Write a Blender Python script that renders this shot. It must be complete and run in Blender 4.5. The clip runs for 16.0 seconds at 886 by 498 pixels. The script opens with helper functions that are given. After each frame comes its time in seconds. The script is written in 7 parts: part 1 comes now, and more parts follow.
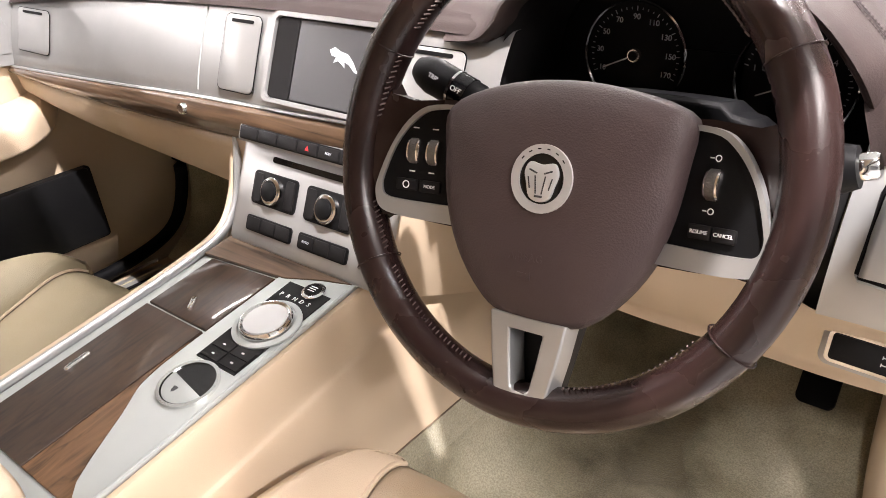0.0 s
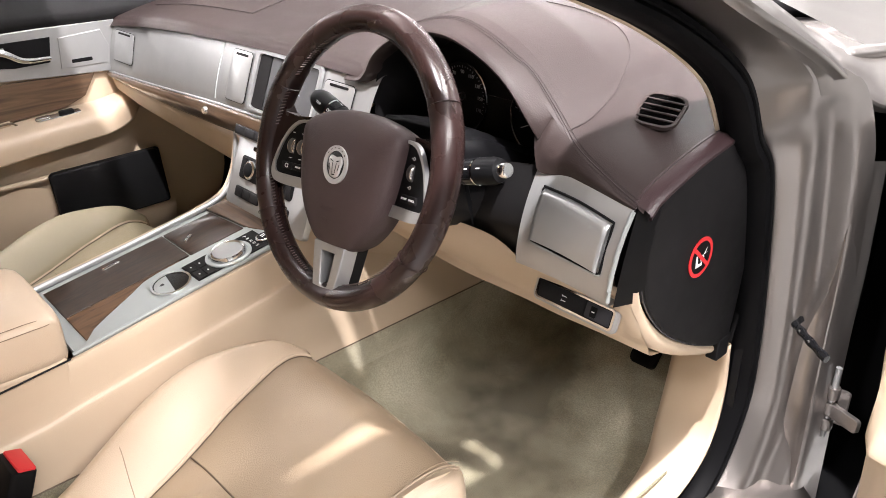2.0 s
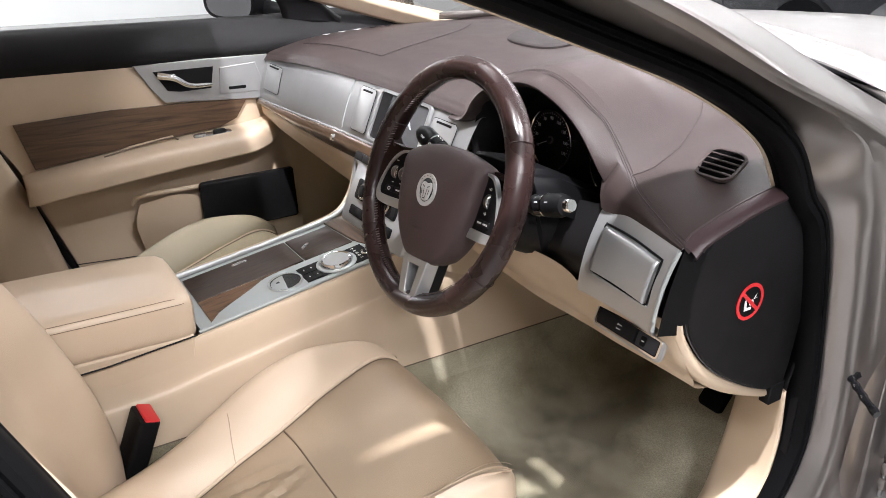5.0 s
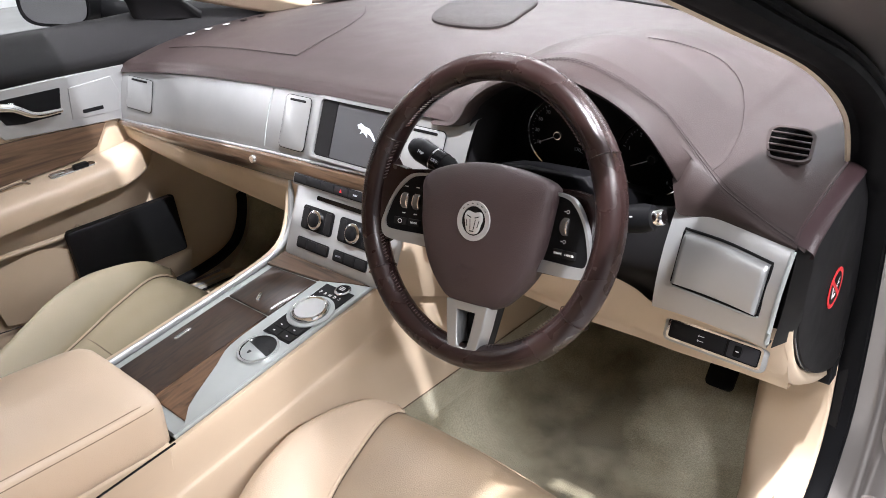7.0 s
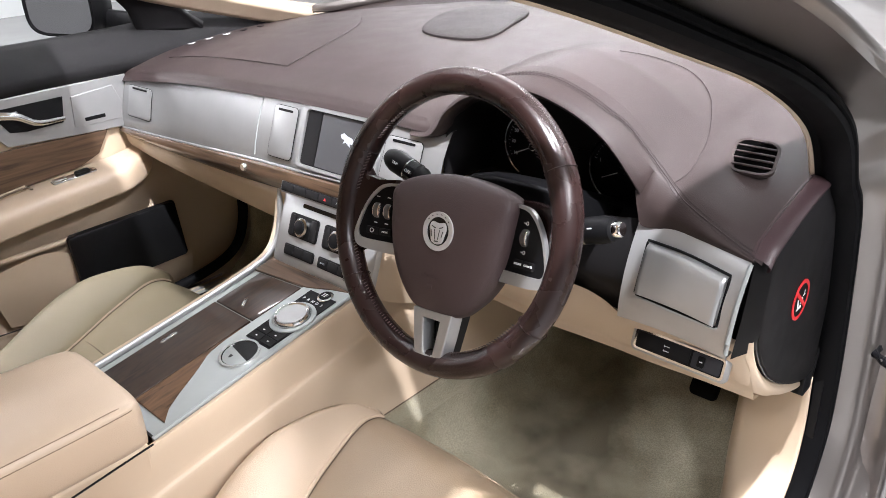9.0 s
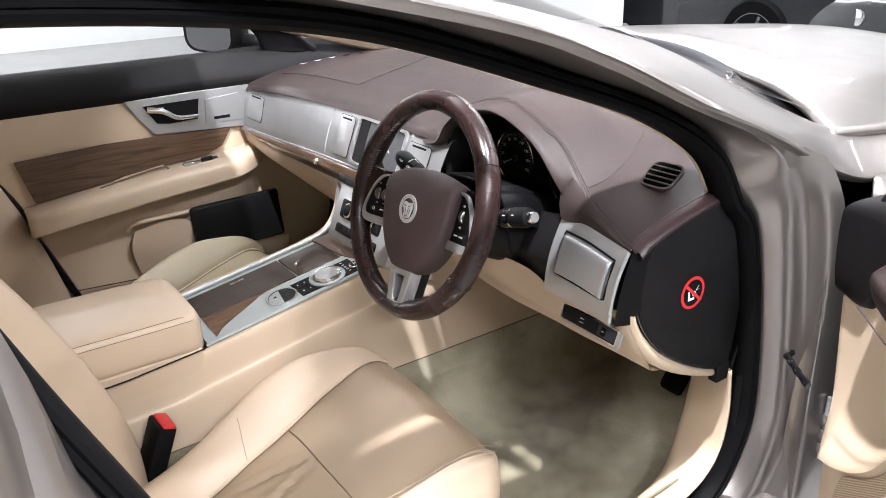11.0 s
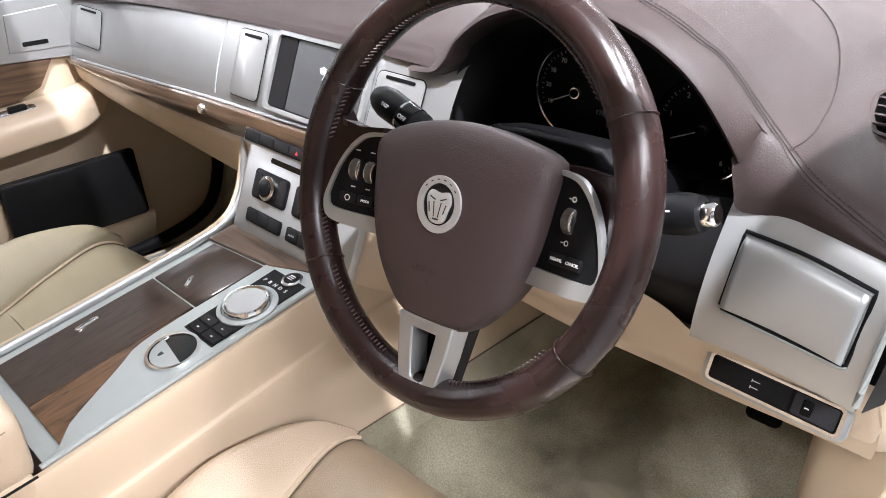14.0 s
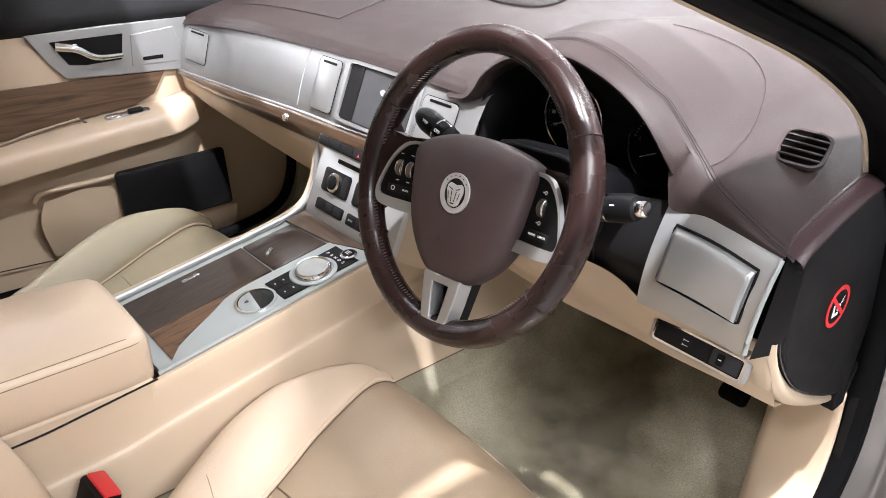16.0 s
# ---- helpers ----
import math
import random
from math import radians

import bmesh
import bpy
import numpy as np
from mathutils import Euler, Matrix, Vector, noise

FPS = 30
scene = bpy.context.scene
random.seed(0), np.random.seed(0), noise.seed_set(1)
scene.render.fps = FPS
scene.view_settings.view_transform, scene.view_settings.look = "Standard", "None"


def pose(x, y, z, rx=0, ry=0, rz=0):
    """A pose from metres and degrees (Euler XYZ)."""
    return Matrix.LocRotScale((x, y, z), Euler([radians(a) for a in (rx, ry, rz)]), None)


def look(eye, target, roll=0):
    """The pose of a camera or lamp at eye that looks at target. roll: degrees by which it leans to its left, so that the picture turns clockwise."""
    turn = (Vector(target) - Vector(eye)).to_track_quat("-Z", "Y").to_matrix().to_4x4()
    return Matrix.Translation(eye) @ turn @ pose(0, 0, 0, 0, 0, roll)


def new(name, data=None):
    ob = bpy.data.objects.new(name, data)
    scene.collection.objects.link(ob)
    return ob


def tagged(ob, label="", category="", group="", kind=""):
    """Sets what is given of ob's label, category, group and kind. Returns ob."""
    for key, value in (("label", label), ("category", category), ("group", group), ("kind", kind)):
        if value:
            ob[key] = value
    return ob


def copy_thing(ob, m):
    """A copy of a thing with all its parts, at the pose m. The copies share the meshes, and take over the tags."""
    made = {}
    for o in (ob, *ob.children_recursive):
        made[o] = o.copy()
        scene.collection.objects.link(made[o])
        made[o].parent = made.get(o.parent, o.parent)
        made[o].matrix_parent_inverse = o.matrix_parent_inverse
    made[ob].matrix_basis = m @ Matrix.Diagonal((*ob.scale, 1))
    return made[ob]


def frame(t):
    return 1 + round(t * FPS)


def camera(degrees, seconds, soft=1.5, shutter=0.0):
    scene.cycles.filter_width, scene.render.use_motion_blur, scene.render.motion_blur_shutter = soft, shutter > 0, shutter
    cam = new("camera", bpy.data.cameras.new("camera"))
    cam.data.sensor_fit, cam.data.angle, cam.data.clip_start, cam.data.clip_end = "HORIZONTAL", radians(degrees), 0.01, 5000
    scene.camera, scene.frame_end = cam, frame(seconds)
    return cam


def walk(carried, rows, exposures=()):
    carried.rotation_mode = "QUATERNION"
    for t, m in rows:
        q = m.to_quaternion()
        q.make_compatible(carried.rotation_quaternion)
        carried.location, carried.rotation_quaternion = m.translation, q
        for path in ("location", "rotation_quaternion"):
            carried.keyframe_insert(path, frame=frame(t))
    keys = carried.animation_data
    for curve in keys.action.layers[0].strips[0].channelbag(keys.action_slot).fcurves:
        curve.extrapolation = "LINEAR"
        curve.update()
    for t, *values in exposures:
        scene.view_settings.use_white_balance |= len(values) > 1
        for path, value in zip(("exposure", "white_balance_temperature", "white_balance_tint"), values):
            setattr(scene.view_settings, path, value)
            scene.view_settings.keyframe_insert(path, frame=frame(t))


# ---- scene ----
from mathutils.bvhtree import BVHTree

cam = camera(59.8, 16.0, soft=0.9)
PATH = [
    (0, (0.638, -0.388, 1.096), (-0.486, 0.988, 0.179), -2.4),
    (0.5, (0.745, -0.411, 1.138), (-0.358, 0.99, 0.232), -1.6),
    (1, (0.843, -0.402, 1.153), (-0.311, 0.951, 0.237), -1.6),
    (1.5, (0.974, -0.417, 1.194), (-0.283, 0.852, 0.294), -1.7),
    (2, (1.106, -0.468, 1.213), (-0.219, 0.739, 0.326), -1.0),
    (2.5, (1.304, -0.546, 1.242), (-0.101, 0.596, 0.391), -0.1),
    (3, (1.411, -0.562, 1.268), (-0.062, 0.513, 0.446), 0.8),
    (3.5, (1.435, -0.503, 1.257), (-0.128, 0.461, 0.465), 0.7),
    (4, (1.438, -0.491, 1.27), (-0.158, 0.434, 0.497), 0.6),
    (4.2, (1.429, -0.508, 1.271), (-0.171, 0.412, 0.5), 0.5),
    (6.3, (0.917, -0.481, 1.193), (-0.43, 0.725, 0.338), -1.6),
    (6.5, (0.908, -0.512, 1.209), (-0.401, 0.73, 0.347), -2.1),
    (7, (0.897, -0.595, 1.251), (-0.311, 0.741, 0.383), -2.6),
    (7.5, (0.901, -0.623, 1.262), (-0.247, 0.766, 0.395), -3.0),
    (8, (0.904, -0.61, 1.263), (-0.227, 0.796, 0.402), -3.0),
    (8.2, (0.907, -0.602, 1.262), (-0.234, 0.796, 0.398), -2.9),
    (10.3, (1.19, -0.521, 1.273), (-0.276, 0.577, 0.471), -3.1),
    (10.5, (1.246, -0.541, 1.283), (-0.239, 0.537, 0.488), -2.9),
    (11, (1.355, -0.577, 1.306), (-0.171, 0.461, 0.534), -1.7),
    (11.5, (1.355, -0.547, 1.304), (-0.2, 0.442, 0.526), -0.8),
    (12, (1.291, -0.465, 1.273), (-0.284, 0.464, 0.463), -0.6),
    (12.5, (1.205, -0.43, 1.246), (-0.359, 0.487, 0.4), -1.1),
    (13, (1.064, -0.472, 1.251), (-0.395, 0.578, 0.375), -1.2),
    (13.5, (0.911, -0.464, 1.231), (-0.429, 0.715, 0.327), -1.2),
    (14, (0.779, -0.373, 1.154), (-0.461, 0.886, 0.217), -0.6),
    (14.5, (0.736, -0.337, 1.131), (-0.456, 0.957, 0.181), 0.3),
    (15, (0.784, -0.39, 1.153), (-0.442, 0.885, 0.221), 0.6),
    (15.5, (0.88, -0.464, 1.198), (-0.411, 0.763, 0.288), 0.6),
    (16, (0.981, -0.509, 1.23), (-0.372, 0.658, 0.332), 0.7),
]
walk(cam, [(t, look(eye, target, roll)) for t, eye, target, roll in PATH],
     [(0, 0.80, 7050, 18), (1, 0.80, 6800, 17), (2, 0.56, 6800, 16), (3, 0.32, 6750, 16), (4, 0.18, 6650, 15), (6.5, 0.52, 6350, 14), (8, 0.44, 6400, 15), (10.5, 0.44, 6400, 14), (12, 0.24, 6400, 14), (13.5, 0.52, 6300, 13), (14.5, 0.66, 6350, 14), (16, 0.56, 6450, 14)])

# ---- light: a white showroom with long ceiling tubes ----
scene.view_settings.exposure = 0.0
world = bpy.data.worlds.new("world")
scene.world = world
world.use_nodes = True
world.node_tree.nodes["Background"].inputs[0].default_value = (0.95, 0.98, 1.0, 1)
world.node_tree.nodes["Background"].inputs[1].default_value = 0.01
# unseen tubes; the one at y -3.3 is extra fill for the centre pillar
TUBES = [(-7.4, -2.0, 7.0, 280.0), (-1.7, -2.0, 7.0, 90.0), (1.33, -3.3, 0.6, 65.0), (1.28, -0.5, 0.08, 265.0), (1.7, 0.95, 0.7, 70.0), (4.0, -0.7, 3.2, 300.0)]
# added out of view to brighten the far wall, bonnet and dash top
CROSS_FILL_TUBES = [(-5.5, 10.2, 90.0), (0.0, 10.2, 45.0), (5.5, 10.2, 45.0), (-2.4, 4.7, 160.0), (2.2, 4.7, 120.0)]
TUBE_Z = 3.7
for tx, ty, span, watts in TUBES:
    lamp = bpy.data.lights.new("ceiling_tube_light", "AREA")
    lamp.shape, lamp.size, lamp.size_y = "RECTANGLE", min(0.12, span), span
    lamp.energy, lamp.color = watts, (0.965, 0.98, 1.0)
    new("ceiling_tube_light", lamp).matrix_world = pose(tx, ty, TUBE_Z - 0.06)
for tx, ty, watts in CROSS_FILL_TUBES:
    lamp = bpy.data.lights.new("ceiling_tube_light", "AREA")
    lamp.shape, lamp.size, lamp.size_y = "RECTANGLE", 4.0, 0.16
    lamp.energy, lamp.color = watts, (0.95, 0.98, 1.0)
    new("ceiling_tube_light", lamp).matrix_world = pose(tx, ty, TUBE_Z - 0.06)

# ---- materials ----
def nodes_of(name):
    m = bpy.data.materials.new(name)
    m.use_nodes = True
    nt = m.node_tree
    return m, nt, nt.nodes["Principled BSDF"]


def mapped(nt, scale=(1, 1, 1), turn=(0, 0, 0)):
    tc, mp = nt.nodes.new("ShaderNodeTexCoord"), nt.nodes.new("ShaderNodeMapping")
    mp.inputs["Scale"].default_value, mp.inputs["Rotation"].default_value = scale, turn
    nt.links.new(tc.outputs["Object"], mp.inputs["Vector"])
    return mp.outputs["Vector"]


def ramp(nt, fac, stops):
    r = nt.nodes.new("ShaderNodeValToRGB")
    while len(r.color_ramp.elements) < len(stops):
        r.color_ramp.elements.new(0.5)
    for e, (p, c) in zip(r.color_ramp.elements, stops):
        e.position, e.color = p, (*c, 1)
    nt.links.new(fac, r.inputs[0])
    return r.outputs[0]


def tex(nt, vec, scale, detail=3.0, kind="ShaderNodeTexNoise", out=0):
    n = nt.nodes.new(kind)
    n.inputs["Scale"].default_value = scale
    if "Detail" in n.inputs:
        n.inputs["Detail"].default_value = detail
    nt.links.new(vec, n.inputs["Vector"])
    return n.outputs[out]


def bump(nt, bsdf, height, strength, dist):
    b = nt.nodes.new("ShaderNodeBump")
    b.inputs["Strength"].default_value, b.inputs["Distance"].default_value = strength, dist
    nt.links.new(height, b.inputs["Height"])
    nt.links.new(b.outputs[0], bsdf.inputs["Normal"])


def shade(c, k):
    return tuple(min(1, v * k) for v in c)


def surface(name, color, rough=0.5, metal=0.0, var=0.12, big=6.0, fine=0.0, fine_scale=400.0, coat=0.0, coat_rough=0.05, spec=0.5, kind="ShaderNodeTexNoise", stretch=(1, 1, 1)):
    m, nt, b = nodes_of(name)
    v = mapped(nt, stretch)
    b.inputs["Base Color"].default_value = (*color, 1)
    if var:
        nt.links.new(ramp(nt, tex(nt, v, big, 5), [(0.3, shade(color, 1 - var)), (0.7, shade(color, 1 + var))]), b.inputs["Base Color"])
        rr = nt.nodes.new("ShaderNodeMapRange")
        rr.inputs["To Min"].default_value, rr.inputs["To Max"].default_value = max(0.02, rough * 0.85), min(1, rough * 1.15)
        nt.links.new(tex(nt, v, big * 3.7, 4), rr.inputs["Value"])
        nt.links.new(rr.outputs[0], b.inputs["Roughness"])
    else:
        b.inputs["Roughness"].default_value = rough
    b.inputs["Metallic"].default_value = metal
    b.inputs["Coat Weight"].default_value, b.inputs["Coat Roughness"].default_value = coat, coat_rough
    b.inputs["Specular IOR Level"].default_value = spec
    if fine:
        bump(nt, b, tex(nt, v, fine_scale, 2, kind), fine, 0.0008)
    return m


def leather(name, color, rough=0.42, grain=0.25, var=0.06, spec=0.5):
    return surface(name, color, rough, 0, var, 6.0, grain, 700.0, spec=spec, kind="ShaderNodeTexVoronoi")


def wood(name, dark, light, coat=1.0, rough=0.35, along="x"):
    m, nt, b = nodes_of(name)
    v = mapped(nt, (2.5, 45, 45) if along == "x" else (45, 2.5, 45))
    wav = nt.nodes.new("ShaderNodeTexNoise")
    wav.inputs["Scale"].default_value, wav.inputs["Detail"].default_value, wav.inputs["Distortion"].default_value = 2.2, 8, 1.2
    nt.links.new(v, wav.inputs["Vector"])
    nt.links.new(ramp(nt, wav.outputs[0], [(0.28, dark), (0.5, shade(light, 0.7)), (0.72, light)]), b.inputs["Base Color"])
    b.inputs["Roughness"].default_value, b.inputs["Coat Weight"].default_value, b.inputs["Coat Roughness"].default_value = rough, coat, 0.05
    b.inputs["Specular IOR Level"].default_value = 0.3
    return m


BEIGE = leather("beige_leather", (0.555, 0.437, 0.322), 0.32)
# passenger seat leather with the cabin's shade mixed into its colour
SHADED_LEATHER = leather("shaded_beige_leather", (0.26, 0.222, 0.146), 0.45, 0.3)
TAN = leather("tan_leather_insert", (0.335, 0.253, 0.172), 0.36, 0.3)
BEIGE_PLASTIC = surface("beige_soft_plastic", (0.545, 0.432, 0.315), 0.5, 0, 0.05, 5, 0.15, 900)
BROWN = leather("dark_brown_leather", (0.032, 0.0225, 0.0215), 0.48, 0.17, spec=0.2)
BROWN_RIM = leather("polished_brown_leather", (0.019, 0.0095, 0.0088), 0.27, 0.05, 0.03, spec=0.38)
BROWN_PAD = leather("grained_brown_vinyl", (0.055, 0.037, 0.037), 0.5, 0.28, spec=0.3)
BLACK = surface("black_plastic", (0.006, 0.006, 0.0065), 0.42, 0, 0.1, 12, 0.1, 800, spec=0.10)
BLACK_SOFT = surface("black_soft_trim", (0.0095, 0.009, 0.0095), 0.55, 0, 0.1, 12, 0.15, 700, spec=0.12)
BLACK_GLOSS = surface("black_gloss_plastic", (0.008, 0.008, 0.009), 0.12, 0, 0.05, 20)
RUBBER = surface("black_rubber", (0.0035, 0.0035, 0.004), 0.55, 0, 0.1, 10, 0.1, 500, spec=0.06)
VOID = surface("unlit_recess_black", (0.0015, 0.0015, 0.0015), 1.0, 0, 0, spec=0.0)
SILVER = surface("satin_silver_trim", (0.41, 0.415, 0.415), 0.37, 0.68, 0.03, 25, 0.05, 1200)
PALE_SILVER = surface("pale_silver_trim", (0.37, 0.40, 0.395), 0.33, 0.25, 0.03, 25)
CHROME = surface("chrome", (0.8, 0.8, 0.8), 0.1, 1.0, 0.0)
PAINT = surface("taupe_metallic_paint", (0.265, 0.24, 0.227), 0.33, 0.85, 0.05, 3, 0.08, 2500, coat=0.5, coat_rough=0.06)
CARPET, kt, kb = nodes_of("stained_shaded_beige_carpet")
kv = mapped(kt)
kmix = kt.nodes.new("ShaderNodeMix")
kmix.data_type, kmix.blend_type = "RGBA", "MULTIPLY"
kmix.inputs["Factor"].default_value = 1.0
# stain blotches, darkened further to carry the footwell's shade
kt.links.new(ramp(kt, tex(kt, kv, 4.2, 7), [(0.36, (0.24, 0.215, 0.17)), (0.50, (0.62, 0.60, 0.55)), (0.66, (1, 1, 1))]), kmix.inputs[6])
kt.links.new(ramp(kt, tex(kt, kv, 420, 2), [(0.3, (0.39, 0.365, 0.275)), (0.7, (0.64, 0.60, 0.455))]), kmix.inputs[7])
kt.links.new(kmix.outputs[2], kb.inputs["Base Color"])
kb.inputs["Roughness"].default_value, kb.inputs["Specular IOR Level"].default_value = 0.95, 0.1
kb.inputs["Sheen Weight"].default_value = 0.3
bump(kt, kb, tex(kt, kv, 650, 2), 0.8, 0.002)
WOOD = wood("dark_gloss_walnut", (0.009, 0.0045, 0.0028), (0.045, 0.024, 0.014), 0.6, along="y")
WOOD_X = wood("gloss_walnut_strip", (0.02, 0.011, 0.007), (0.13, 0.078, 0.047))
WOOD_PALE = wood("satin_oak_veneer", (0.010, 0.0048, 0.0026), (0.15, 0.082, 0.043), 0.1, 0.5, "y")
STITCH = surface("brown_thread", (0.085, 0.06, 0.057), 0.7, 0, 0)
SEAM = surface("leather_seam", (0.12, 0.085, 0.055), 0.7, 0, 0)
MID_SEAM = surface("brown_leather_seam", (0.20, 0.145, 0.095), 0.7, 0, 0)
PALE_SEAM = surface("pale_leather_seam", (0.33, 0.25, 0.175), 0.7, 0, 0)
DARK_THREAD = surface("dark_thread", (0.03, 0.02, 0.02), 0.8, 0, 0)
GREY_SCREEN = surface("dark_grey_screen", (0.055, 0.055, 0.058), 0.2, 0, 0.05, 8)
PALE_PRINT = surface("pale_blue_print", (0.42, 0.45, 0.49), 0.5, 0, 0)
WHITE = surface("white_print", (0.75, 0.75, 0.75), 0.5, 0, 0)
RED = surface("red_plastic", (0.65, 0.03, 0.035), 0.4, 0, 0.05, 20)
WALL_WHITE = surface("white_showroom_wall", (0.82, 0.84, 0.83), 0.7, 0, 0.02, 1.5)
# unseen south wall and the floor are held dark to cut bounced light
WALL_DIMMED = surface("dimmed_showroom_wall", (0.16, 0.16, 0.165), 0.7, 0, 0.03, 1.5)
FLOOR_GREY = surface("grey_showroom_floor", (0.26, 0.26, 0.255), 0.25, 0, 0.06, 1.5)
WIPER_GREY = surface("dark_grey_plastic", (0.032, 0.032, 0.036), 0.55, 0, 0.1, 12, 0.1, 800, spec=0.15)
DARK_PAINT = surface("black_car_paint", (0.012, 0.013, 0.016), 0.2, 0.2, 0.1, 3, coat=1)
GLASS, gt, gb = nodes_of("clear_glass")
gb.inputs["Transmission Weight"].default_value, gb.inputs["Roughness"].default_value, gb.inputs["IOR"].default_value = 1.0, 0.0, 1.02
MIRROR = surface("mirror_glass", (0.9, 0.9, 0.9), 0.02, 1.0, 0)

# ---- mesh helpers ----
def thing(name, at, label, category, group="", kind=""):
    ob = new(name)
    ob.empty_display_size = 0.05
    ob.matrix_basis = Matrix.Translation(at)
    return tagged(ob, label, category, group, kind)


def part(name, bm, material, parent=None, label="", smooth=True, bevel=0.0, thick=0.0):
    bmesh.ops.recalc_face_normals(bm, faces=bm.faces)
    me = bpy.data.meshes.new(name)
    bm.to_mesh(me)
    bm.free()
    if smooth:
        me.shade_smooth()
        me.set_sharp_from_angle(angle=radians(40))
    me.materials.append(material)
    ob = new(name, me)
    if thick:
        mod = ob.modifiers.new("thickness", "SOLIDIFY")
        mod.thickness, mod.offset = thick, 0
    if bevel:
        mod = ob.modifiers.new("edge", "BEVEL")
        mod.width, mod.segments, mod.limit_method, mod.angle_limit = bevel, 2, "ANGLE", radians(40)
    if parent:
        ob.parent = parent
        if parent.type == "EMPTY":
            ob.matrix_parent_inverse = parent.matrix_basis.inverted()
    if label:
        ob["label"] = label
    return ob


def crv(pts, n, closed=False):
    """n points on a smooth curve through pts, evenly in its parameter."""
    p = [Vector(q) for q in pts]
    k, out = len(p), []
    for i in range(n):
        s = i / n * k if closed else i / (n - 1) * (k - 1)
        a = int(s) if closed else min(int(s), k - 2)
        f = s - a
        g = (lambda j: p[j % k]) if closed else (lambda j: p[j] if 0 <= j < k else (2 * p[0] - p[1] if j < 0 else 2 * p[-1] - p[-2]))
        p0, p1, p2, p3 = g(a - 1), g(a), g(a + 1), g(a + 2)
        out.append(0.5 * (2 * p1 + (p2 - p0) * f + (2 * p0 - 5 * p1 + 4 * p2 - p3) * f * f + (3 * p1 - p0 - 3 * p2 + p3) * f ** 3))
    return out


def loft(rows, wrap=False, close=False, caps=False):
    bm = bmesh.new()
    vs = [[bm.verts.new(p) for p in row] for row in rows]
    m, k = len(vs), len(vs[0])
    for i in range(m if close else m - 1):
        for j in range(k if wrap else k - 1):
            a, b = vs[i], vs[(i + 1) % m]
            bm.faces.new((a[j], a[(j + 1) % k], b[(j + 1) % k], b[j]))
    if caps:
        bm.faces.new(vs[0])
        bm.faces.new(vs[-1])
    return bm


def sheet(ctrl, nu, nv):
    """A smooth surface through a small net of control points."""
    rows = [crv(r, nv) for r in ctrl]
    cols = [crv([r[j] for r in rows], nu) for j in range(nv)]
    return loft([[cols[j][i] for j in range(nv)] for i in range(nu)])


def frm(o, x, n):
    """A frame at o with its first axis near x and its third along n."""
    n, x = Vector(n).normalized(), Vector(x)
    x = (x - n * x.dot(n)).normalized()
    m = Matrix.Identity(4)
    m.col[0][:3], m.col[1][:3], m.col[2][:3], m.col[3][:3] = x, n.cross(x), n, o
    return m


def tube(path, r, n=10, closed=False, wide=1.0, up=(0, 0, 1)):
    """A round or, with wide, flattened bar along a path; r is a number or one for each point."""
    path = [Vector(p) for p in path]
    rows, k = [], len(path)
    for i, p in enumerate(path):
        a, b = (path[i - 1], path[(i + 1) % k]) if closed else (path[max(i - 1, 0)], path[min(i + 1, k - 1)])
        t = (b - a).normalized()
        s = t.cross(Vector(up))
        s = s.normalized() if s.length > 1e-4 else t.orthogonal().normalized()
        w, q = s.cross(t), (r[i] if hasattr(r, "__len__") else r)
        rows.append([p + q * (wide * math.cos(2 * math.pi * j / n) * s + math.sin(2 * math.pi * j / n) * w) for j in range(n)])
    return loft(rows, wrap=True, close=closed, caps=not closed)


def rrect(w, h, r, n=5):
    return [(sx * (w / 2 - r) + r * math.cos(a0 + i / n * math.pi / 2), sy * (h / 2 - r) + r * math.sin(a0 + i / n * math.pi / 2))
            for sx, sy, a0 in ((1, 1, 0), (-1, 1, math.pi / 2), (-1, -1, math.pi), (1, -1, 1.5 * math.pi)) for i in range(n + 1)]


def ring(r, n=32, ry=None):
    return [(r * math.cos(2 * math.pi * i / n), (ry or r) * math.sin(2 * math.pi * i / n)) for i in range(n)]


def slab(poly, m, t, soft=0.0, base=0.0):
    """An outline extruded by t along the third axis of frame m, with its upper edge softened."""
    c = Vector((sum(p[0] for p in poly) / len(poly), sum(p[1] for p in poly) / len(poly)))
    def lay(z, inset):
        out = []
        for p in poly:
            d = Vector(p) - c
            q = c + d * max(0.0, 1 - inset / max(d.length, 1e-6))
            out.append(m @ Vector((q.x, q.y, z)))
        return out
    rows = [lay(base, 0), lay(base + t - soft, 0)]
    if soft:
        rows += [lay(base + t - soft * 0.3, soft * 0.3), lay(base + t, soft)]
    bm = loft(rows, wrap=True)
    bm.faces.new([v for v in list(bm.verts)[-len(poly):]])
    bm.faces.new([v for v in list(bm.verts)[:len(poly)]])
    return bm


def frame_ring(outer, inner, m, t, soft=0.0):
    """A frame between two outlines with the same count of points."""
    rows = [[m @ Vector((*p, z)) for p in poly] for poly, z in ((outer, 0), (outer, t), (inner, t), (inner, 0))]
    return loft(rows, wrap=True, close=True)


def lathe(profile, m, n=28):
    rows = [[m @ Vector((r * math.cos(2 * math.pi * j / n), r * math.sin(2 * math.pi * j / n), z)) for j in range(n)] for r, z in profile]
    return loft(rows, wrap=True, caps=True)


def box(lo, hi):
    bm = bmesh.new()
    bmesh.ops.create_cube(bm, size=1)
    for v in bm.verts:
        v.co = Vector([lo[i] if v.co[i] < 0 else hi[i] for i in range(3)])
    return bm


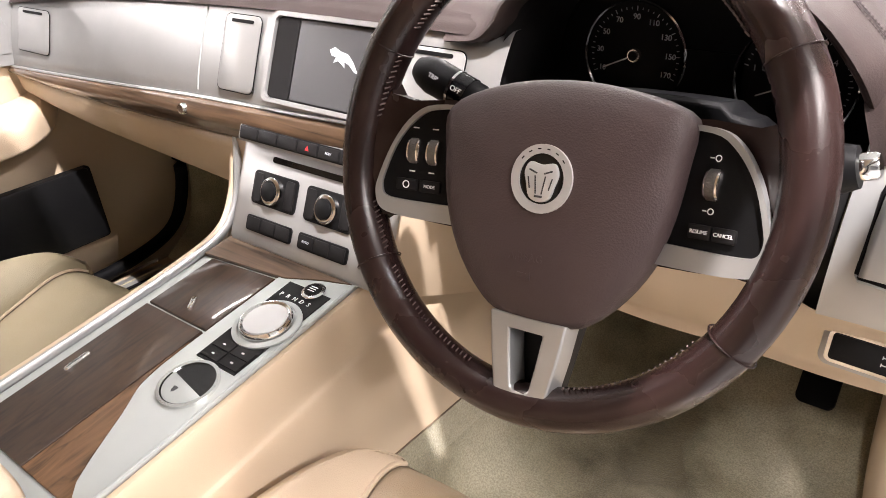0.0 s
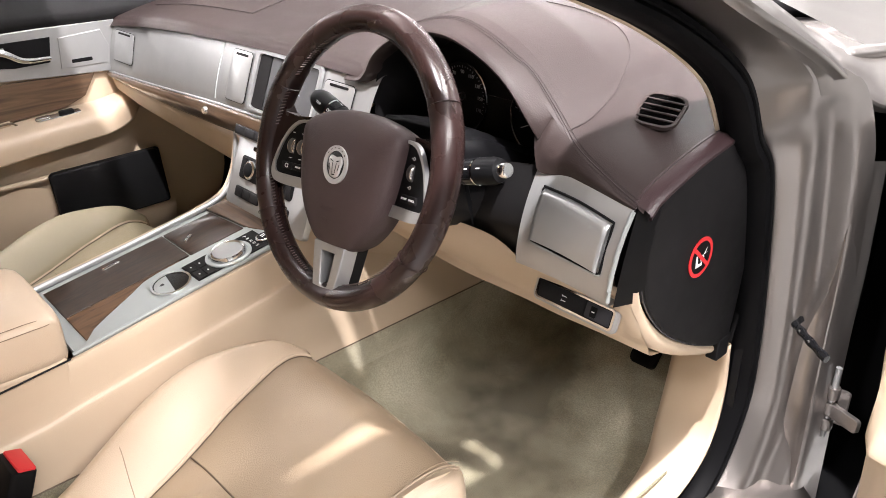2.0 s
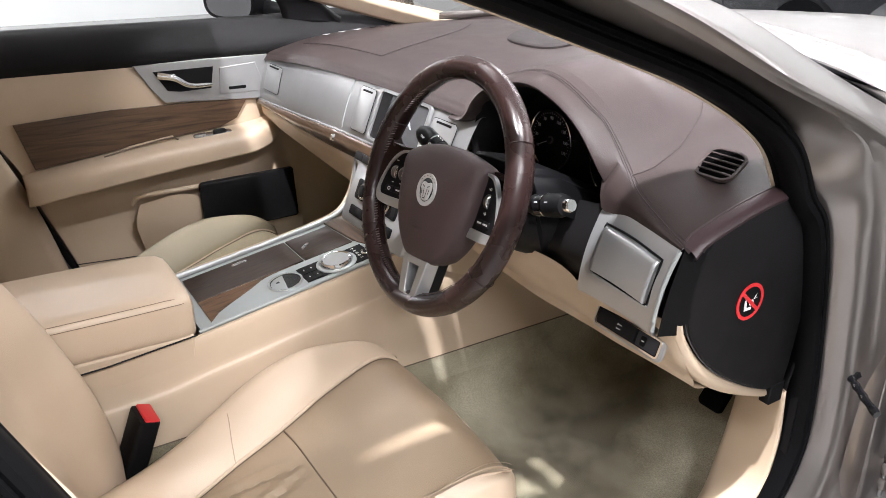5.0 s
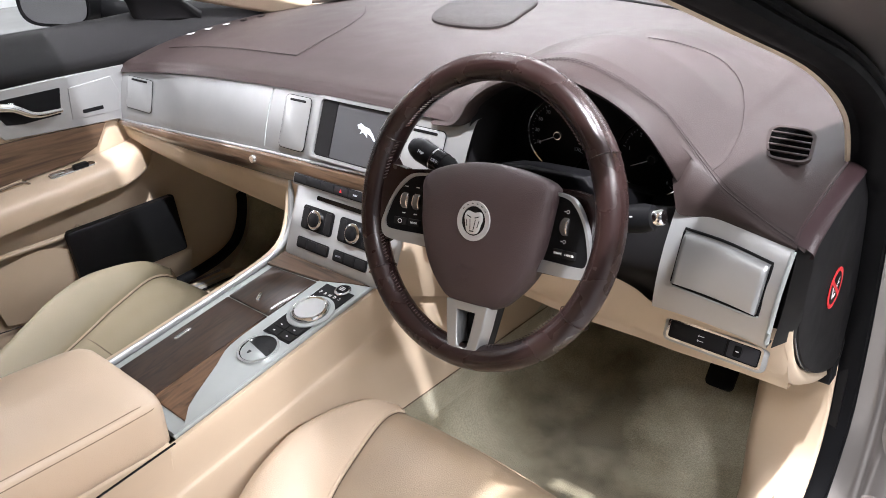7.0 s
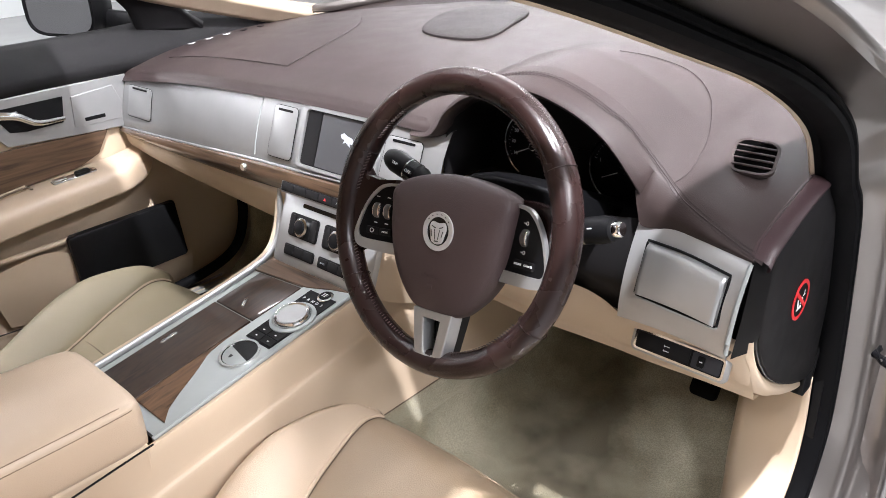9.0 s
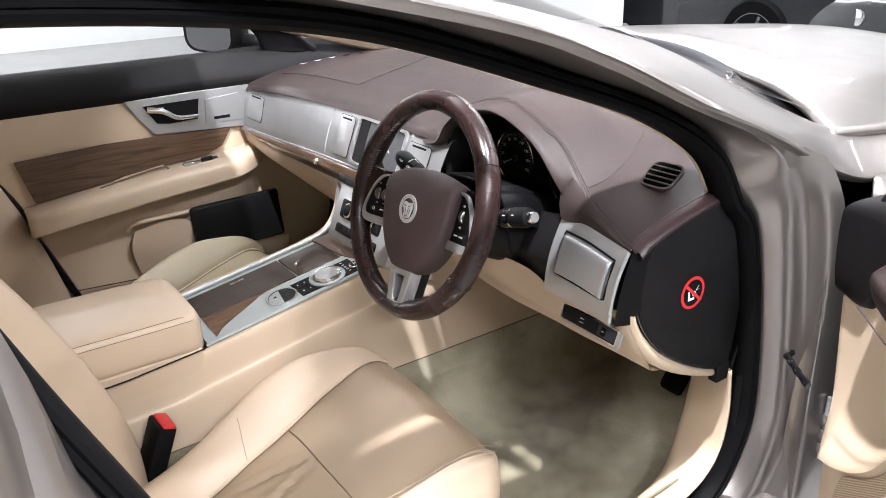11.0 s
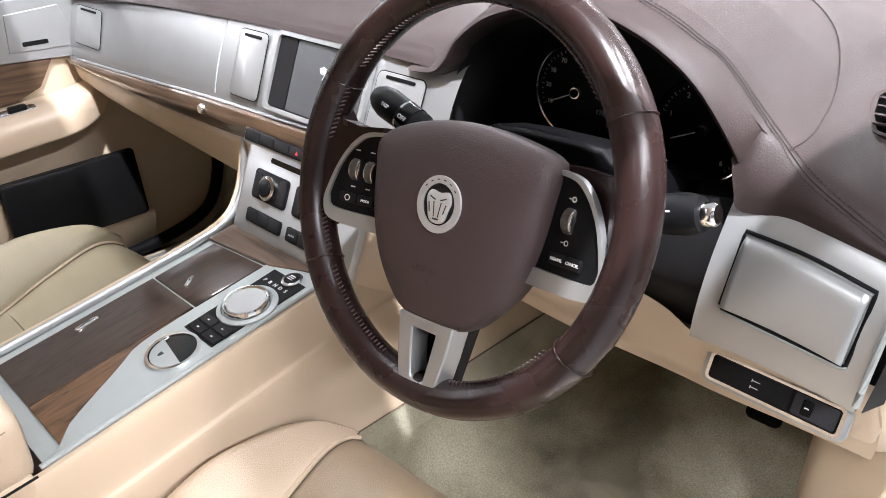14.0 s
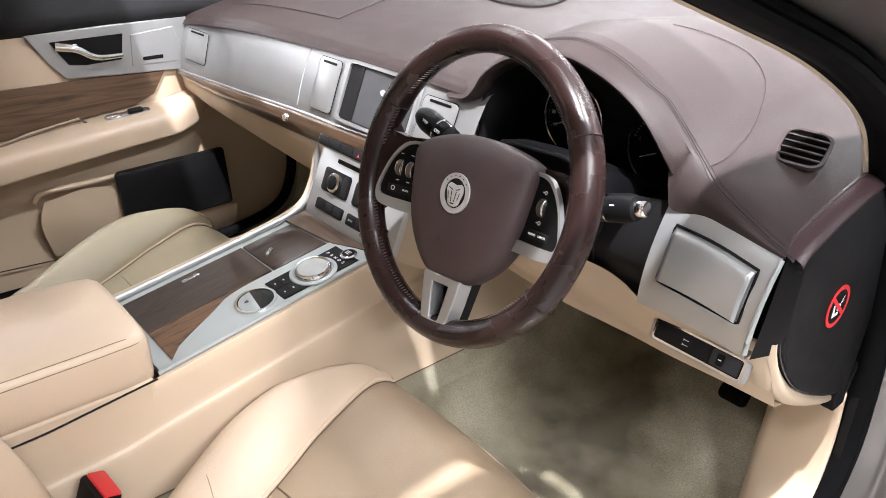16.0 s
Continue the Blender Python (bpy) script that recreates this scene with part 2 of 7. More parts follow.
def merge(*bms):
    """Several closed pieces of one part in one mesh."""
    out = bmesh.new()
    for b in bms:
        me = bpy.data.meshes.new("piece")
        b.to_mesh(me)
        b.free()
        out.from_mesh(me)
        bpy.data.meshes.remove(me)
    return out


def lettering(name, text, size, m, material, parent, depth=0.0004):
    cu = bpy.data.curves.new(name, "FONT")
    cu.body, cu.size, cu.extrude, cu.align_x, cu.align_y = text, size, depth, "CENTER", "CENTER"
    tmp = new(name, cu)
    me = bpy.data.meshes.new_from_object(tmp.evaluated_get(bpy.context.evaluated_depsgraph_get()))
    bpy.data.objects.remove(tmp)
    bm = bmesh.new()
    bm.from_mesh(me)
    bm.transform(m)
    return part(name, bm, material, parent, smooth=False)


def shift(m, x=0.0, y=0.0, z=0.0):
    return m @ Matrix.Translation((x, y, z))

# ---- the showroom ----
part("floor", box((-9, -8, -0.1), (10, 12, 0.0)), FLOOR_GREY, smooth=False)
tagged(bpy.data.objects["floor"], "grey polished showroom floor", "floor", kind="structure")
for nm, lo, hi in (("wall_north", (-9, 12, 0), (10, 12.2, 4.2)), ("wall_south", (-9, -8.2, 0), (10, -8, 4.2)), ("wall_west", (-9.2, -8, 0), (-9, 12, 4.2)), ("wall_east", (10, -8, 0), (10.2, 12, 4.2))):
    grey = nm == "wall_south"
    tagged(part(nm, box(lo, hi), WALL_DIMMED if grey else WALL_WHITE, smooth=False), "plain showroom wall out of view, kept dark to cut fill light" if grey else "plain white painted showroom wall", "wall", kind="structure")
tagged(part("ceiling", box((-9.2, -8.2, 4.2), (10.2, 12.2, 4.4)), WALL_WHITE, smooth=False), "white showroom ceiling", "ceiling", kind="structure")
WALL_JOINT = surface("grey_joint", (0.35, 0.35, 0.36), 0.6, 0, 0.05, 3)
for i in range(8):
    tagged(part("trim", box((-8.0 + 2.2 * i, 11.97, 0.0), (-7.92 + 2.2 * i, 12.0, 4.2)), WALL_JOINT, smooth=False), "grey upright joint of the showroom wall panels", "trim", kind="structure")
for i in range(5):
    tagged(part("ceiling_beam", box((-9.0, 3.4 + 1.8 * i, 4.08), (10.0, 3.52 + 1.8 * i, 4.2)), WALL_JOINT, smooth=False), "grey steel beam under the showroom ceiling", "beam", kind="structure")
TUBE_GLOW, tn, tb = nodes_of("lit_tube")
tb.inputs["Emission Color"].default_value, tb.inputs["Emission Strength"].default_value = (1, 0.98, 0.95, 1), 6.0
for tx, ty, span, watts in TUBES:
    lt = thing("ceiling_tube", (tx, ty, TUBE_Z), "white ceiling light tube, unseen and placed for its light", "ceiling light", "showroom ceiling tubes")
    part("housing", box((tx - 0.11, ty - span / 2 - 0.1, TUBE_Z), (tx + 0.11, ty + span / 2 + 0.1, TUBE_Z + 0.06)), WALL_WHITE, lt, smooth=False)
    for hy in (-0.35, 0.35):
        part("hanger", box((tx - 0.01, ty + hy * span, TUBE_Z + 0.06), (tx + 0.01, ty + hy * span + 0.02, 4.2)), CHROME, lt, smooth=False)
    part("diffuser", box((tx - 0.06, ty - span / 2, TUBE_Z - 0.03), (tx + 0.06, ty + span / 2, TUBE_Z)), TUBE_GLOW, lt, smooth=False)

# housings for the added fill tubes, also out of view
for tx, ty, watts in CROSS_FILL_TUBES:
    lt = thing("ceiling_tube", (tx, ty, TUBE_Z), "white ceiling light tube, unseen and placed for its light", "ceiling light", "showroom ceiling tubes")
    part("housing", box((tx - 2.1, ty - 0.11, TUBE_Z), (tx + 2.1, ty + 0.11, TUBE_Z + 0.06)), WALL_WHITE, lt, smooth=False)
    part("diffuser", box((tx - 2.0, ty - 0.08, TUBE_Z - 0.03), (tx + 2.0, ty + 0.08, TUBE_Z)), TUBE_GLOW, lt, smooth=False)
    for hx in (-1.6, 1.6):
        part("hanger", box((tx + hx, ty - 0.01, TUBE_Z + 0.06), (tx + hx + 0.02, ty + 0.01, 4.2)), CHROME, lt, smooth=False)

# ---- the car's shell round the driver's doorway ----
DOORWAY = [(0.645, -0.56, 1.243), (0.648, -0.36, 1.230), (0.655, -0.18, 1.199), (0.672, 0.04, 1.125), (0.69, 0.19, 1.066), (0.70, 0.305, 0.996), (0.70, 0.365, 0.915),
           (0.70, 0.41, 0.86), (0.70, 0.447, 0.72), (0.70, 0.47, 0.58), (0.70, 0.467, 0.475), (0.70, 0.40, 0.37), (0.705, 0.25, 0.345), (0.705, 0.0, 0.345), (0.705, -0.25, 0.345),
           (0.70, -0.37, 0.40), (0.705, -0.42, 0.58), (0.71, -0.455, 0.74), (0.70, -0.545, 0.97), (0.67, -0.61, 1.15), (0.652, -0.60, 1.22)]
CENTRE = Vector((0.7, -0.05, 0.78))


def grown(out, dx, n=180):
    """The doorway's outline pushed outwards in its own plane and sideways."""
    ps = crv(DOORWAY, n, True)
    res = []
    for i, p in enumerate(ps):
        t = (ps[(i + 1) % n] - ps[i - 1]).normalized()
        nrm = Vector((0, t.z, -t.y))
        if nrm.dot(Vector((0, p.y - CENTRE.y, p.z - CENTRE.z))) < 0:
            nrm = -nrm
        res.append(p + nrm * out + Vector((dx, 0, 0)))
    return res


DRIP_Y = (-0.62, -0.4, -0.1, 0.02, 0.10, 0.19, 0.32, 0.42, 0.50, 0.60)
DRIP_X = (0.700, 0.712, 0.745, 0.762, 0.775, 0.780, 0.780, 0.782, 0.784, 0.785)
DRIP_Z = (1.315, 1.297, 1.228, 1.187, 1.152, 1.110, 1.058, 1.014, 0.973, 0.922)


def frame_row(out, dx, f):
    """One line of the painted frame; along the windscreen pillar it runs in a flat face up to the drip edge, with two fine creases."""
    seal, res = grown(0.026, 0.012), []
    for p, q in zip(grown(out, dx), seal):
        k = float(np.interp(q.z, (0.86, 0.97), (0, 1))) * float(np.interp(q.y, (-0.62, -0.5), (0, 1)))
        y = q.y + 0.055
        edge = Vector((float(np.interp(y, DRIP_Y, DRIP_X)), y, float(np.interp(y, DRIP_Y, DRIP_Z)) - 0.004))
        flat = q.lerp(edge, f) + Vector((1, 0, 0.2)) * ((-0.006 if f in (0.25, 0.5) else 0.0) + (0.003 if f in (0.68, 0.79) else 0.0))
        res.append(p.lerp(flat, k))
    return res


def body_shell():
    car = thing("car_body", (0.75, 0.4, 0.2), "taupe metallic saloon car body with the driver's door open", "car body", kind="structure")
    part("door_frame", loft([frame_row(*r) for r in ((0.022, 0.002, 0.0), (0.026, 0.012, 0.02), (0.031, 0.030, 0.25), (0.037, 0.048, 0.5), (0.046, 0.058, 0.64), (0.060, 0.062, 0.68), (0.076, 0.064, 0.74), (0.084, 0.072, 0.79), (0.092, 0.088, 0.86), (0.108, 0.097, 0.93), (0.13, 0.10, 1.0))], wrap=True), PAINT, car)
    part("door_seal", loft([grown(0.030, 0.006), grown(0.027, 0.018), grown(0.022, 0.027), grown(0.017, 0.0275), grown(0.0155, 0.0245), grown(0.012, 0.0265), grown(0.006, 0.025), grown(0.001, 0.014), grown(0.0, 0.0), grown(0.006, -0.012)], wrap=True), RUBBER, car, "black rubber door seal")
    part("inner_seal_lip", loft([grown(0.004, -0.004), grown(0.002, -0.014), grown(0.010, -0.022)], wrap=True), RUBBER, car, "soft black rubber lip")
    # roof, bonnet, wing
    part("roof", sheet([[(-0.60, 0.02, 1.20), (-0.3, -0.02, 1.33), (0, -0.04, 1.35), (0.3, -0.02, 1.33), (0.60, 0.02, 1.20)],
                        [(-0.62, -0.6, 1.28), (-0.3, -0.6, 1.40), (0, -0.6, 1.42), (0.3, -0.6, 1.40), (0.62, -0.6, 1.28)],
                        [(-0.60, -1.7, 1.26), (-0.3, -1.7, 1.36), (0, -1.7, 1.38), (0.3, -1.7, 1.36), (0.60, -1.7, 1.26)]], 14, 20), PAINT, car, thick=0.02)
    part("headliner", sheet([[(-0.58, 0.0, 1.19), (0, -0.06, 1.30), (0.58, 0.0, 1.19)], [(-0.6, -0.6, 1.25), (0, -0.6, 1.36), (0.6, -0.6, 1.25)], [(-0.6, -1.7, 1.22), (0, -1.7, 1.32), (0.6, -1.7, 1.22)]], 10, 14), BEIGE_PLASTIC, car, "pale beige headliner", thick=0.01)
    rim = [(0.60, -0.4, 1.315), (0.645, -0.07, 1.240), (0.655, 0.062, 1.207), (0.667, 0.247, 1.152), (0.682, 0.42, 1.075), (0.698, 0.60, 0.999), (0.713, 0.70, 0.970), (0.731, 0.82, 0.958), (0.741, 0.95, 0.954), (0.750, 1.5, 0.918), (0.684, 1.95, 0.858)]
    drip = [(0.712, -0.4, 1.297), (0.748, -0.09, 1.224), (0.767, 0.05, 1.175), (0.780, 0.20, 1.106), (0.781, 0.37, 1.037), (0.785, 0.53, 0.958), (0.792, 0.64, 0.929), (0.800, 0.77, 0.924), (0.805, 0.95, 0.918), (0.81, 1.5, 0.88), (0.74, 2.0, 0.80)]
    crown = [Vector(a).lerp(Vector(b), 0.45) + Vector((0.002, 0, 0.004)) * k for a, b, k in zip(rim, drip, (1, 1, 1, 1, 1, 1, 1, 1, 1, 1, 1))]
    inside = [Vector(a) + Vector((-0.002, 0.0, -0.03)) for a in rim]
    part("windscreen_pillar", sheet([inside, [Vector(a) + Vector((-0.003, 0, -0.006)) for a in rim], rim, crown, drip, [Vector(a) + Vector((-0.006, -0.008, -0.012)) for a in drip]], 26, 72), PAINT, car)
    part("passenger_pillar", sheet([[(-0.70, 0.80, 0.955), (-0.68, 0.30, 1.10), (-0.62, -0.05, 1.22)], [(-0.735, 0.70, 0.945), (-0.72, 0.27, 1.07), (-0.66, -0.08, 1.20)]], 6, 20), BEIGE_PLASTIC, car, "pale beige pillar trim", thick=0.02)
    part("roof_rail", tube(crv([(-0.65, -0.08, 1.20), (-0.65, -0.6, 1.255), (-0.65, -1.2, 1.25)], 20), 0.03, 10), BEIGE_PLASTIC, car)
    part("bonnet", sheet([[(-0.68, 0.70, 0.985), (-0.4, 0.90, 1.003), (0.0, 1.0, 1.010), (0.4, 0.838, 1.002), (0.60, 0.70, 0.999), (0.715, 0.60, 0.982)],
                          [(-0.72, 1.0, 0.972), (-0.45, 1.07, 1.005), (0.0, 1.14, 1.024), (0.45, 1.02, 1.008), (0.60, 0.95, 0.992), (0.735, 0.90, 0.956)],
                          [(-0.74, 1.5, 0.93), (-0.45, 1.5, 0.975), (0.0, 1.5, 1.01), (0.45, 1.5, 0.975), (0.62, 1.5, 0.955), (0.745, 1.5, 0.92)],
                          [(-0.68, 1.95, 0.87), (-0.42, 1.98, 0.915), (0.0, 2.0, 0.945), (0.4, 1.98, 0.915), (0.58, 1.97, 0.89), (0.68, 1.95, 0.86)],
                          [(-0.6, 2.25, 0.66), (-0.4, 2.3, 0.70), (0.0, 2.35, 0.72), (0.4, 2.3, 0.70), (0.55, 2.28, 0.68), (0.66, 2.25, 0.66)]], 30, 30), PAINT, car, thick=0.01)
    part("front_wing", sheet([[(0.790, 0.62, 0.929), (0.80, 0.77, 0.922), (0.805, 0.95, 0.916), (0.81, 1.5, 0.88), (0.74, 2.0, 0.80)], [(0.85, 0.52, 0.895), (0.855, 0.75, 0.885), (0.866, 1.0, 0.87), (0.87, 1.5, 0.82), (0.8, 2.1, 0.68)],
                              [(0.90, 0.54, 0.70), (0.91, 0.75, 0.72), (0.93, 1.0, 0.72), (0.93, 1.5, 0.68), (0.86, 2.1, 0.55)], [(0.88, 0.53, 0.3), (0.89, 0.75, 0.3), (0.9, 1.0, 0.3), (0.9, 1.5, 0.3), (0.84, 2.1, 0.3)]], 24, 26), PAINT, car, thick=0.006)
    part("passenger_wing", sheet([[(-0.76, 0.70, 0.953), (-0.745, 1.0, 0.94), (-0.745, 1.5, 0.88), (-0.67, 2.1, 0.735)], [(-0.90, 0.75, 0.72), (-0.92, 1.0, 0.72), (-0.92, 1.5, 0.68), (-0.86, 2.1, 0.55)],
                                  [(-0.9, 0.75, 0.3), (-0.9, 1.0, 0.3), (-0.9, 1.5, 0.3), (-0.84, 2.1, 0.3)]], 10, 16), PAINT, car, thick=0.006)
    part("hinge_pillar", sheet([[(0.70, 0.50, 0.93), (0.765, 0.53, 0.915), (0.79, 0.535, 0.88), (0.798, 0.60, 0.86)], [(0.70, 0.53, 0.70), (0.775, 0.545, 0.70), (0.797, 0.537, 0.70), (0.80, 0.62, 0.70)], [(0.70, 0.53, 0.58), (0.775, 0.545, 0.58), (0.799, 0.537, 0.58), (0.802, 0.62, 0.58)], [(0.70, 0.53, 0.25), (0.78, 0.53, 0.25), (0.81, 0.53, 0.25), (0.815, 0.61, 0.25)]], 18, 20), PAINT, car)
    part("cowl", sheet([[(-0.70, 0.60, 0.965), (0.0, 0.86, 1.012), (0.5, 0.68, 1.0), (0.62, 0.58, 0.988), (0.70, 0.48, 0.96)], [(-0.70, 0.68, 0.967), (0.0, 0.90, 1.0), (0.5, 0.76, 0.985), (0.62, 0.67, 0.97), (0.705, 0.60, 0.95)], [(-0.70, 0.78, 0.97), (0.0, 0.97, 1.015), (0.5, 0.85, 0.992), (0.62, 0.78, 0.975), (0.72, 0.70, 0.95)]], 8, 24), BLACK, car, "black plastic windscreen cowl", thick=0.006)
    part("sill", loft([crv([(0.70, y, 0.352), (0.74, y, 0.362), (0.80, y, 0.35), (0.845, y, 0.30), (0.85, y, 0.22)], 12) for y in (-0.6, -0.2, 0.2, 0.55)]), PAINT, car)
    part("bulkhead", loft([[(x, 0.95, 0.98), (x, 0.95, 0.5), (x, 0.9, 0.2)] for x in (-0.9, 0.9)]), BLACK, car)
    part("underbody", box((-0.86, -1.9, 0.18), (0.86, 0.95, 0.24)), BLACK, car, smooth=False)
    part("rear_panel", box((-0.75, -1.95, 0.24), (0.75, -1.9, 1.0)), BEIGE_PLASTIC, car, smooth=False)
    part("rear_quarter", box((0.70, -1.9, 0.24), (0.86, -0.66, 0.93)), PAINT, car, bevel=0.03)
    part("centre_pillar", sheet([[(0.66, -0.64, 1.24), (0.715, -0.63, 0.97), (0.735, -0.52, 0.74), (0.72, -0.45, 0.36)], [(0.73, -0.72, 1.22), (0.80, -0.70, 0.95), (0.83, -0.60, 0.74), (0.82, -0.52, 0.36)],
                                 [(0.70, -0.95, 1.22), (0.82, -0.95, 0.95), (0.86, -0.9, 0.74), (0.86, -0.85, 0.36)]], 10, 18), PAINT, car, thick=0.01)
    part("passenger_centre_pillar", sheet([[(-0.66, -0.52, 1.22), (-0.73, -0.50, 0.90), (-0.735, -0.40, 0.60), (-0.72, -0.34, 0.34)], [(-0.63, -0.66, 1.22), (-0.69, -0.64, 0.90), (-0.70, -0.56, 0.60), (-0.69, -0.5, 0.34)]], 6, 18), BEIGE_PLASTIC, car, "beige pillar trim", thick=0.02)
    part("passenger_seal", tube(crv([(-0.70, -0.30, 0.36), (-0.725, -0.345, 0.44), (-0.735, -0.42, 0.64), (-0.735, -0.49, 0.85), (-0.70, -0.56, 1.05), (-0.66, -0.6, 1.2)], 24), 0.009, 8), RUBBER, car, "black rubber door seal")
    # unseen panel, added to block light leaking down behind the dash
    part("footwell_roof", box((-0.745, 0.49, 0.775), (0.70, 0.95, 0.79)), BLACK, car, "unseen black panel added to keep light out of the footwells", smooth=False)
    part("footwell_side", box((0.700, 0.47, 0.24), (0.712, 0.95, 0.96)), BLACK, car, smooth=False)
    part("passenger_front_seal", tube(crv([(-0.70, 0.365, 0.80), (-0.70, 0.40, 0.70), (-0.70, 0.418, 0.60), (-0.70, 0.416, 0.51), (-0.70, 0.375, 0.432), (-0.70, 0.27, 0.398), (-0.70, 0.1, 0.388), (-0.70, -0.30, 0.388)], 40), 0.013, 10), RUBBER, car, "black rubber door seal")
    # carpet colour instead of beige, darker to suggest shade under the glovebox
    part("passenger_kick", sheet([[(-0.70, 0.43, 0.80), (-0.66, 0.45, 0.80), (-0.60, 0.49, 0.80), (-0.58, 0.60, 0.80), (-0.58, 0.85, 0.80)], [(-0.70, 0.44, 0.58), (-0.66, 0.455, 0.58), (-0.60, 0.49, 0.58), (-0.58, 0.58, 0.58), (-0.58, 0.8, 0.58)], [(-0.70, 0.42, 0.44), (-0.66, 0.43, 0.44), (-0.61, 0.455, 0.43), (-0.59, 0.54, 0.42), (-0.58, 0.7, 0.42)], [(-0.70, 0.35, 0.372), (-0.665, 0.355, 0.37), (-0.625, 0.38, 0.36), (-0.605, 0.46, 0.31), (-0.59, 0.6, 0.31)]], 16, 14), CARPET, car, "kick panel in the passenger footwell, in the darker carpet colour for shade")
    part("footwell_side", box((-0.76, 0.36, 0.24), (-0.745, 0.95, 0.96)), BEIGE_PLASTIC, car, smooth=False)
    part("rear_door_panel", box((-0.86, -1.9, 0.24), (-0.72, -0.52, 0.95)), BEIGE_PLASTIC, car, bevel=0.02)
    keep = [i for i, q in enumerate(grown(0, 0)) if q.z > 0.895 and q.y > -0.30]
    lines = [[grown(o, dx)[i] for i in keep] for o, dx in ((0.006, -0.012), (0.0, -0.018), (0.002, -0.021), (0.012, -0.023), (0.032, -0.020), (0.06, -0.012))]
    part("driver_pillar_trim", loft(lines), BEIGE_PLASTIC, car, "pale beige windscreen pillar trim")
    part("pillar_gap", tube([grown(0.046, -0.026)[i] for i in keep], 0.0055, 8), RUBBER, car, "black rubber edge beside the pillar trim")
    # glass
    ws = part("windscreen", sheet([[(-0.71, 0.72, 0.975), (0.0, 0.93, 1.02), (0.71, 0.72, 0.975)], [(-0.67, 0.30, 1.12), (0, 0.45, 1.19), (0.67, 0.30, 1.12)], [(-0.6, -0.04, 1.24), (0, 0.0, 1.33), (0.6, -0.04, 1.24)]], 12, 20), GLASS, car, "clear windscreen")
    ws.visible_shadow = False
    return car


shell = body_shell()
CARPET_ROWS = ((-1.8, 0.30), (-0.3, 0.30), (0.30, 0.298), (0.48, 0.305), (0.62, 0.36), (0.80, 0.52), (0.88, 0.72), (0.9, 0.90))


def carpet(side):
    """One footwell of carpet, turned up at the tunnel and at the sill."""
    xs = ((0.127, 0.15), (0.136, 0.09), (0.158, 0.035), (0.22, 0.004), (0.40, 0.0), (0.58, 0.004), (0.635, 0.03), (0.665, 0.08))
    ctrl = [[((x if side > 0 else -x + 0.03 * (x < 0.2)), y, z + up * (1.0 if y < 0.7 else 0.3 if y < 0.85 else 0.0)) for x, up in xs] for y, z in CARPET_ROWS]
    return part("carpet", sheet(ctrl, 60, 40), CARPET, thick=0.004)


tagged(carpet(1), "worn beige carpet with dark stains, deepened for shade, in the driver's footwell", "carpet", kind="structure")
tagged(carpet(-1), "beige carpet in the passenger footwell", "carpet", kind="structure")


# ---- dashboard ----
DASH_X = (-0.735, -0.5, -0.25, 0.0, 0.235, 0.32, 0.45, 0.545, 0.58, 0.615, 0.655, 0.695)
DASH_RISE = (1, 1, 1, 1, 1, 1, 1, 1.05, 0.95, 0.85, 0.95, 1.2)
DASH_Z = (0.914, 0.939, 0.952, 0.958, 0.956, 0.955, 0.955, 0.950, 0.936, 0.920, 0.902, 0.884)
HOOD = [(0.190, 0.938), (0.222, 0.942), (0.240, 0.955), (0.260, 0.981), (0.305, 1.009), (0.384, 1.027), (0.447, 1.015), (0.50, 0.988), (0.537, 0.948), (0.552, 0.908), (0.556, 0.885)]


LINING = [(0.232, 0.872), (0.236, 0.93), (0.256, 0.974)] + HOOD[4:] + [(0.556, 0.865)]


def hood_row(y, sx, hz, n=40, line=HOOD):
    back = lambda x, z: 0.022 * min(1.0, max(0.0, (0.955 - z) / 0.05)) if x > 0.45 and y < 0.22 else 0.0
    return crv([(0.39 + (x - 0.39) * sx, y + back(x, z), 0.90 + (z - 0.90) * hz) for x, z in line], n)


PAD_LINE = crv([(x, z, k) for x, z, k in zip(DASH_X, DASH_Z, DASH_RISE)], 150)
PAD_RISE = crv([(0.190, -0.012, 0), (0.20, -0.001, 0), (0.225, 0.012, 0), (0.34, 0.036, 0), (0.55, 0.052, 0), (0.9, 0.055, 0)], 80)
HOOD_GROWTH = ((0.18, 1.02, 1.03), (0.19, 1.055, 1.09), (0.21, 1.08, 1.14), (0.235, 1.10, 1.18), (0.32, 1.16, 1.24), (0.45, 1.24, 1.14), (0.62, 1.36, 0.86), (0.8, 1.45, 0.6), (0.95, 1.45, 0.5))


def dash_height(x, y):
    """The dashboard's height: the flat pad with the instrument hood swelling out of it."""
    xs = [p.x for p in PAD_LINE]
    pad = float(np.interp(x, xs, [p.y for p in PAD_LINE])) + float(np.interp(x, xs, [p.z for p in PAD_LINE])) * float(np.interp(y, [p.x for p in PAD_RISE], [p.y for p in PAD_RISE]))
    if y < 0.19 or x < 0.12:
        return pad
    gy = [g[0] for g in HOOD_GROWTH]
    sx, hz = float(np.interp(y, gy, [g[1] for g in HOOD_GROWTH])), float(np.interp(y, gy, [g[2] for g in HOOD_GROWTH]))
    hx, hh = 0.39 + (np.array([p.x for p in HOOD_LINE]) - 0.39) * sx, 0.90 + (np.array([p.z for p in HOOD_LINE]) - 0.90) * hz
    hood = float(np.interp(x, hx, hh)) - 4.0 * max(0.0, x - hx[-1]) - 4.0 * max(0.0, hx[0] - x)
    k = 0.012
    return max(pad, hood) + k * math.log(1 + math.exp(-abs(pad - hood) / k))


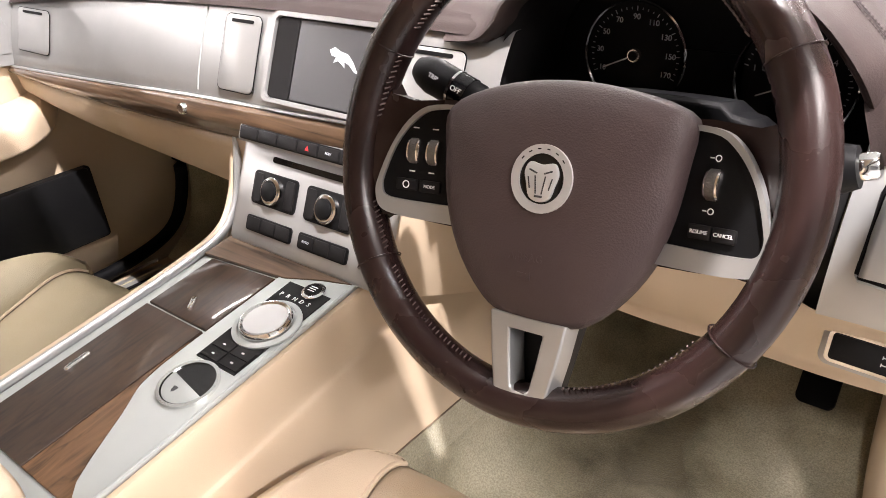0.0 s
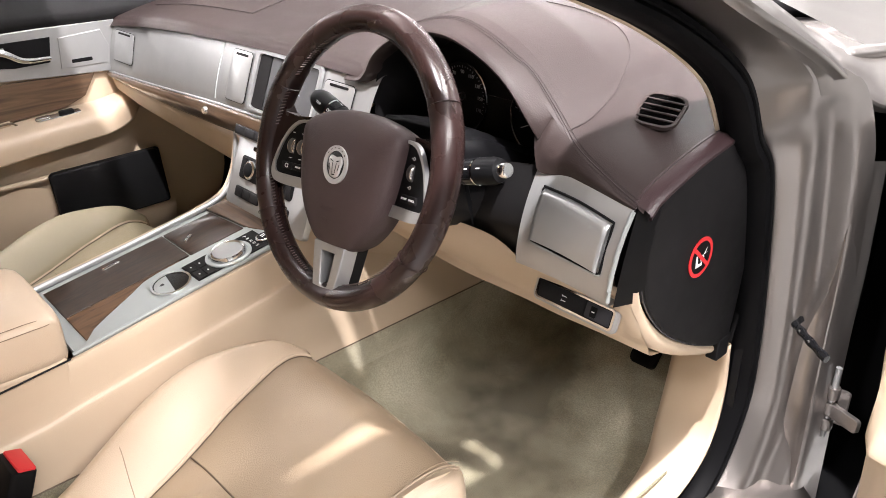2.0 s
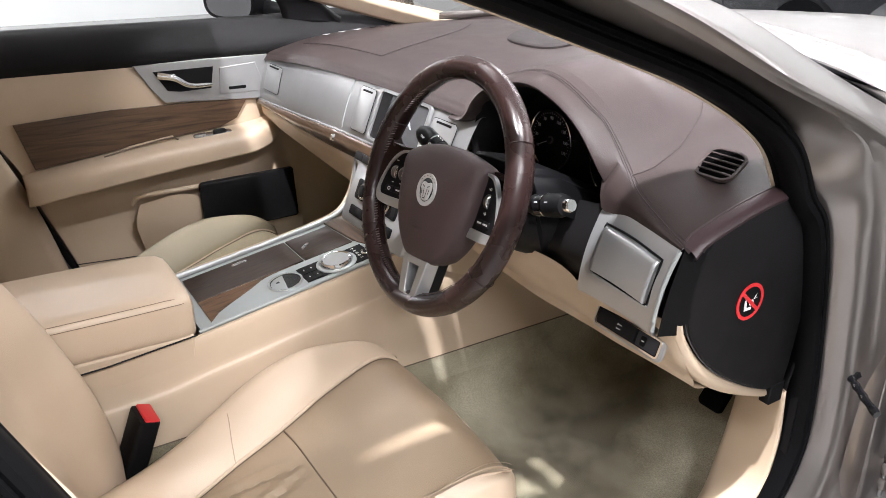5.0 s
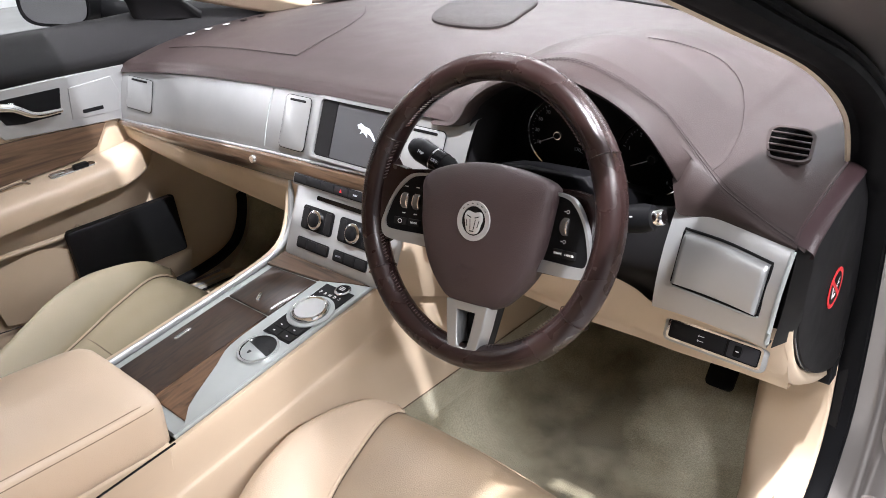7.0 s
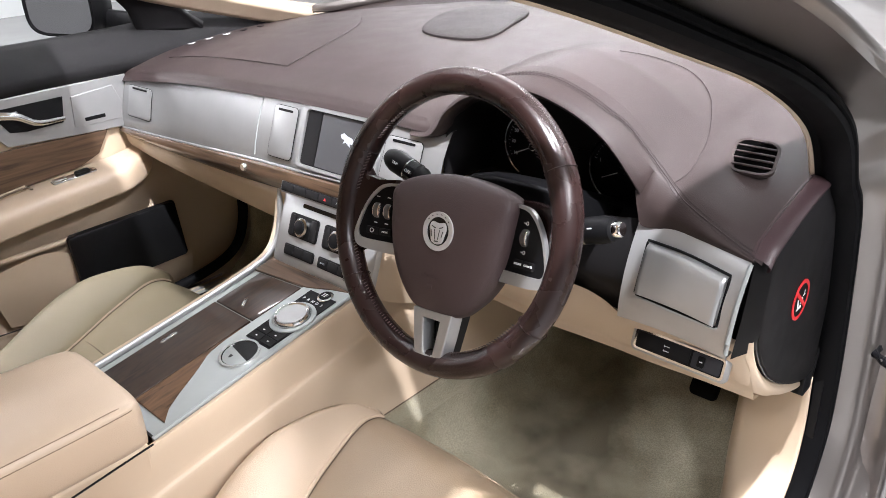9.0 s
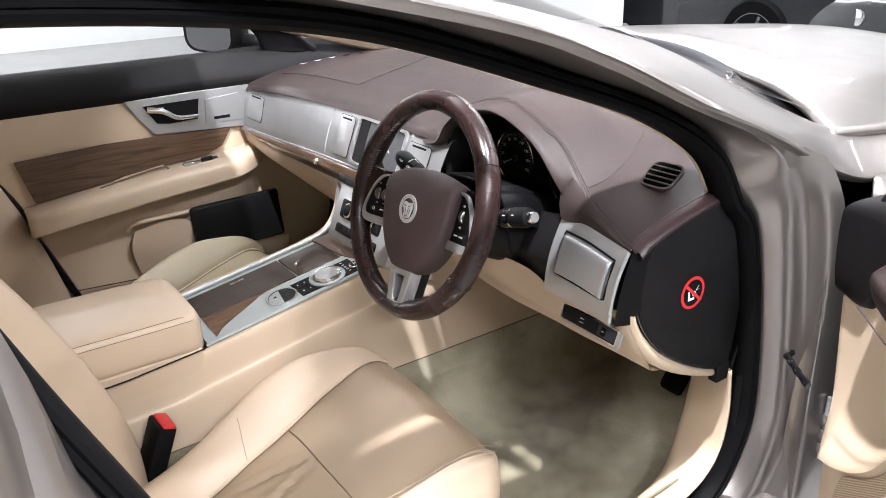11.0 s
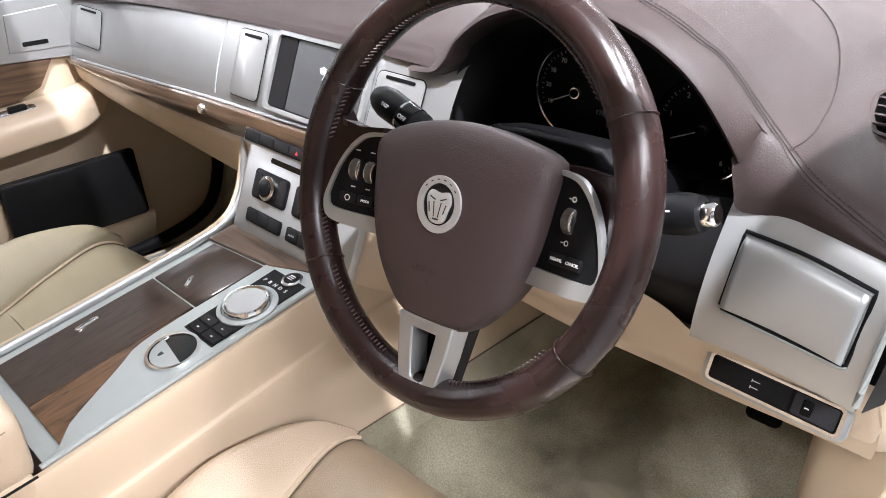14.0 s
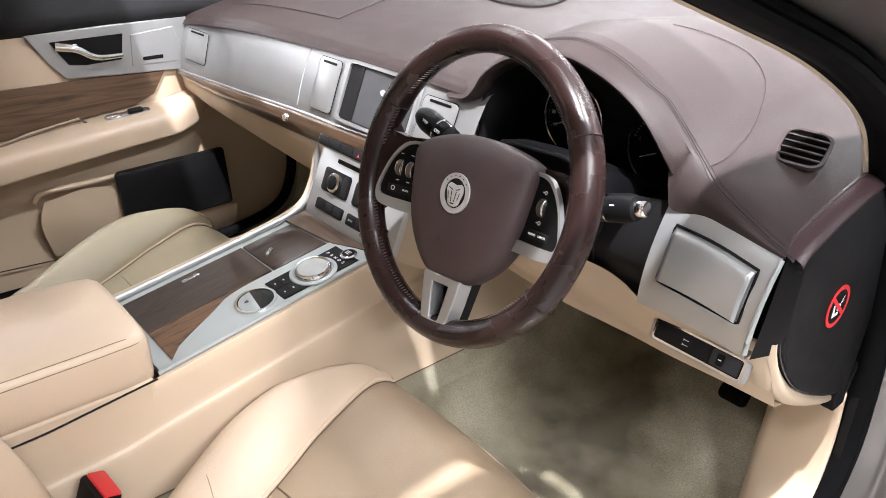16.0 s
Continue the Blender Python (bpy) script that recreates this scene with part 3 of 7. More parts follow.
HOOD_LINE = [p for p in crv([(x, 0, z) for x, z in HOOD] + [(0.560, 0, 0.86)], 60)]


def pad_point(x, y, lift=0.0):
    """A point on the dashboard's top."""
    return Vector((x, y, dash_height(x, y) + lift))


def dashboard():
    d = thing("dashboard", (0.0, 0.3, 0.75), "dark brown leather dashboard with satin silver and walnut trim", "dashboard")
    rise = ((0.190, -0.012), (0.20, -0.001), (0.225, 0.012), (0.34, 0.036), (0.55, 0.052), (0.9, 0.055))
    net = lambda lo, hi, k: [[(x, y, z + dz * q) for x, z, q in zip(DASH_X, DASH_Z, DASH_RISE) if lo <= x <= hi] for y, dz in rise[k:]]
    part("top_pad", sheet(net(-1, 0.25, 0), 30, 40), BROWN, d, "smooth dark brown leather")
    part("corner_pad", loft([[pad_point(0.50 + 0.195 * i / 40, y0 + (0.236 - y0) * f) for i in range(41) for y0 in (float(np.interp(0.50 + 0.195 * i / 40, (0.50, 0.585, 0.61, 0.695), (0.2065, 0.2055, 0.199, 0.196))),)] for f in (0, 0.12, 0.3, 0.5, 0.75, 1)]), BROWN, d, "smooth dark brown leather")
    part("driver_pad", loft([[pad_point(0.20 + 0.495 * i / 110, 0.235 + (float(np.interp(0.20 + 0.495 * i / 110, (0.2, 0.5, 0.6, 0.7), (0.86, 0.70, 0.60, 0.50))) - 0.235) * (j / 60) ** 1.3) for i in range(111)] for j in range(61)]), BROWN, d, "smooth dark brown leather")
    def flush(row):
        """The hood's outer skin drawn up to where it blends into the pad."""
        return [Vector((q.x, q.y, dash_height(q.x, q.y))) if q.y >= 0.19 and 0 < dash_height(q.x, q.y) - q.z < 0.03 else q for q in row]
    part("instrument_hood", loft([hood_row(*r, n=60) if i < 6 else flush(hood_row(*r, n=60)) for i, r in enumerate(((0.205, 0.955, 0.955), (0.193, 0.968, 0.967), (0.186, 0.985, 0.985), (0.181, 1.005, 1.008), (0.18, 1.02, 1.03), (0.183, 1.04, 1.06), (0.19, 1.055, 1.09), (0.21, 1.08, 1.14), (0.2355, 1.10, 1.179)))]), BROWN, d, "stitched dark brown leather hood")
    part("hood_lining", loft([hood_row(*r, line=LINING) for r in ((0.196, 0.985, 0.975), (0.206, 0.958, 0.955), (0.25, 0.93, 0.93), (0.295, 0.90, 0.90))]), BLACK_SOFT, d)
    return d


dash = dashboard()
FASCIA = [(-0.728, 0.912, 0.200, 0.806, 0.172), (-0.6, 0.925, 0.203, 0.812, 0.170), (-0.4, 0.941, 0.203, 0.824, 0.165), (-0.2, 0.950, 0.202, 0.838, 0.159), (0.0, 0.953, 0.200, 0.846, 0.157), (0.12, 0.952, 0.200, 0.852, 0.158), (0.250, 0.946, 0.200, 0.875, 0.168)]


def fascia_trim(d):
    rows = [[(x, ty + 0.012, tz + 0.004) for x, tz, ty, bz, by in FASCIA], [(x, ty, tz) for x, tz, ty, bz, by in FASCIA], [(x, (ty * 0.5 + by * 0.5) - 0.005, (tz + bz) / 2) for x, tz, ty, bz, by in FASCIA],
            [(x, by, bz) for x, tz, ty, bz, by in FASCIA], [(x, by + 0.012, bz - 0.003) for x, tz, ty, bz, by in FASCIA]]
    part("fascia", sheet(rows, 16, 50), SILVER, d, "satin silver fascia panel")
    strip = [[(x, by - 0.004, bz - 0.004) for x, tz, ty, bz, by in FASCIA[:-1]], [(x, by - 0.009, bz - 0.006 - h * 0.5) for (x, tz, ty, bz, by), h in zip(FASCIA, (0.004, 0.016, 0.028, 0.036, 0.036, 0.036))],
             [(x, by - 0.002, bz - 0.008 - h) for (x, tz, ty, bz, by), h in zip(FASCIA, (0.004, 0.016, 0.028, 0.036, 0.036, 0.036))]]
    part("walnut_strip", sheet(strip, 8, 50), WOOD_X, d, "glossy walnut veneer strip", thick=0.004)
    part("silver_lip", tube(crv([(x, by - 0.003, bz - 0.002) for x, tz, ty, bz, by in FASCIA[:-1]], 40), 0.0025, 6), SILVER, d)
    low = [[(x, by + 0.002, bz - 0.012 - h) for (x, tz, ty, bz, by), h in zip(FASCIA[:5], (0.004, 0.016, 0.028, 0.036, 0.036))], [(x, by + 0.02, bz - 0.055 - 0.02 * k) for k, (x, tz, ty, bz, by) in enumerate(FASCIA[:5])],
           [(x, by + 0.12, bz - 0.10 - 0.02 * k) for k, (x, tz, ty, bz, by) in enumerate(FASCIA[:5])], [(x, 0.6, bz - 0.10 - 0.02 * k) for k, (x, tz, ty, bz, by) in enumerate(FASCIA[:5])]]
    # added black sheet that stands in for deep shade beside the tunnel
    part("tunnel_trim", sheet([[(-0.127, 0.165, 0.80), (-0.14, 0.165, 0.62), (-0.15, 0.20, 0.42), (-0.15, 0.22, 0.31)], [(-0.20, 0.42, 0.74), (-0.19, 0.42, 0.58), (-0.18, 0.42, 0.42), (-0.18, 0.42, 0.31)], [(-0.30, 0.62, 0.72), (-0.27, 0.62, 0.55), (-0.25, 0.60, 0.42), (-0.25, 0.60, 0.35)]], 14, 14), BLACK_SOFT, d, "black sheet added beside the tunnel for the footwell's shade")
    part("glovebox", sheet(low, 14, 30), BEIGE_PLASTIC, d, "beige glovebox below the walnut strip", thick=0.004)
    part("lock", lathe([(0.0, 0.006), (0.006, 0.006), (0.0075, 0.003), (0.0075, -0.004), (0.0, -0.004)], frm((-0.214, 0.149, 0.819), (1, 0, 0), (0, -1, 0.1)), 20), CHROME, d, "round chrome button")
    return d


fascia_trim(dash)


def on_fascia(x, z, lift=0.0):
    """A frame on the silver fascia at x and height z."""
    for (x0, tz0, ty0, bz0, by0), (x1, tz1, ty1, bz1, by1) in zip(FASCIA, FASCIA[1:]):
        if x <= x1 or x1 == FASCIA[-1][0]:
            f = (x - x0) / (x1 - x0)
            tz, ty, bz, by = (a + (b - a) * f for a, b in ((tz0, tz1), (ty0, ty1), (bz0, bz1), (by0, by1)))
            break
    k = (z - bz) / (tz - bz)
    n = Vector((0, -(tz - bz), ty - by)).normalized()
    y = by + (ty - by) * k - 0.005 * 4 * k * (1 - k)
    return frm(Vector((x, y, z)) + n * lift, (1, 0, 0), n)


def fascia_things(d):
    for nm, x, z, w, h in (("air_vent", -0.114, 0.894, 0.064, 0.088), ("air_vent", 0.172, 0.897, 0.075, 0.070), ("air_vent", -0.640, 0.868, 0.10, 0.066)):
        m = on_fascia(x, z, 0.0015)
        v = part(nm, slab(rrect(w, h, 0.008), m, 0.0018, 0.001), SILVER, d, "closed satin silver vent flap")
        part("gap", frame_ring(rrect(w + 0.0022, h + 0.0022, 0.009), rrect(w, h, 0.008), m, 0.0008), BLACK, v)
        part("grip_slot", slab(rrect(w * 0.62, 0.004, 0.0018), shift(m, 0, h * 0.42, 0.0018), 0.0006), BLACK, v)
    m = on_fascia(0.035, 0.898, 0.001)
    s = part("screen_surround", frame_ring(rrect(0.186, 0.100, 0.010), rrect(0.174, 0.090, 0.007), m, 0.006), SILVER, d, "raised silver screen surround")
    part("screen_well", slab(rrect(0.175, 0.091, 0.007), m, 0.001), BLACK, s)
    part("display", slab(rrect(0.135, 0.086, 0.003), shift(m, 0.018, 0, 0.001), 0.0012), GREY_SCREEN, s, "dark grey display")
    part("side_keys", slab(rrect(0.034, 0.086, 0.003), shift(m, -0.068, 0, 0.001), 0.0022), BLACK_SOFT, s)
    # a leaping mark on the display, as a plain pale shape
    mark = [(-0.024, 0.012), (-0.016, 0.016), (-0.006, 0.012), (0.006, 0.010), (0.016, 0.002), (0.026, -0.010), (0.020, -0.009), (0.011, -0.002), (0.002, 0.001), (0.004, -0.006), (-0.002, -0.002), (-0.008, 0.001), (-0.015, -0.002), (-0.012, 0.005), (-0.02, 0.006)]
    part("emblem_shape", slab([(a * 0.9, b * 0.9) for a, b in mark], shift(m, 0.022, 0.006, 0.0023), 0.0004), PALE_PRINT, s, "pale emblem shape on the display", smooth=False)
    # centre stack
    m = frm((0.02, 0.130, 0.742), (1, 0, 0), (0, -0.925, 0.38))
    st = part("heater_panel", slab(rrect(0.245, 0.122, 0.006), m, 0.012, 0.002, -0.012), SILVER, d, "satin silver heater control panel")
    row = part("switch_row", slab(rrect(0.24, 0.022, 0.004), shift(m, 0, 0.070, 0.004), 0.010, 0.002), SILVER, d, "row of black dash switches in a silver frame")
    part("switch_band", slab(rrect(0.232, 0.016, 0.003), shift(m, 0, 0.070, 0.0142), 0.0015, 0.0005), BLACK, row)
    for i in range(7):
        part("switch", slab(rrect(0.030, 0.013, 0.002), shift(m, -0.099 + i * 0.033, 0.070, 0.0155), 0.0012, 0.0005), BLACK_SOFT, row)
    lettering("switch_word", "NAV", 0.0045, shift(m, 0.033, 0.070, 0.0169), PALE_PRINT, row)
    lettering("switch_word", "PHONE", 0.0042, shift(m, 0.066, 0.070, 0.0169), PALE_PRINT, row)
    lettering("key_word", "AUTO", 0.0042, shift(m, 0.009, -0.034, 0.0038), PALE_PRINT, st)
    part("hazard_mark", slab([(-0.003, -0.0025), (0.003, -0.0025), (0, 0.003)], shift(m, 0.0, 0.070, 0.0168), 0.0003), RED, row, smooth=False)
    part("disc_slot", slab(rrect(0.135, 0.007, 0.003), shift(m, 0.0, 0.046, 0.0), 0.0012), BLACK_GLOSS, st)
    for cx in (-0.056, 0.034):
        part("knob_panel", slab(rrect(0.075, 0.040, 0.006), shift(m, cx, 0.010, 0.0), 0.0025, 0.001), BLACK, st)
        part("knob_ring", lathe([(0.0, 0.0), (0.0165, 0.0), (0.0165, 0.006), (0.014, 0.008), (0.0125, 0.008), (0.0125, 0.004), (0, 0.004)], shift(m, cx, 0.010, 0.0025)), CHROME, st, "chrome knob ring")
        part("knob", lathe([(0.0, 0.0), (0.012, 0.0), (0.0115, 0.010), (0.009, 0.0115), (0, 0.0115)], shift(m, cx, 0.010, 0.0025)), BLACK, st)
        for s2 in (-0.027, 0.027):
            part("knob_key", slab(rrect(0.014, 0.034, 0.003), shift(m, cx + s2, 0.010, 0.0025), 0.0015, 0.0006), BLACK_SOFT, st)
        part("key_panel", slab(rrect(0.078, 0.019, 0.004), shift(m, cx, -0.034, 0.0), 0.0025, 0.001), BLACK, st)
        for i in range(3):
            part("key", slab(rrect(0.023, 0.015, 0.002), shift(m, cx - 0.025 + i * 0.025, -0.034, 0.0025), 0.0012, 0.0005), BLACK_SOFT, st)


fascia_things(dash)


def crv_flat(pts, n=40):
    return [(p.x, p.y) for p in crv([(x, y, 0) for x, y in pts], n, True)]


def crv_flat_open(pts, n=40):
    return [(p.x, p.y) for p in crv([(x, y, 0) for x, y in pts], n)]


BROWN_FOLD = leather("reddish_brown_leather", (0.042, 0.024, 0.026), 0.36, 0.2, spec=0.4)
GREY_VINYL = leather("dark_grained_vinyl", (0.021, 0.0165, 0.016), 0.55, 0.6, spec=0.2)


def driver_side(d):
    # satin silver panel with a fold-away vent, right of the wheel
    TL, TR, BR, BL = Vector((0.550, 0.197, 0.900)), Vector((0.686, 0.192, 0.880)), Vector((0.680, 0.168, 0.768)), Vector((0.545, 0.163, 0.778))
    def net(a, b, depth):
        """The point at fractions a across and b down."""
        p = TL.lerp(TR, a).lerp(BL.lerp(BR, a), b)
        return p + Vector((0, -0.010 * 4 * b * (1 - b) - depth, 0.004 * math.sin(a * math.pi)))
    rows = [[net(a, b, 0.0) + Vector((0, dy, 0)) for a in (0, 0.25, 0.5, 0.75, 1)] for b, dy in ((-0.02, 0.012), (0.0, 0), (0.25, 0), (0.5, 0), (0.75, 0), (0.985, 0), (1.0, 0.006), (1.0, 0.02))]
    pan = part("silver_side_panel", sheet(rows, 24, 20), SILVER, d, "satin silver panel beside the steering wheel")
    part("panel_edge", tube([net(1.0, b, 0.001) for b in (0, 0.2, 0.4, 0.6, 0.8, 0.93)], 0.0028, 8), PALE_SILVER, pan)
    lid = [[net(a, b, 0.0012 + (0.004 if 0.24 < b < 0.7 else 0.0)) for a in (0.155, 0.3, 0.5, 0.7, 0.87)] for b in (0.2, 0.25, 0.45, 0.58, 0.655, 0.67)]
    part("vent_lid", sheet(lid, 16, 16), SILVER, pan, "closed silver fold-away vent lid", thick=0.003)
    edge = crv([net(0.14, 0.17, 0.001), net(0.5, 0.165, 0.001), net(0.885, 0.17, 0.001)], 10) + crv([net(0.885, 0.2, 0.001), net(0.885, 0.68, 0.001)], 6) + crv([net(0.86, 0.695, 0.001), net(0.155, 0.695, 0.001)], 10) + crv([net(0.14, 0.67, 0.001), net(0.14, 0.2, 0.001)], 6)
    part("lid_gap", tube(edge, 0.0017, 6, True), BLACK, pan)
    part("lid_gap_rim", tube([p + Vector((0, -0.0005, -0.002)) for p in edge[10:32]], 0.0014, 6), PALE_SILVER, pan)
    # black wedge and round end panel
    part("panel_wedge", sheet([[(0.688, 0.196, 0.880), (0.690, 0.175, 0.825), (0.684, 0.172, 0.768)], [(0.700, 0.222, 0.876), (0.702, 0.204, 0.815), (0.700, 0.22, 0.765)]], 6, 10), BLACK, d)
    prof = [(0.382, 0.925), (0.31, 0.914), (0.255, 0.900), (0.218, 0.872), (0.204, 0.82), (0.212, 0.767), (0.262, 0.703), (0.335, 0.652), (0.41, 0.617), (0.44, 0.62), (0.452, 0.76), (0.43, 0.87)]
    c = crv([(0.0, y, z) for y, z in prof], 48, True)
    def flat(x, k):
        return [Vector((x, 0.34 + (p.y - 0.34) * k, 0.77 + (p.z - 0.77) * k)) for p in c]
    ep = part("end_panel", loft([flat(0.66, 1.0), flat(0.694, 1.0), flat(0.700, 0.985), flat(0.7025, 0.95), flat(0.7035, 0.5), flat(0.704, 0.02)], wrap=True), BLACK_SOFT, d, "matt black dashboard end panel")
    part("panel_beading", tube([Vector((0.697, 0.34 + (p.y - 0.34) * 1.004, 0.77 + (p.z - 0.77) * 1.004)) for p in c[:34]], 0.0011, 6), GREY_SCREEN, ep)
    part("panel_tab", box((0.685, 0.41, 0.59), (0.703, 0.44, 0.625)), BLACK, ep, bevel=0.002)
    # warning sticker: a barred ring
    sm = frm((0.7042, 0.318, 0.787), (0, 1, 0), (1, 0, 0))
    stk = part("warning_sticker", slab(ring(0.0255, 40), sm, 0.0006), BLACK, d, "round red and white passenger airbag warning sticker", smooth=False)
    part("red_ring", frame_ring(ring(0.0265, 40), ring(0.0215, 40), sm, 0.001), RED, stk, "red ring", smooth=False)
    part("figure_seat", slab([(-0.011, 0.004), (-0.008, 0.004), (-0.005, -0.008), (0.004, -0.008), (0.004, -0.012), (-0.010, -0.012)], sm, 0.0009), WHITE, stk, smooth=False)
    part("figure_bag", slab(ring(0.0045, 16), shift(sm, 0.003, -0.002), 0.0009), WHITE, stk, smooth=False)
    part("figure_burst", slab([(0.006, 0.002), (0.013, 0.010), (0.009, 0.003), (0.015, 0.003)], sm, 0.0009), WHITE, stk, smooth=False)
    part("red_bar", slab(rrect(0.046, 0.005, 0.001), sm @ pose(0, 0, 0.0008, 0, 0, -42), 0.0006), RED, stk, "red diagonal bar", smooth=False)
    # beige knee cover below, with its rounded end
    part("knee_cover", sheet([[(0.20, 0.175, 0.80), (0.36, 0.172, 0.792), (0.47, 0.176, 0.793), (0.512, 0.178, 0.786), (0.545, 0.184, 0.768), (0.62, 0.187, 0.768), (0.690, 0.197, 0.766)], [(0.20, 0.180, 0.790), (0.36, 0.178, 0.780), (0.47, 0.181, 0.782), (0.512, 0.184, 0.775), (0.545, 0.189, 0.760), (0.62, 0.190, 0.762), (0.691, 0.199, 0.760)], [(0.20, 0.185, 0.765), (0.36, 0.195, 0.735), (0.45, 0.200, 0.738), (0.50, 0.203, 0.740), (0.55, 0.205, 0.740), (0.62, 0.207, 0.742), (0.694, 0.210, 0.738)],
                              [(0.20, 0.22, 0.715), (0.36, 0.235, 0.692), (0.45, 0.238, 0.690), (0.50, 0.24, 0.689), (0.55, 0.24, 0.689), (0.62, 0.24, 0.688), (0.690, 0.246, 0.684)], [(0.20, 0.255, 0.69), (0.36, 0.262, 0.670), (0.45, 0.266, 0.669), (0.50, 0.268, 0.669), (0.55, 0.268, 0.668), (0.62, 0.272, 0.668), (0.685, 0.285, 0.655)],
                              [(0.20, 0.5, 0.70), (0.36, 0.5, 0.68), (0.45, 0.5, 0.678), (0.50, 0.5, 0.676), (0.55, 0.5, 0.672), (0.62, 0.5, 0.66), (0.680, 0.5, 0.62)]], 30, 40), BEIGE_PLASTIC, d, "beige lower dash cover")
    out = [Vector((0.692, 0.34 + (p.y - 0.34) * 1.01, 0.77 + (p.z - 0.77) * 1.01)) for p in crv([(0, *p) for p in prof], 48, True)][19:36]
    out = [p for p in out if p.z < 0.79]
    away = [Vector((0, p.y - 0.34, p.z - 0.77)).normalized() * (0.5 + 0.5 * min(1.0, (0.79 - p.z) / 0.06)) for p in out]
    part("knee_cover_end", loft([[p + n * w_ + Vector((dx, 0, 0)) for p, n in zip(out, away)] for w_, dx in ((0.0, 0.0), (0.006, 0.0045), (0.012, 0.005), (0.018, 0.002), (0.022, -0.005), (0.023, -0.018), (0.020, -0.05))]), BEIGE_PLASTIC, d, "rounded beige end of the lower dash cover")
    # small switch pod
    m = frm((0.611, 0.2030, 0.7315), (0.99, 0.01, -0.02), (0, -0.62, 0.22))
    pod = part("lamp_switch_pod", slab(rrect(0.128, 0.034, 0.008), m, 0.004, 0.002), SILVER, d, "black rear-lamp switch pod with a silver frame")
    part("pod_frame", frame_ring(rrect(0.118, 0.027, 0.005), rrect(0.112, 0.022, 0.003), shift(m, 0, 0, 0.004), 0.0018), CHROME, pod, "bright inner frame")
    part("pod_face", slab(rrect(0.112, 0.022, 0.003), shift(m, 0, 0, 0.0038), 0.0008), BLACK, pod)
    part("wide_key", slab(rrect(0.070, 0.020, 0.002), shift(m, -0.020, 0, 0.0046), 0.0012, 0.0005), BLACK_SOFT, pod)
    part("thumb_wheel_bay", slab(rrect(0.036, 0.019, 0.002), shift(m, 0.036, 0, 0.0046), 0.0008), WIPER_GREY, pod, "dark grey thumb wheel bay")
    wheel_ = part("thumb_wheel", slab(rrect(0.009, 0.014, 0.002), shift(m, 0.030, 0, 0.0054), 0.0015, 0.0005), BLACK, pod, "black thumb wheel")
    part("wheel_mark", slab(rrect(0.004, 0.0012, 0.0004), shift(m, 0.030, 0, 0.0069), 0.0002), WHITE, wheel_, smooth=False)
    for s in (0.0025, -0.0035):
        part("lamp_symbol", slab(rrect(0.007, 0.0008, 0.0003), shift(m, -0.015, s, 0.0058), 0.0002), WHITE, pod, smooth=False)
        part("lamp_symbol", slab(rrect(0.0008, 0.0028, 0.0003), shift(m, -0.0185, s, 0.0058), 0.0002), WHITE, pod, smooth=False)
    # top right vent with its slats
    vm = frm(pad_point(0.625, 0.322, 0.0050), (0.93, 0.25, -0.1), (0.15, -0.30, 0.9))
    vent = part("defrost_vent", frame_ring(rrect(0.054, 0.066, 0.017), rrect(0.046, 0.058, 0.013), vm, 0.0045), BROWN, d, "small rounded side window vent")
    # flat slab, painted dead black in place of the vent's shaded depth
    part("vent_well", slab(rrect(0.047, 0.059, 0.013), shift(vm, 0, 0, 0.0005), 0.0025), VOID, vent)
    for i in range(4):
        part("slat", slab(rrect(0.045, 0.0026, 0.001), shift(vm, 0, -0.018 + i * 0.012, 0.0032), 0.0016, 0.0005), BROWN, vent)
    # stitching round the hood and along the corner
    upper = [pad_point(x, y) for x, y in ((0.528, 0.203), (0.545, 0.2045), (0.562, 0.2055), (0.580, 0.204), (0.602, 0.1995), (0.627, 0.1975), (0.656, 0.197), (0.686, 0.1975))]
    lower = [(0.532, 0.1835, 0.956), (0.543, 0.183, 0.932), (0.552, 0.184, 0.908), (0.558, 0.187, 0.892), (0.590, 0.194, 0.893), (0.622, 0.194, 0.889), (0.656, 0.193, 0.885), (0.689, 0.192, 0.881)]
    upper, lower = upper[1:], lower[1:]
    upper[0], lower[0] = upper[0] + Vector((0, 0.008, -0.005)), Vector(lower[0]) + Vector((-0.001, 0.010, -0.002))
    middle = [Vector(a).lerp(Vector(b), 0.5) + Vector((0.001, -0.006, 0.002)) * k for a, b, k in zip(upper, lower, (0.0, 0.7, 1, 1, 1, 0.9, 0.5))]
    part("corner_fill", sheet([[Vector(a) + Vector((0.004, 0.012, 0.001)) for a in upper], upper, middle, lower], 18, 40), BROWN, d, "smooth dark brown leather")
    skins, faces = [], []
    for ob in bpy.data.objects:
        if ob.parent == d and ob.name.split(".")[0] in ("instrument_hood", "corner_pad", "driver_pad", "corner_fill"):
            n = len(skins)
            skins += [v.co.copy() for v in ob.data.vertices]
            faces += [[n + i for i in p.vertices] for p in ob.data.polygons]
    leather_skin = BVHTree.FromPolygons(skins, faces)
    def hood_line(off, lift):
        """A line beside the hood's seam, dropped onto the leather."""
        y = 0.212 + off
        top = hood_row(y, float(np.interp(y, (0.19, 0.21, 0.2355), (1.055, 1.08, 1.10))), float(np.interp(y, (0.19, 0.21, 0.2355), (1.09, 1.14, 1.179))), 60)
        side = ((0.512, 0.217), (0.545, 0.2165), (0.570, 0.211), (0.602, 0.2015), (0.656, 0.1985), (0.686, 0.199))
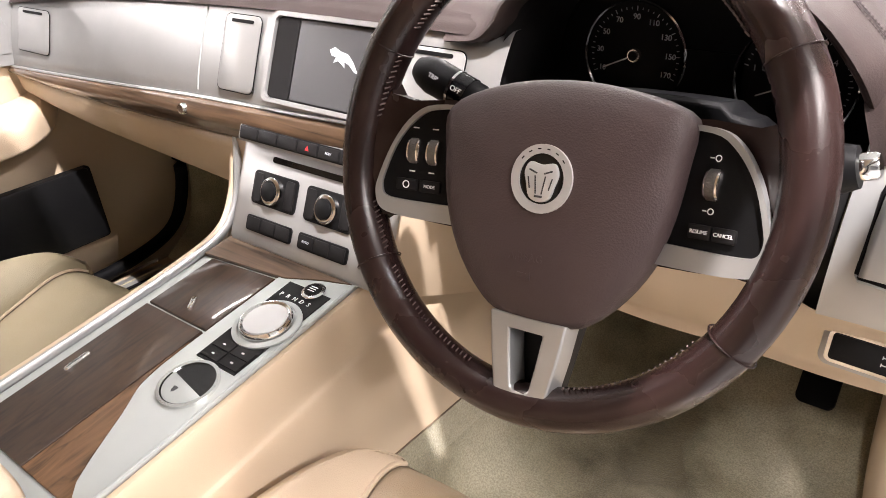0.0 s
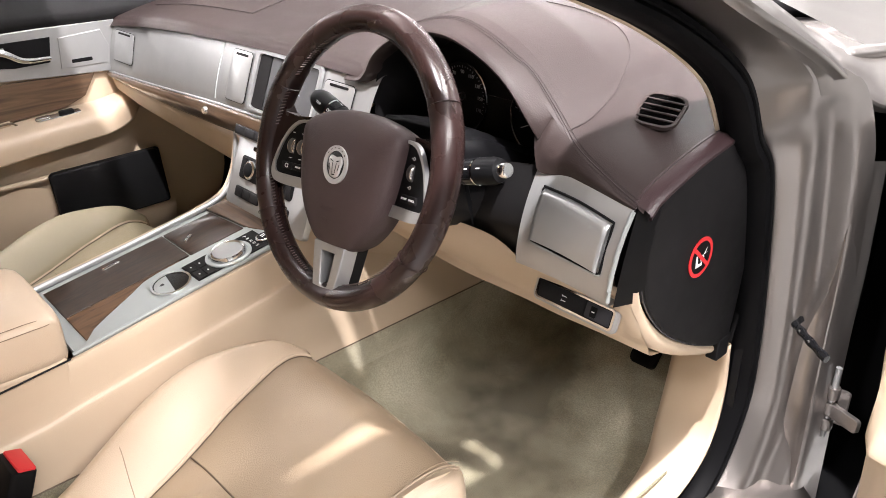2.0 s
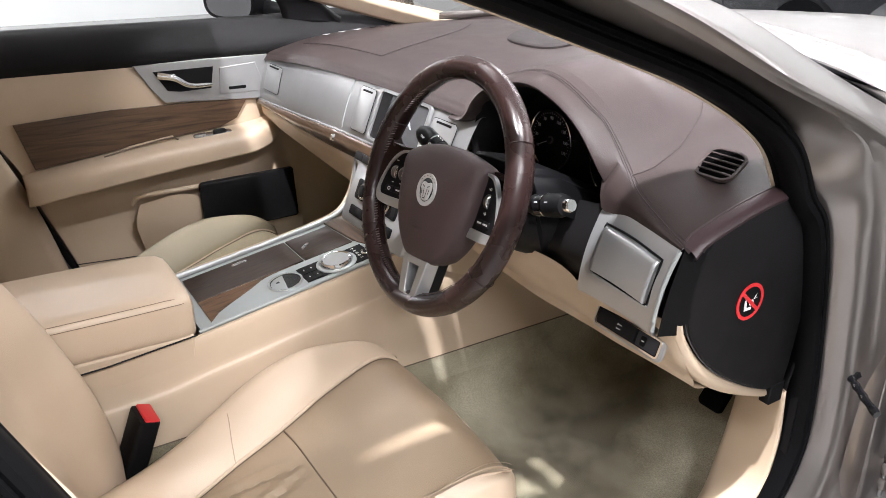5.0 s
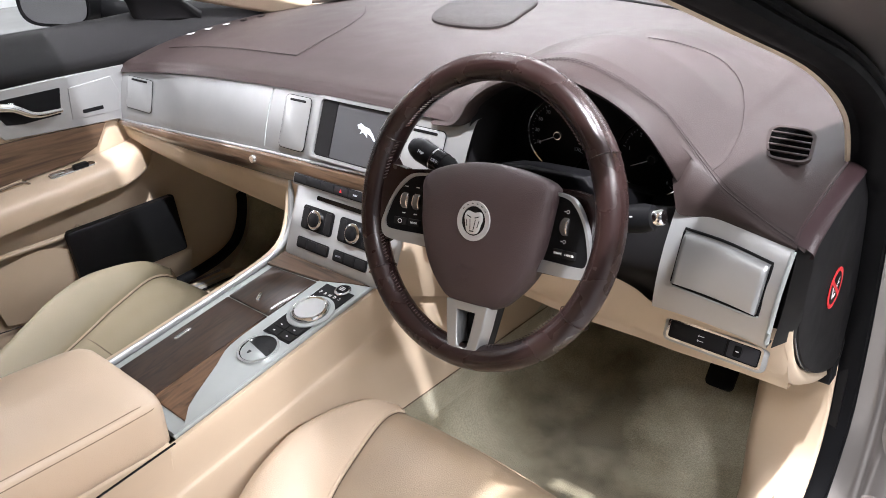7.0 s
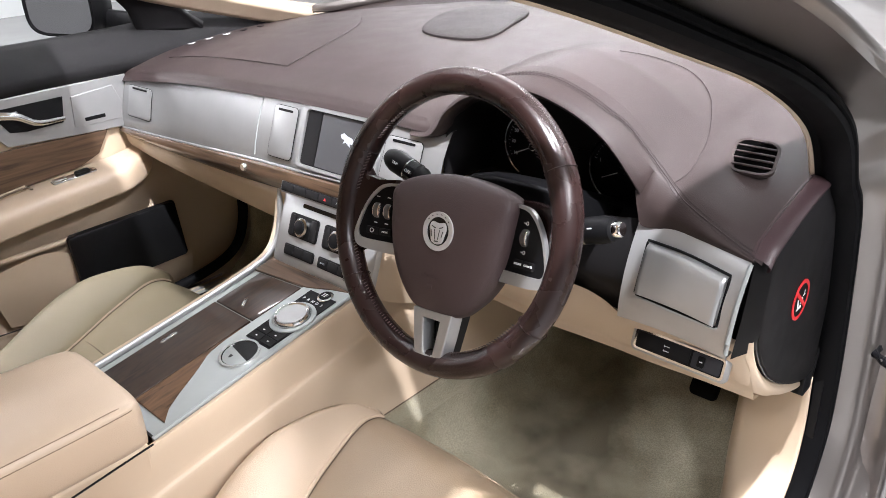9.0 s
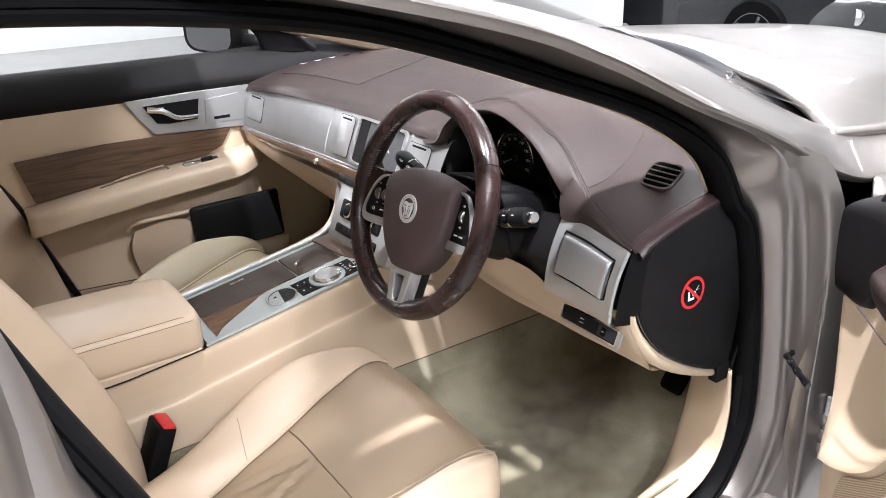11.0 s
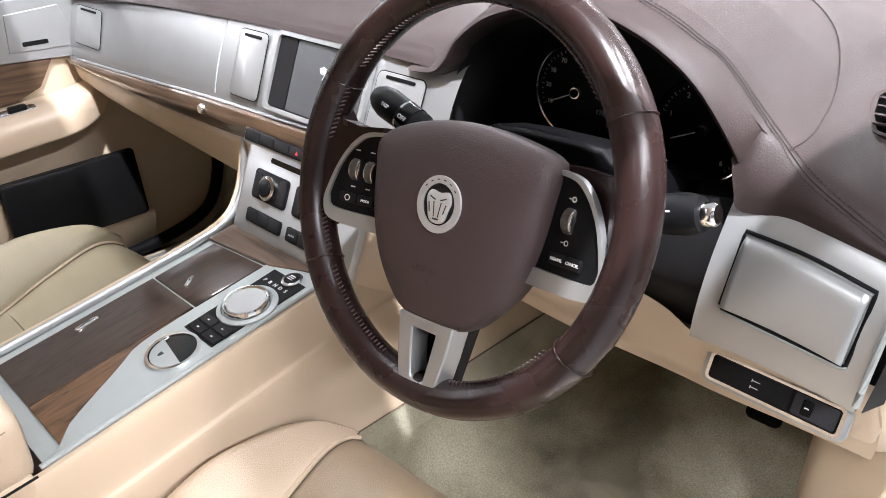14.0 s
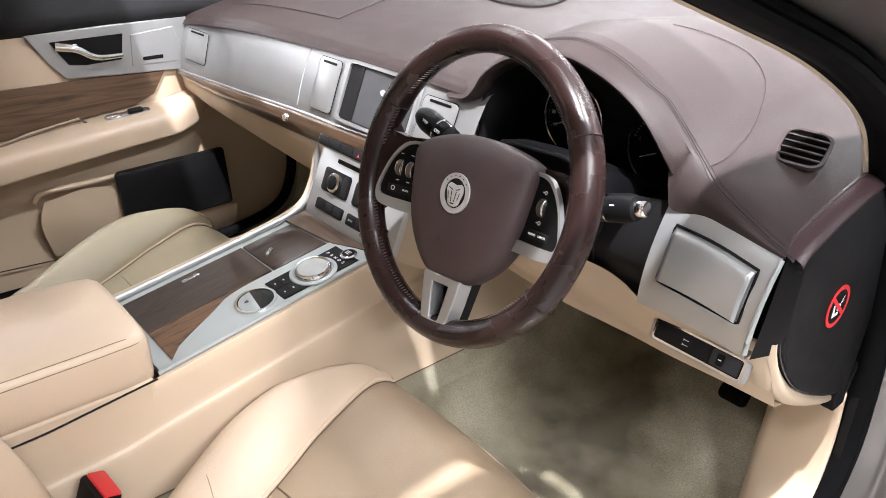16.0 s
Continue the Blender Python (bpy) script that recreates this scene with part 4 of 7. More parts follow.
        line = crv([q for q in top if 0.27 < q.x < 0.492 and q.z > 0.975][::6] + [pad_point(x + off * 0.35, y + off * 0.8) for x, y in side], 260)
        res = []
        for q in line:
            away = (Vector((q.x - 0.40, 0, q.z - 0.86)).normalized() + Vector((0, -0.35, 0.45))).normalized()
            hit = leather_skin.ray_cast(q + away * 0.03, -away, 0.06)[0]
            res.append((hit or q) + away * lift)
        # even out the steps between one leather and the next
        for _ in range(3):
            res = [res[0]] + [(a + b * 2 + c) / 4 for a, b, c in zip(res, res[1:], res[2:])] + [res[-1]]
        return res
    part("hood_seam", tube(hood_line(0.0, 0.0003), 0.0008, 5), DARK_THREAD, d)
    for off in (-0.0038, 0.0038):
        line = hood_line(off, 0.0006)
        tagged(part("stitch_row", merge(*[tube([line[i], line[i + 1]], 0.0007, 4) for i in range(0, 259, 2)]), DARK_THREAD, d), kind="stuff")
    edge_y = [0.1975, 0.21, 0.23, 0.26, 0.29, 0.32, 0.35, 0.375]
    fold = [pad_point(0.689, y, 0.0015) for y in edge_y]
    part("corner_leather", loft([[pad_point(0.682, y, 0.0004) for y in edge_y], fold, [Vector((0.696, q.y, q.z - 0.002)) for q in fold], [Vector((0.702, q.y, q.z - 0.005)) for q in fold], [Vector((0.7045, q.y + 0.001, q.z - 0.009)) for q in fold], [Vector((0.7035, q.y + 0.003, q.z - 0.013)) for q in fold], [Vector((0.699, q.y + 0.004, q.z - 0.015)) for q in fold]]), BROWN_FOLD, d, "reddish brown leather fold at the dashboard's end")
    part("corner_seam", tube([q + Vector((-0.004, 0, 0.0004)) for q in fold], 0.0009, 5), DARK_THREAD, d)
    part("airbag_seam", tube([pad_point(x, y, 0.001) for x, y in crv_flat_open([(0.580, 0.2085), (0.584, 0.228), (0.583, 0.256), (0.571, 0.312), (0.538, 0.378), (0.495, 0.405), (0.450, 0.385), (0.42, 0.35)], 60)], 0.0006, 5), DARK_THREAD, d)
    part("airbag_lid_seam", tube([pad_point(x, y, 0.0015) for x, y in crv_flat_open([(-0.64, 0.268), (-0.52, 0.272), (-0.40, 0.272), (-0.30, 0.270), (-0.212, 0.268)], 24)], 0.0009, 5), DARK_THREAD, d)
    part("airbag_lid_seam", tube([pad_point(x, y, 0.0015) for x, y in crv_flat_open([(-0.212, 0.268), (-0.222, 0.33), (-0.26, 0.44), (-0.32, 0.54), (-0.40, 0.62)], 24)], 0.0009, 5), DARK_THREAD, d)
    cover = crv_flat([(-0.112, 0.520), (-0.17, 0.60), (-0.215, 0.71), (-0.20, 0.80), (-0.11, 0.815), (-0.03, 0.75), (0.024, 0.625), (0.054, 0.535), (0.035, 0.492), (-0.045, 0.490)], 48)
    cc = Vector((-0.08, 0.64))
    lay = lambda k, h: [pad_point(cc.x + (x - cc.x) * k, cc.y + (y - cc.y) * k, h) for x, y in cover]
    part("speaker_cover", loft([lay(1.0, -0.004), lay(1.0, 0.004), lay(0.97, 0.0065), lay(0.6, 0.0072), lay(0.3, 0.0072), lay(0.02, 0.0072)], wrap=True), GREY_VINYL, d, "dark brown dash speaker cover")
    for i in range(5):
        q = pad_point(-0.695 + 0.012 * i, 0.36 + 0.04 * i, 0.002)
        part("vent_notch", slab([(-0.006, -0.011), (0.006, -0.011), (0.0, 0.011)], frm(q, (0.9, 0.4, 0), (0, 0, 1)), 0.0012), WHITE if i < 3 else BLACK, d, "small demister notch", smooth=False)
    part("panel_joint", tube([on_fascia(-0.191 - 0.00012 * k, 0.944 - 0.0125 * k, 0.0006).translation for k in range(9)], 0.0011, 5), PALE_SILVER, d)
    # instruments
    ip = part("instrument_panel", slab([(p.x, p.z) for p in hood_row(0, 0.93, 0.93, 30, LINING)], Matrix(((1, 0, 0, 0), (0, 0, -1, 0.290), (0, 1, 0, 0), (0, 0, 0, 1))), 0.004), BLACK, d, "black instrument panel with two dials", smooth=False)
    for cx, cz, labels, a0, a1 in ((0.329, 0.921, ("10", "30", "50", "70", "90", "110", "130", "150", "170"), 205, -25), (0.473, 0.914, ("1", "2", "3", "4", "5", "6"), 165, -50)):
        m = frm((cx, 0.284, cz), (1, 0, 0), (0, -1, 0.0))
        dial = part("dial", slab(ring(0.049, 40), m, 0.001), BLACK, ip, "black dial with pale numerals", smooth=False)
        part("dial_rim", tube([m @ Vector((0.0495 * math.cos(radians(a)), 0.0495 * math.sin(radians(a)), 0.002)) for a in range(-60, 241, 6)], 0.0016, 6), CHROME, dial, "chrome dial rim")
        part("dial_cap", lathe([(0, 0.004), (0.006, 0.004), (0.007, 0.001), (0, 0.001)], m, 20), CHROME, dial)
        part("dial_hub", lathe([(0, 0.0055), (0.0045, 0.0055), (0.0045, 0.004), (0, 0.004)], m, 16), BLACK, dial)
        part("needle", slab(rrect(0.026, 0.0012, 0.0005), m @ pose(0, 0, 0.003, 0, 0, 205) @ Matrix.Translation((0.02, 0, 0)), 0.0006), WHITE, dial, smooth=False)
        for k, s in enumerate(labels):
            a = radians(a0 + (a1 - a0) * k / (len(labels) - 1))
            lettering("numeral", s, 0.0072, m @ Matrix.Translation((0.035 * math.cos(a), 0.035 * math.sin(a), 0.0015)), PALE_PRINT, dial)
        ticks = []
        for k in range(33):
            a = radians(a0 + (a1 - a0) * k / 32)
            ticks.append(slab(rrect(0.004 if k % 4 == 0 else 0.0022, 0.0007, 0.0002, 1), m @ pose(0, 0, 0.0012, 0, 0, math.degrees(a)) @ Matrix.Translation((0.0425, 0, 0)), 0.0004))
        tagged(part("tick_scale", merge(*ticks), PALE_PRINT, dial, smooth=False), kind="stuff")
    part("message_screen", slab(rrect(0.058, 0.05, 0.003), frm((0.401, 0.284, 0.907), (1, 0, 0), (0, -1, 0)), 0.001), BLACK, ip, smooth=False)
    part("lower_shelf", sheet([[(0.215, 0.198, 0.872), (0.30, 0.19, 0.870), (0.40, 0.19, 0.868), (0.56, 0.195, 0.868)], [(0.235, 0.25, 0.868), (0.30, 0.26, 0.872), (0.40, 0.26, 0.875), (0.545, 0.25, 0.87)], [(0.24, 0.312, 0.876), (0.30, 0.312, 0.872), (0.40, 0.312, 0.872), (0.545, 0.312, 0.872)]], 10, 16), BLACK_SOFT, d)
    brow = ((0.338, 0.885), (0.345, 0.920), (0.352, 0.932), (0.39, 0.936), (0.44, 0.938), (0.468, 0.938), (0.476, 0.931), (0.487, 0.929), (0.497, 0.915), (0.50, 0.88))
    part("shelf_brow", loft([[(x, y, z0 + dz) for x, z0 in brow] for y, dz in ((0.135, -0.06), (0.121, -0.012), (0.122, -0.003), (0.126, 0.0), (0.17, -0.010), (0.24, -0.045), (0.30, -0.07))]), RUBBER, d, "dark grey column brow", bevel=0.001)
    part("column_side", sheet([[(0.20, 0.198, 0.875), (0.38, 0.195, 0.872), (0.548, 0.200, 0.895)], [(0.20, 0.188, 0.83), (0.38, 0.185, 0.82), (0.545, 0.178, 0.83)], [(0.20, 0.186, 0.80), (0.38, 0.190, 0.79), (0.545, 0.192, 0.79)], [(0.22, 0.225, 0.76), (0.38, 0.235, 0.745), (0.545, 0.235, 0.74)]], 14, 16), BLACK_SOFT, d, "matt black panel behind the steering column")


driver_side(dash)


# ---- steering wheel, turned a few degrees ----
WHEEL = frm((0.3835, 0.038, 0.902), (1, 0, 0), (0, -math.cos(radians(20)), math.sin(radians(20)))) @ pose(0, 0, 0, 0, 0, 5)


def w(x, y, z=0.0):
    return WHEEL @ Vector((x, y, z))


EMBLEM = surface("bright_emblem_metal", (0.62, 0.62, 0.62), 0.3, 0.5, 0.05, 60)
RIBBED = surface("ribbed_dark_metal", (0.12, 0.115, 0.11), 0.35, 0.8, 0.3, 30, 0.8, 900)


def steering_wheel():
    s = thing("steering_wheel", WHEEL.translation, "dark brown leather steering wheel with silver spoke trim", "steering wheel")
    R = 0.1665
    rim = []
    for a in range(0, 360, 4):
        # thicker grips beside the spokes
        k = 0.0165 + 0.001 * (math.exp(-((a - 22) / 20) ** 2) + math.exp(-((a - 158) / 20) ** 2))
        ca, sa = math.cos(radians(a)), math.sin(radians(a))
        rim.append([w((R + k * 0.95 * math.cos(b)) * ca, (R + k * 0.95 * math.cos(b)) * sa, k * 1.12 * math.sin(b)) for b in [2 * math.pi * j / 16 for j in range(16)]])
    rm = part("rim", loft(rim, wrap=True, close=True), BROWN_RIM, s, "polished dark brown leather rim")
    for a in (28, 152, 213, 327):
        ca, sa = math.cos(radians(a)), math.sin(radians(a))
        part("rim_joint", tube([w((R + 0.0172 * math.cos(b)) * ca, (R + 0.0172 * math.cos(b)) * sa, 0.0192 * math.sin(b)) for b in [2 * math.pi * j / 24 for j in range(24)]], 0.0007, 5, True), BROWN_RIM, rm)
    st = []
    for a0, a1 in ((36, 144), (152, 172), (196, 212), (217, 256), (284, 323)):
        n = int((a1 - a0) / 1.6)
        for i in range(n):
            a = radians(a0 + (a1 - a0) * i / n)
            z = 0.0045 if i % 2 else 0.0085
            p = [((R - 0.0163 * 1.02 + 0.0005) * math.cos(a + e), (R - 0.0163 * 1.02 + 0.0005) * math.sin(a + e), zz) for e, zz in ((0, 0.003), (0.014, 0.0088))]
            st.append(tube([w(*q) for q in p], 0.0007, 4))
    tagged(part("rim_stitching", merge(*st), STITCH, rm, "brown thread stitching"), kind="stuff")
    # spoke bodies
    for sgn in (1, -1):
        wing = shift(WHEEL, 0.006 + sgn * 0.108, 0, -0.004) @ pose(0, 0, 0, 0, -11 * sgn, 0) @ Matrix.Translation((-sgn * 0.108, 0, -0.013))
        part("spoke", loft([[w(0.004 + sgn * x, y, z) for y, z in zip((yt, yt * 0.5 + yb * 0.5, yb, yb, (yt + yb) / 2, yt), (zt - 0.004, zt, zt - 0.004, zb, zb, zb))] for x, yt, yb, zt, zb in ((0.06, 0.040, -0.055, -0.013, -0.035), (0.10, 0.041, -0.054, -0.009, -0.030), (0.130, 0.038, -0.052, -0.003, -0.024), (0.146, 0.042, -0.053, 0.004, -0.018), (0.154, 0.058, -0.062, 0.007, -0.012), (0.157, 0.070, -0.072, 0.005, -0.008))], wrap=True, caps=True), BROWN_RIM, s)
        out = [(p.x, p.y) for p in crv([(0.060, 0.037, 0), (0.104, 0.036, 0), (0.123, 0.027, 0), (0.138, 0.006, 0), (0.1485, -0.022, 0), (0.150, -0.036, 0), (0.144, -0.047, 0), (0.128, -0.0505, 0), (0.105, -0.0515, 0), (0.060, -0.052, 0)], 36)]
        inn = [(p.x, p.y) for p in crv([(0.060, 0.0335, 0), (0.103, 0.0325, 0), (0.1205, 0.0235, 0), (0.1350, 0.0045, 0), (0.1440, -0.0205, 0), (0.1448, -0.030, 0), (0.1405, -0.0365, 0), (0.124, -0.038, 0), (0.105, -0.038, 0), (0.060, -0.038, 0)], 36)]
        m = shift(wing, 0, 0, 0.013) @ Matrix.Diagonal((sgn, 1, 1, 1))
        part("spoke_trim", frame_ring(out, inn, m, 0.006), SILVER, s, "satin silver spoke surround")
        face = part("switch_face", slab(inn, m, 0.003), BLACK, s, "black switch panel")
        if sgn > 0:
            part("thumb_roller", lathe([(0, 0.0055), (0.0080, 0.0055), (0.0098, 0.0045), (0.0102, 0.003), (0.0102, -0.003), (0.0098, -0.0045), (0.0080, -0.0055), (0, -0.0055)], shift(wing, 0.108, 0.002, 0.0125) @ pose(0, 0, 0, 0, 90, 0) @ Matrix.Diagonal((0.85, 1, 1, 1)), 28), CHROME, face, "chrome-edged ribbed roller")
            part("roller_grip", lathe([(0, 0.0032), (0.0104, 0.0032), (0.0106, 0), (0.0104, -0.0032), (0, -0.0032)], shift(wing, 0.108, 0.002, 0.0125) @ pose(0, 0, 0, 0, 90, 0) @ Matrix.Diagonal((0.85, 1, 1, 1)), 28), RIBBED, face)
            for bx, word in ((0.1045, "RESUME"), (0.1205, "CANCEL")):
                part("key", slab(rrect(0.0152, 0.0088, 0.0015), shift(wing, bx, -0.027, 0.016), 0.0025, 0.0008), BLACK_SOFT, face)
                lettering("key_word", word, 0.0033, shift(wing, bx, -0.027, 0.0187), WHITE, face)
            for by in (0.018, -0.014):
                part("symbol", frame_ring(ring(0.0021, 14), ring(0.0015, 14), shift(wing, 0.109, by, 0.0161), 0.0003), WHITE, face, smooth=False)
                part("symbol", slab(rrect(0.003, 0.0007, 0.0003, 1), shift(wing, 0.105, by, 0.0161), 0.0003), WHITE, face, smooth=False)
        else:
            for bx in (-0.121, -0.1045):
                part("thumb_roller", lathe([(0, 0.0055), (0.0080, 0.0055), (0.0098, 0.0045), (0.0102, 0.003), (0.0102, -0.003), (0.0098, -0.0045), (0.0080, -0.0055), (0, -0.0055)], shift(wing, bx, 0.0, 0.0125) @ pose(0, 0, 0, 0, 90, 0) @ Matrix.Diagonal((0.85, 1, 1, 1)), 28), CHROME, face, "chrome-edged ribbed roller")
                part("roller_grip", lathe([(0, 0.0032), (0.0104, 0.0032), (0.0106, 0), (0.0104, -0.0032), (0, -0.0032)], shift(wing, bx, 0.0, 0.0125) @ pose(0, 0, 0, 0, 90, 0) @ Matrix.Diagonal((0.85, 1, 1, 1)), 28), RIBBED, face)
                for by in (0.0175, -0.0155):
                    part("symbol", slab(rrect(0.005, 0.001, 0.0003, 1), shift(wing, bx, by, 0.0161), 0.0003), WHITE, face, smooth=False)
            for bx in (-0.124, -0.104):
                part("key", slab(rrect(0.018, 0.009, 0.0015), shift(wing, bx, -0.026, 0.016), 0.0025, 0.0008), BLACK_SOFT, face)
            lettering("key_word", "MODE", 0.0033, shift(wing, -0.104, -0.026, 0.0187), WHITE, face)
            part("symbol", frame_ring(ring(0.003, 14), ring(0.0022, 14), shift(wing, -0.124, -0.026, 0.0186), 0.0002), WHITE, face, smooth=False)
    # airbag pad
    ox = 0.010
    shape = [(-0.089, 0.036), (-0.05, 0.053), (0.0, 0.059), (0.05, 0.054), (0.087, 0.041), (0.0875, 0.008), (0.081, -0.032), (0.067, -0.066), (0.045, -0.094), (0.024, -0.106), (-0.024, -0.106), (-0.047, -0.094), (-0.070, -0.066), (-0.084, -0.032), (-0.090, 0.006)]
    o = crv([(x, y, 0) for x, y in shape], 60, True)
    c = Vector((0, -0.02, 0))
    lay = lambda k, z: [w(ox + (c + (p - c) * k).x, (c + (p - c) * k).y, z) for p in o]
    pad = part("airbag_pad", loft([lay(0.93, -0.03), lay(0.99, -0.014), lay(1.0, 0.0), lay(0.99, 0.007), lay(0.965, 0.0118), lay(0.91, 0.0157), lay(0.8, 0.0195), lay(0.6, 0.0230), lay(0.4, 0.0243), lay(0.2, 0.025), lay(0.01, 0.025)], wrap=True), BROWN_PAD, s, "grained brown airbag cover")
    part("top_crease", tube(crv([w(ox - 0.080, 0.026, 0.0135), w(ox - 0.04, 0.034, 0.0178), w(ox, 0.038, 0.0188), w(ox + 0.04, 0.035, 0.0178), w(ox + 0.080, 0.029, 0.0135)], 20), 0.0012, 5), BROWN_PAD, pad)
    em = shift(WHEEL, 0.012, -0.007, 0.0245)
    e = part("emblem", frame_ring(ring(0.0225, 40), ring(0.0165, 40), em, 0.0022), EMBLEM, s, "round silver hub emblem with a plain raised shape")
    part("emblem_ground", slab(ring(0.0168, 40), em, 0.0008), BLACK_GLOSS, e)
    part("emblem_relief", slab(crv_flat([(-0.0125, 0.004), (-0.009, 0.0105), (0.0, 0.0092), (0.009, 0.0105), (0.0125, 0.004), (0.0105, -0.004), (0.0075, -0.0125), (0.0, -0.0152), (-0.0075, -0.0125), (-0.0105, -0.004)], 40), em, 0.003, 0.0012), EMBLEM, e, "plain silver relief")
    for bx, by, bw, bh, tilt in ((-0.0055, 0.0045, 0.0065, 0.0011, -20), (0.0055, 0.0045, 0.0065, 0.0011, 20), (-0.003, -0.004, 0.0009, 0.012, 8), (0.003, -0.004, 0.0009, 0.012, -8), (0.0, -0.0115, 0.006, 0.0014, 0), (-0.008, -0.003, 0.0009, 0.008, 14), (0.008, -0.003, 0.0009, 0.008, -14)):
        part("relief_bar", slab(rrect(bw, bh, min(bw, bh) * 0.4, 2), em @ pose(bx, by, 0.003, 0, 0, tilt), 0.0003), GREY_SCREEN, e, smooth=False)
    for i in range(6):
        part("ring_bar", slab(rrect(0.0026, 0.0008, 0.0003, 1), em @ pose(0, 0, 0.0022, 0, 0, 140 - i * 20) @ pose(0.0195, 0, 0, 0, 0, 90), 0.0002), BLACK, e, smooth=False)
    lettering("airbag_word", "AIRBAG", 0.0075, shift(WHEEL, 0.006, -0.060, 0.0236), BROWN_PAD, pad, 0.0007)
    part("horn_mark", slab([(-0.005, 0.0015), (0.002, 0.0015), (0.005, 0.003), (0.005, -0.003), (0.002, -0.0015), (-0.005, -0.0015)], shift(WHEEL, 0.006, -0.072, 0.0226), 0.0012), BROWN_PAD, pad, smooth=False)
    # lower spoke: a silver V with an open slot
    sx = 0.008
    outer = [(-0.030, -0.102), (0.030, -0.102), (0.026, -0.13), (0.020, -0.160), (0.012, -0.166), (-0.012, -0.166), (-0.020, -0.160), (-0.026, -0.13)]
    inner = [(-0.013, -0.112), (0.013, -0.112), (0.010, -0.135), (0.007, -0.153), (0.004, -0.155), (-0.004, -0.155), (-0.007, -0.153), (-0.010, -0.135)]
    part("lower_spoke", frame_ring([(x + sx, y) for x, y in outer], [(x + sx, y) for x, y in inner], shift(WHEEL, 0, 0, -0.008), 0.022), SILVER, s, "satin silver lower spoke", bevel=0.0015)
    part("slot_lining", slab([(x + sx, y) for x, y in inner], shift(WHEEL, 0, 0, -0.012), 0.004), BLACK, s)
    part("spoke_back", loft([[w(sx + k * x, y, z) for x, y in ((-0.03, -0.09), (0.03, -0.09), (0.016, -0.165), (-0.016, -0.165))] for k, z in ((1, -0.009), (1, -0.025), (0.7, -0.03))], wrap=True, caps=True), BLACK, s)
    # column shroud
    cb = thing("steering_column", w(0, 0, -0.1), "matt black steering column shroud", "steering column")
    part("shroud", loft([[w(rx * math.cos(a), -0.008 + ry * math.sin(a), z) for a in [2 * math.pi * j / 28 for j in range(28)]] for z, rx, ry in ((-0.022, 0.068, 0.040), (-0.03, 0.078, 0.048), (-0.08, 0.080, 0.052), (-0.14, 0.085, 0.06), (-0.22, 0.09, 0.07))], wrap=True, caps=True), BLACK_SOFT, cb)
    part("tilt_knob", lathe([(0, 0.012), (0.008, 0.012), (0.010, 0.008), (0.010, -0.01), (0, -0.01)], frm(w(-0.086, -0.002, -0.09), (0, 1, 0), (-1, 0, 0)), 16), BLACK, cb)
    return s


steering_wheel()


def stalk(name, label, base, tip, chrome_tip):
    s = thing(name, base, label, "control stalk")
    b, t = Vector(base), Vector(tip)
    at = lambda f: b.lerp(t, f)
    m = frm(b, (0, 0, 1), t - b)
    L = (t - b).length
    part("arm", lathe([(0, 0), (0.009, 0), (0.011, L * 0.35), (0.0145, L * 0.42), (0.0145, L * 0.5), (0, L * 0.5)], m, 20), BLACK, s)
    part("collar", lathe([(0, L * 0.5), (0.0155, L * 0.5), (0.0155, L * 0.62), (0, L * 0.62)], m, 24), BLACK_GLOSS, s, "ribbed twist collar")
    part("collar_ring", lathe([(0, L * 0.625), (0.0158, L * 0.625), (0.0158, L * 0.645), (0, L * 0.645)], m, 24), CHROME, s)
    part("tip", lathe([(0, L * 0.65), (0.0155, L * 0.65), (0.016, L * 0.85), (0.0135, L * 0.94), (0.0095, L * 0.95 if chrome_tip else L), (0, L * 0.95 if chrome_tip else L)], m, 24), BLACK, s)
    if chrome_tip:
        part("end_button", lathe([(0, L * 0.95), (0.009, L * 0.95), (0.009, L * 1.03), (0.0075, L * 1.05), (0, L * 1.05)], m, 24), CHROME, s, "chrome end button")
    side = (Vector((0, -0.9, 0.45)) - (t - b).normalized() * Vector((0, -0.9, 0.45)).dot((t - b).normalized())).normalized()
    if chrome_tip:
        for f, rr in ((0.57, 0.0156), (0.75, 0.0157)):
            part("symbol", slab(rrect(0.006, 0.0012, 0.0004, 1), frm(at(f) + side * rr, t - b, side), 0.0003), WHITE, s, smooth=False)
    else:
        lettering("stalk_word", "OFF", 0.006, frm(at(0.57) + side * 0.0157, b - t, side), WHITE, s)
        lettering("stalk_word", "TRIP", 0.005, frm(at(0.78) + side * 0.0158, b - t, side), WHITE, s)


stalk("wiper_stalk", "black wiper stalk with a chrome end button", (0.462, 0.112, 0.885), (0.566, 0.118, 0.915), True)
stalk("indicator_stalk", "black indicator and lights stalk with white print", (0.315, 0.118, 0.895), (0.210, 0.114, 0.932), False)


# ---- centre console ----
CN = Vector((0, -0.1676, 0.9859))
CON = frm((0.0, 0.0, 0.6785), (1, 0, 0), CN)
CY = 1.0144


def con(poly):
    return [(x, y * CY) for x, y in poly]


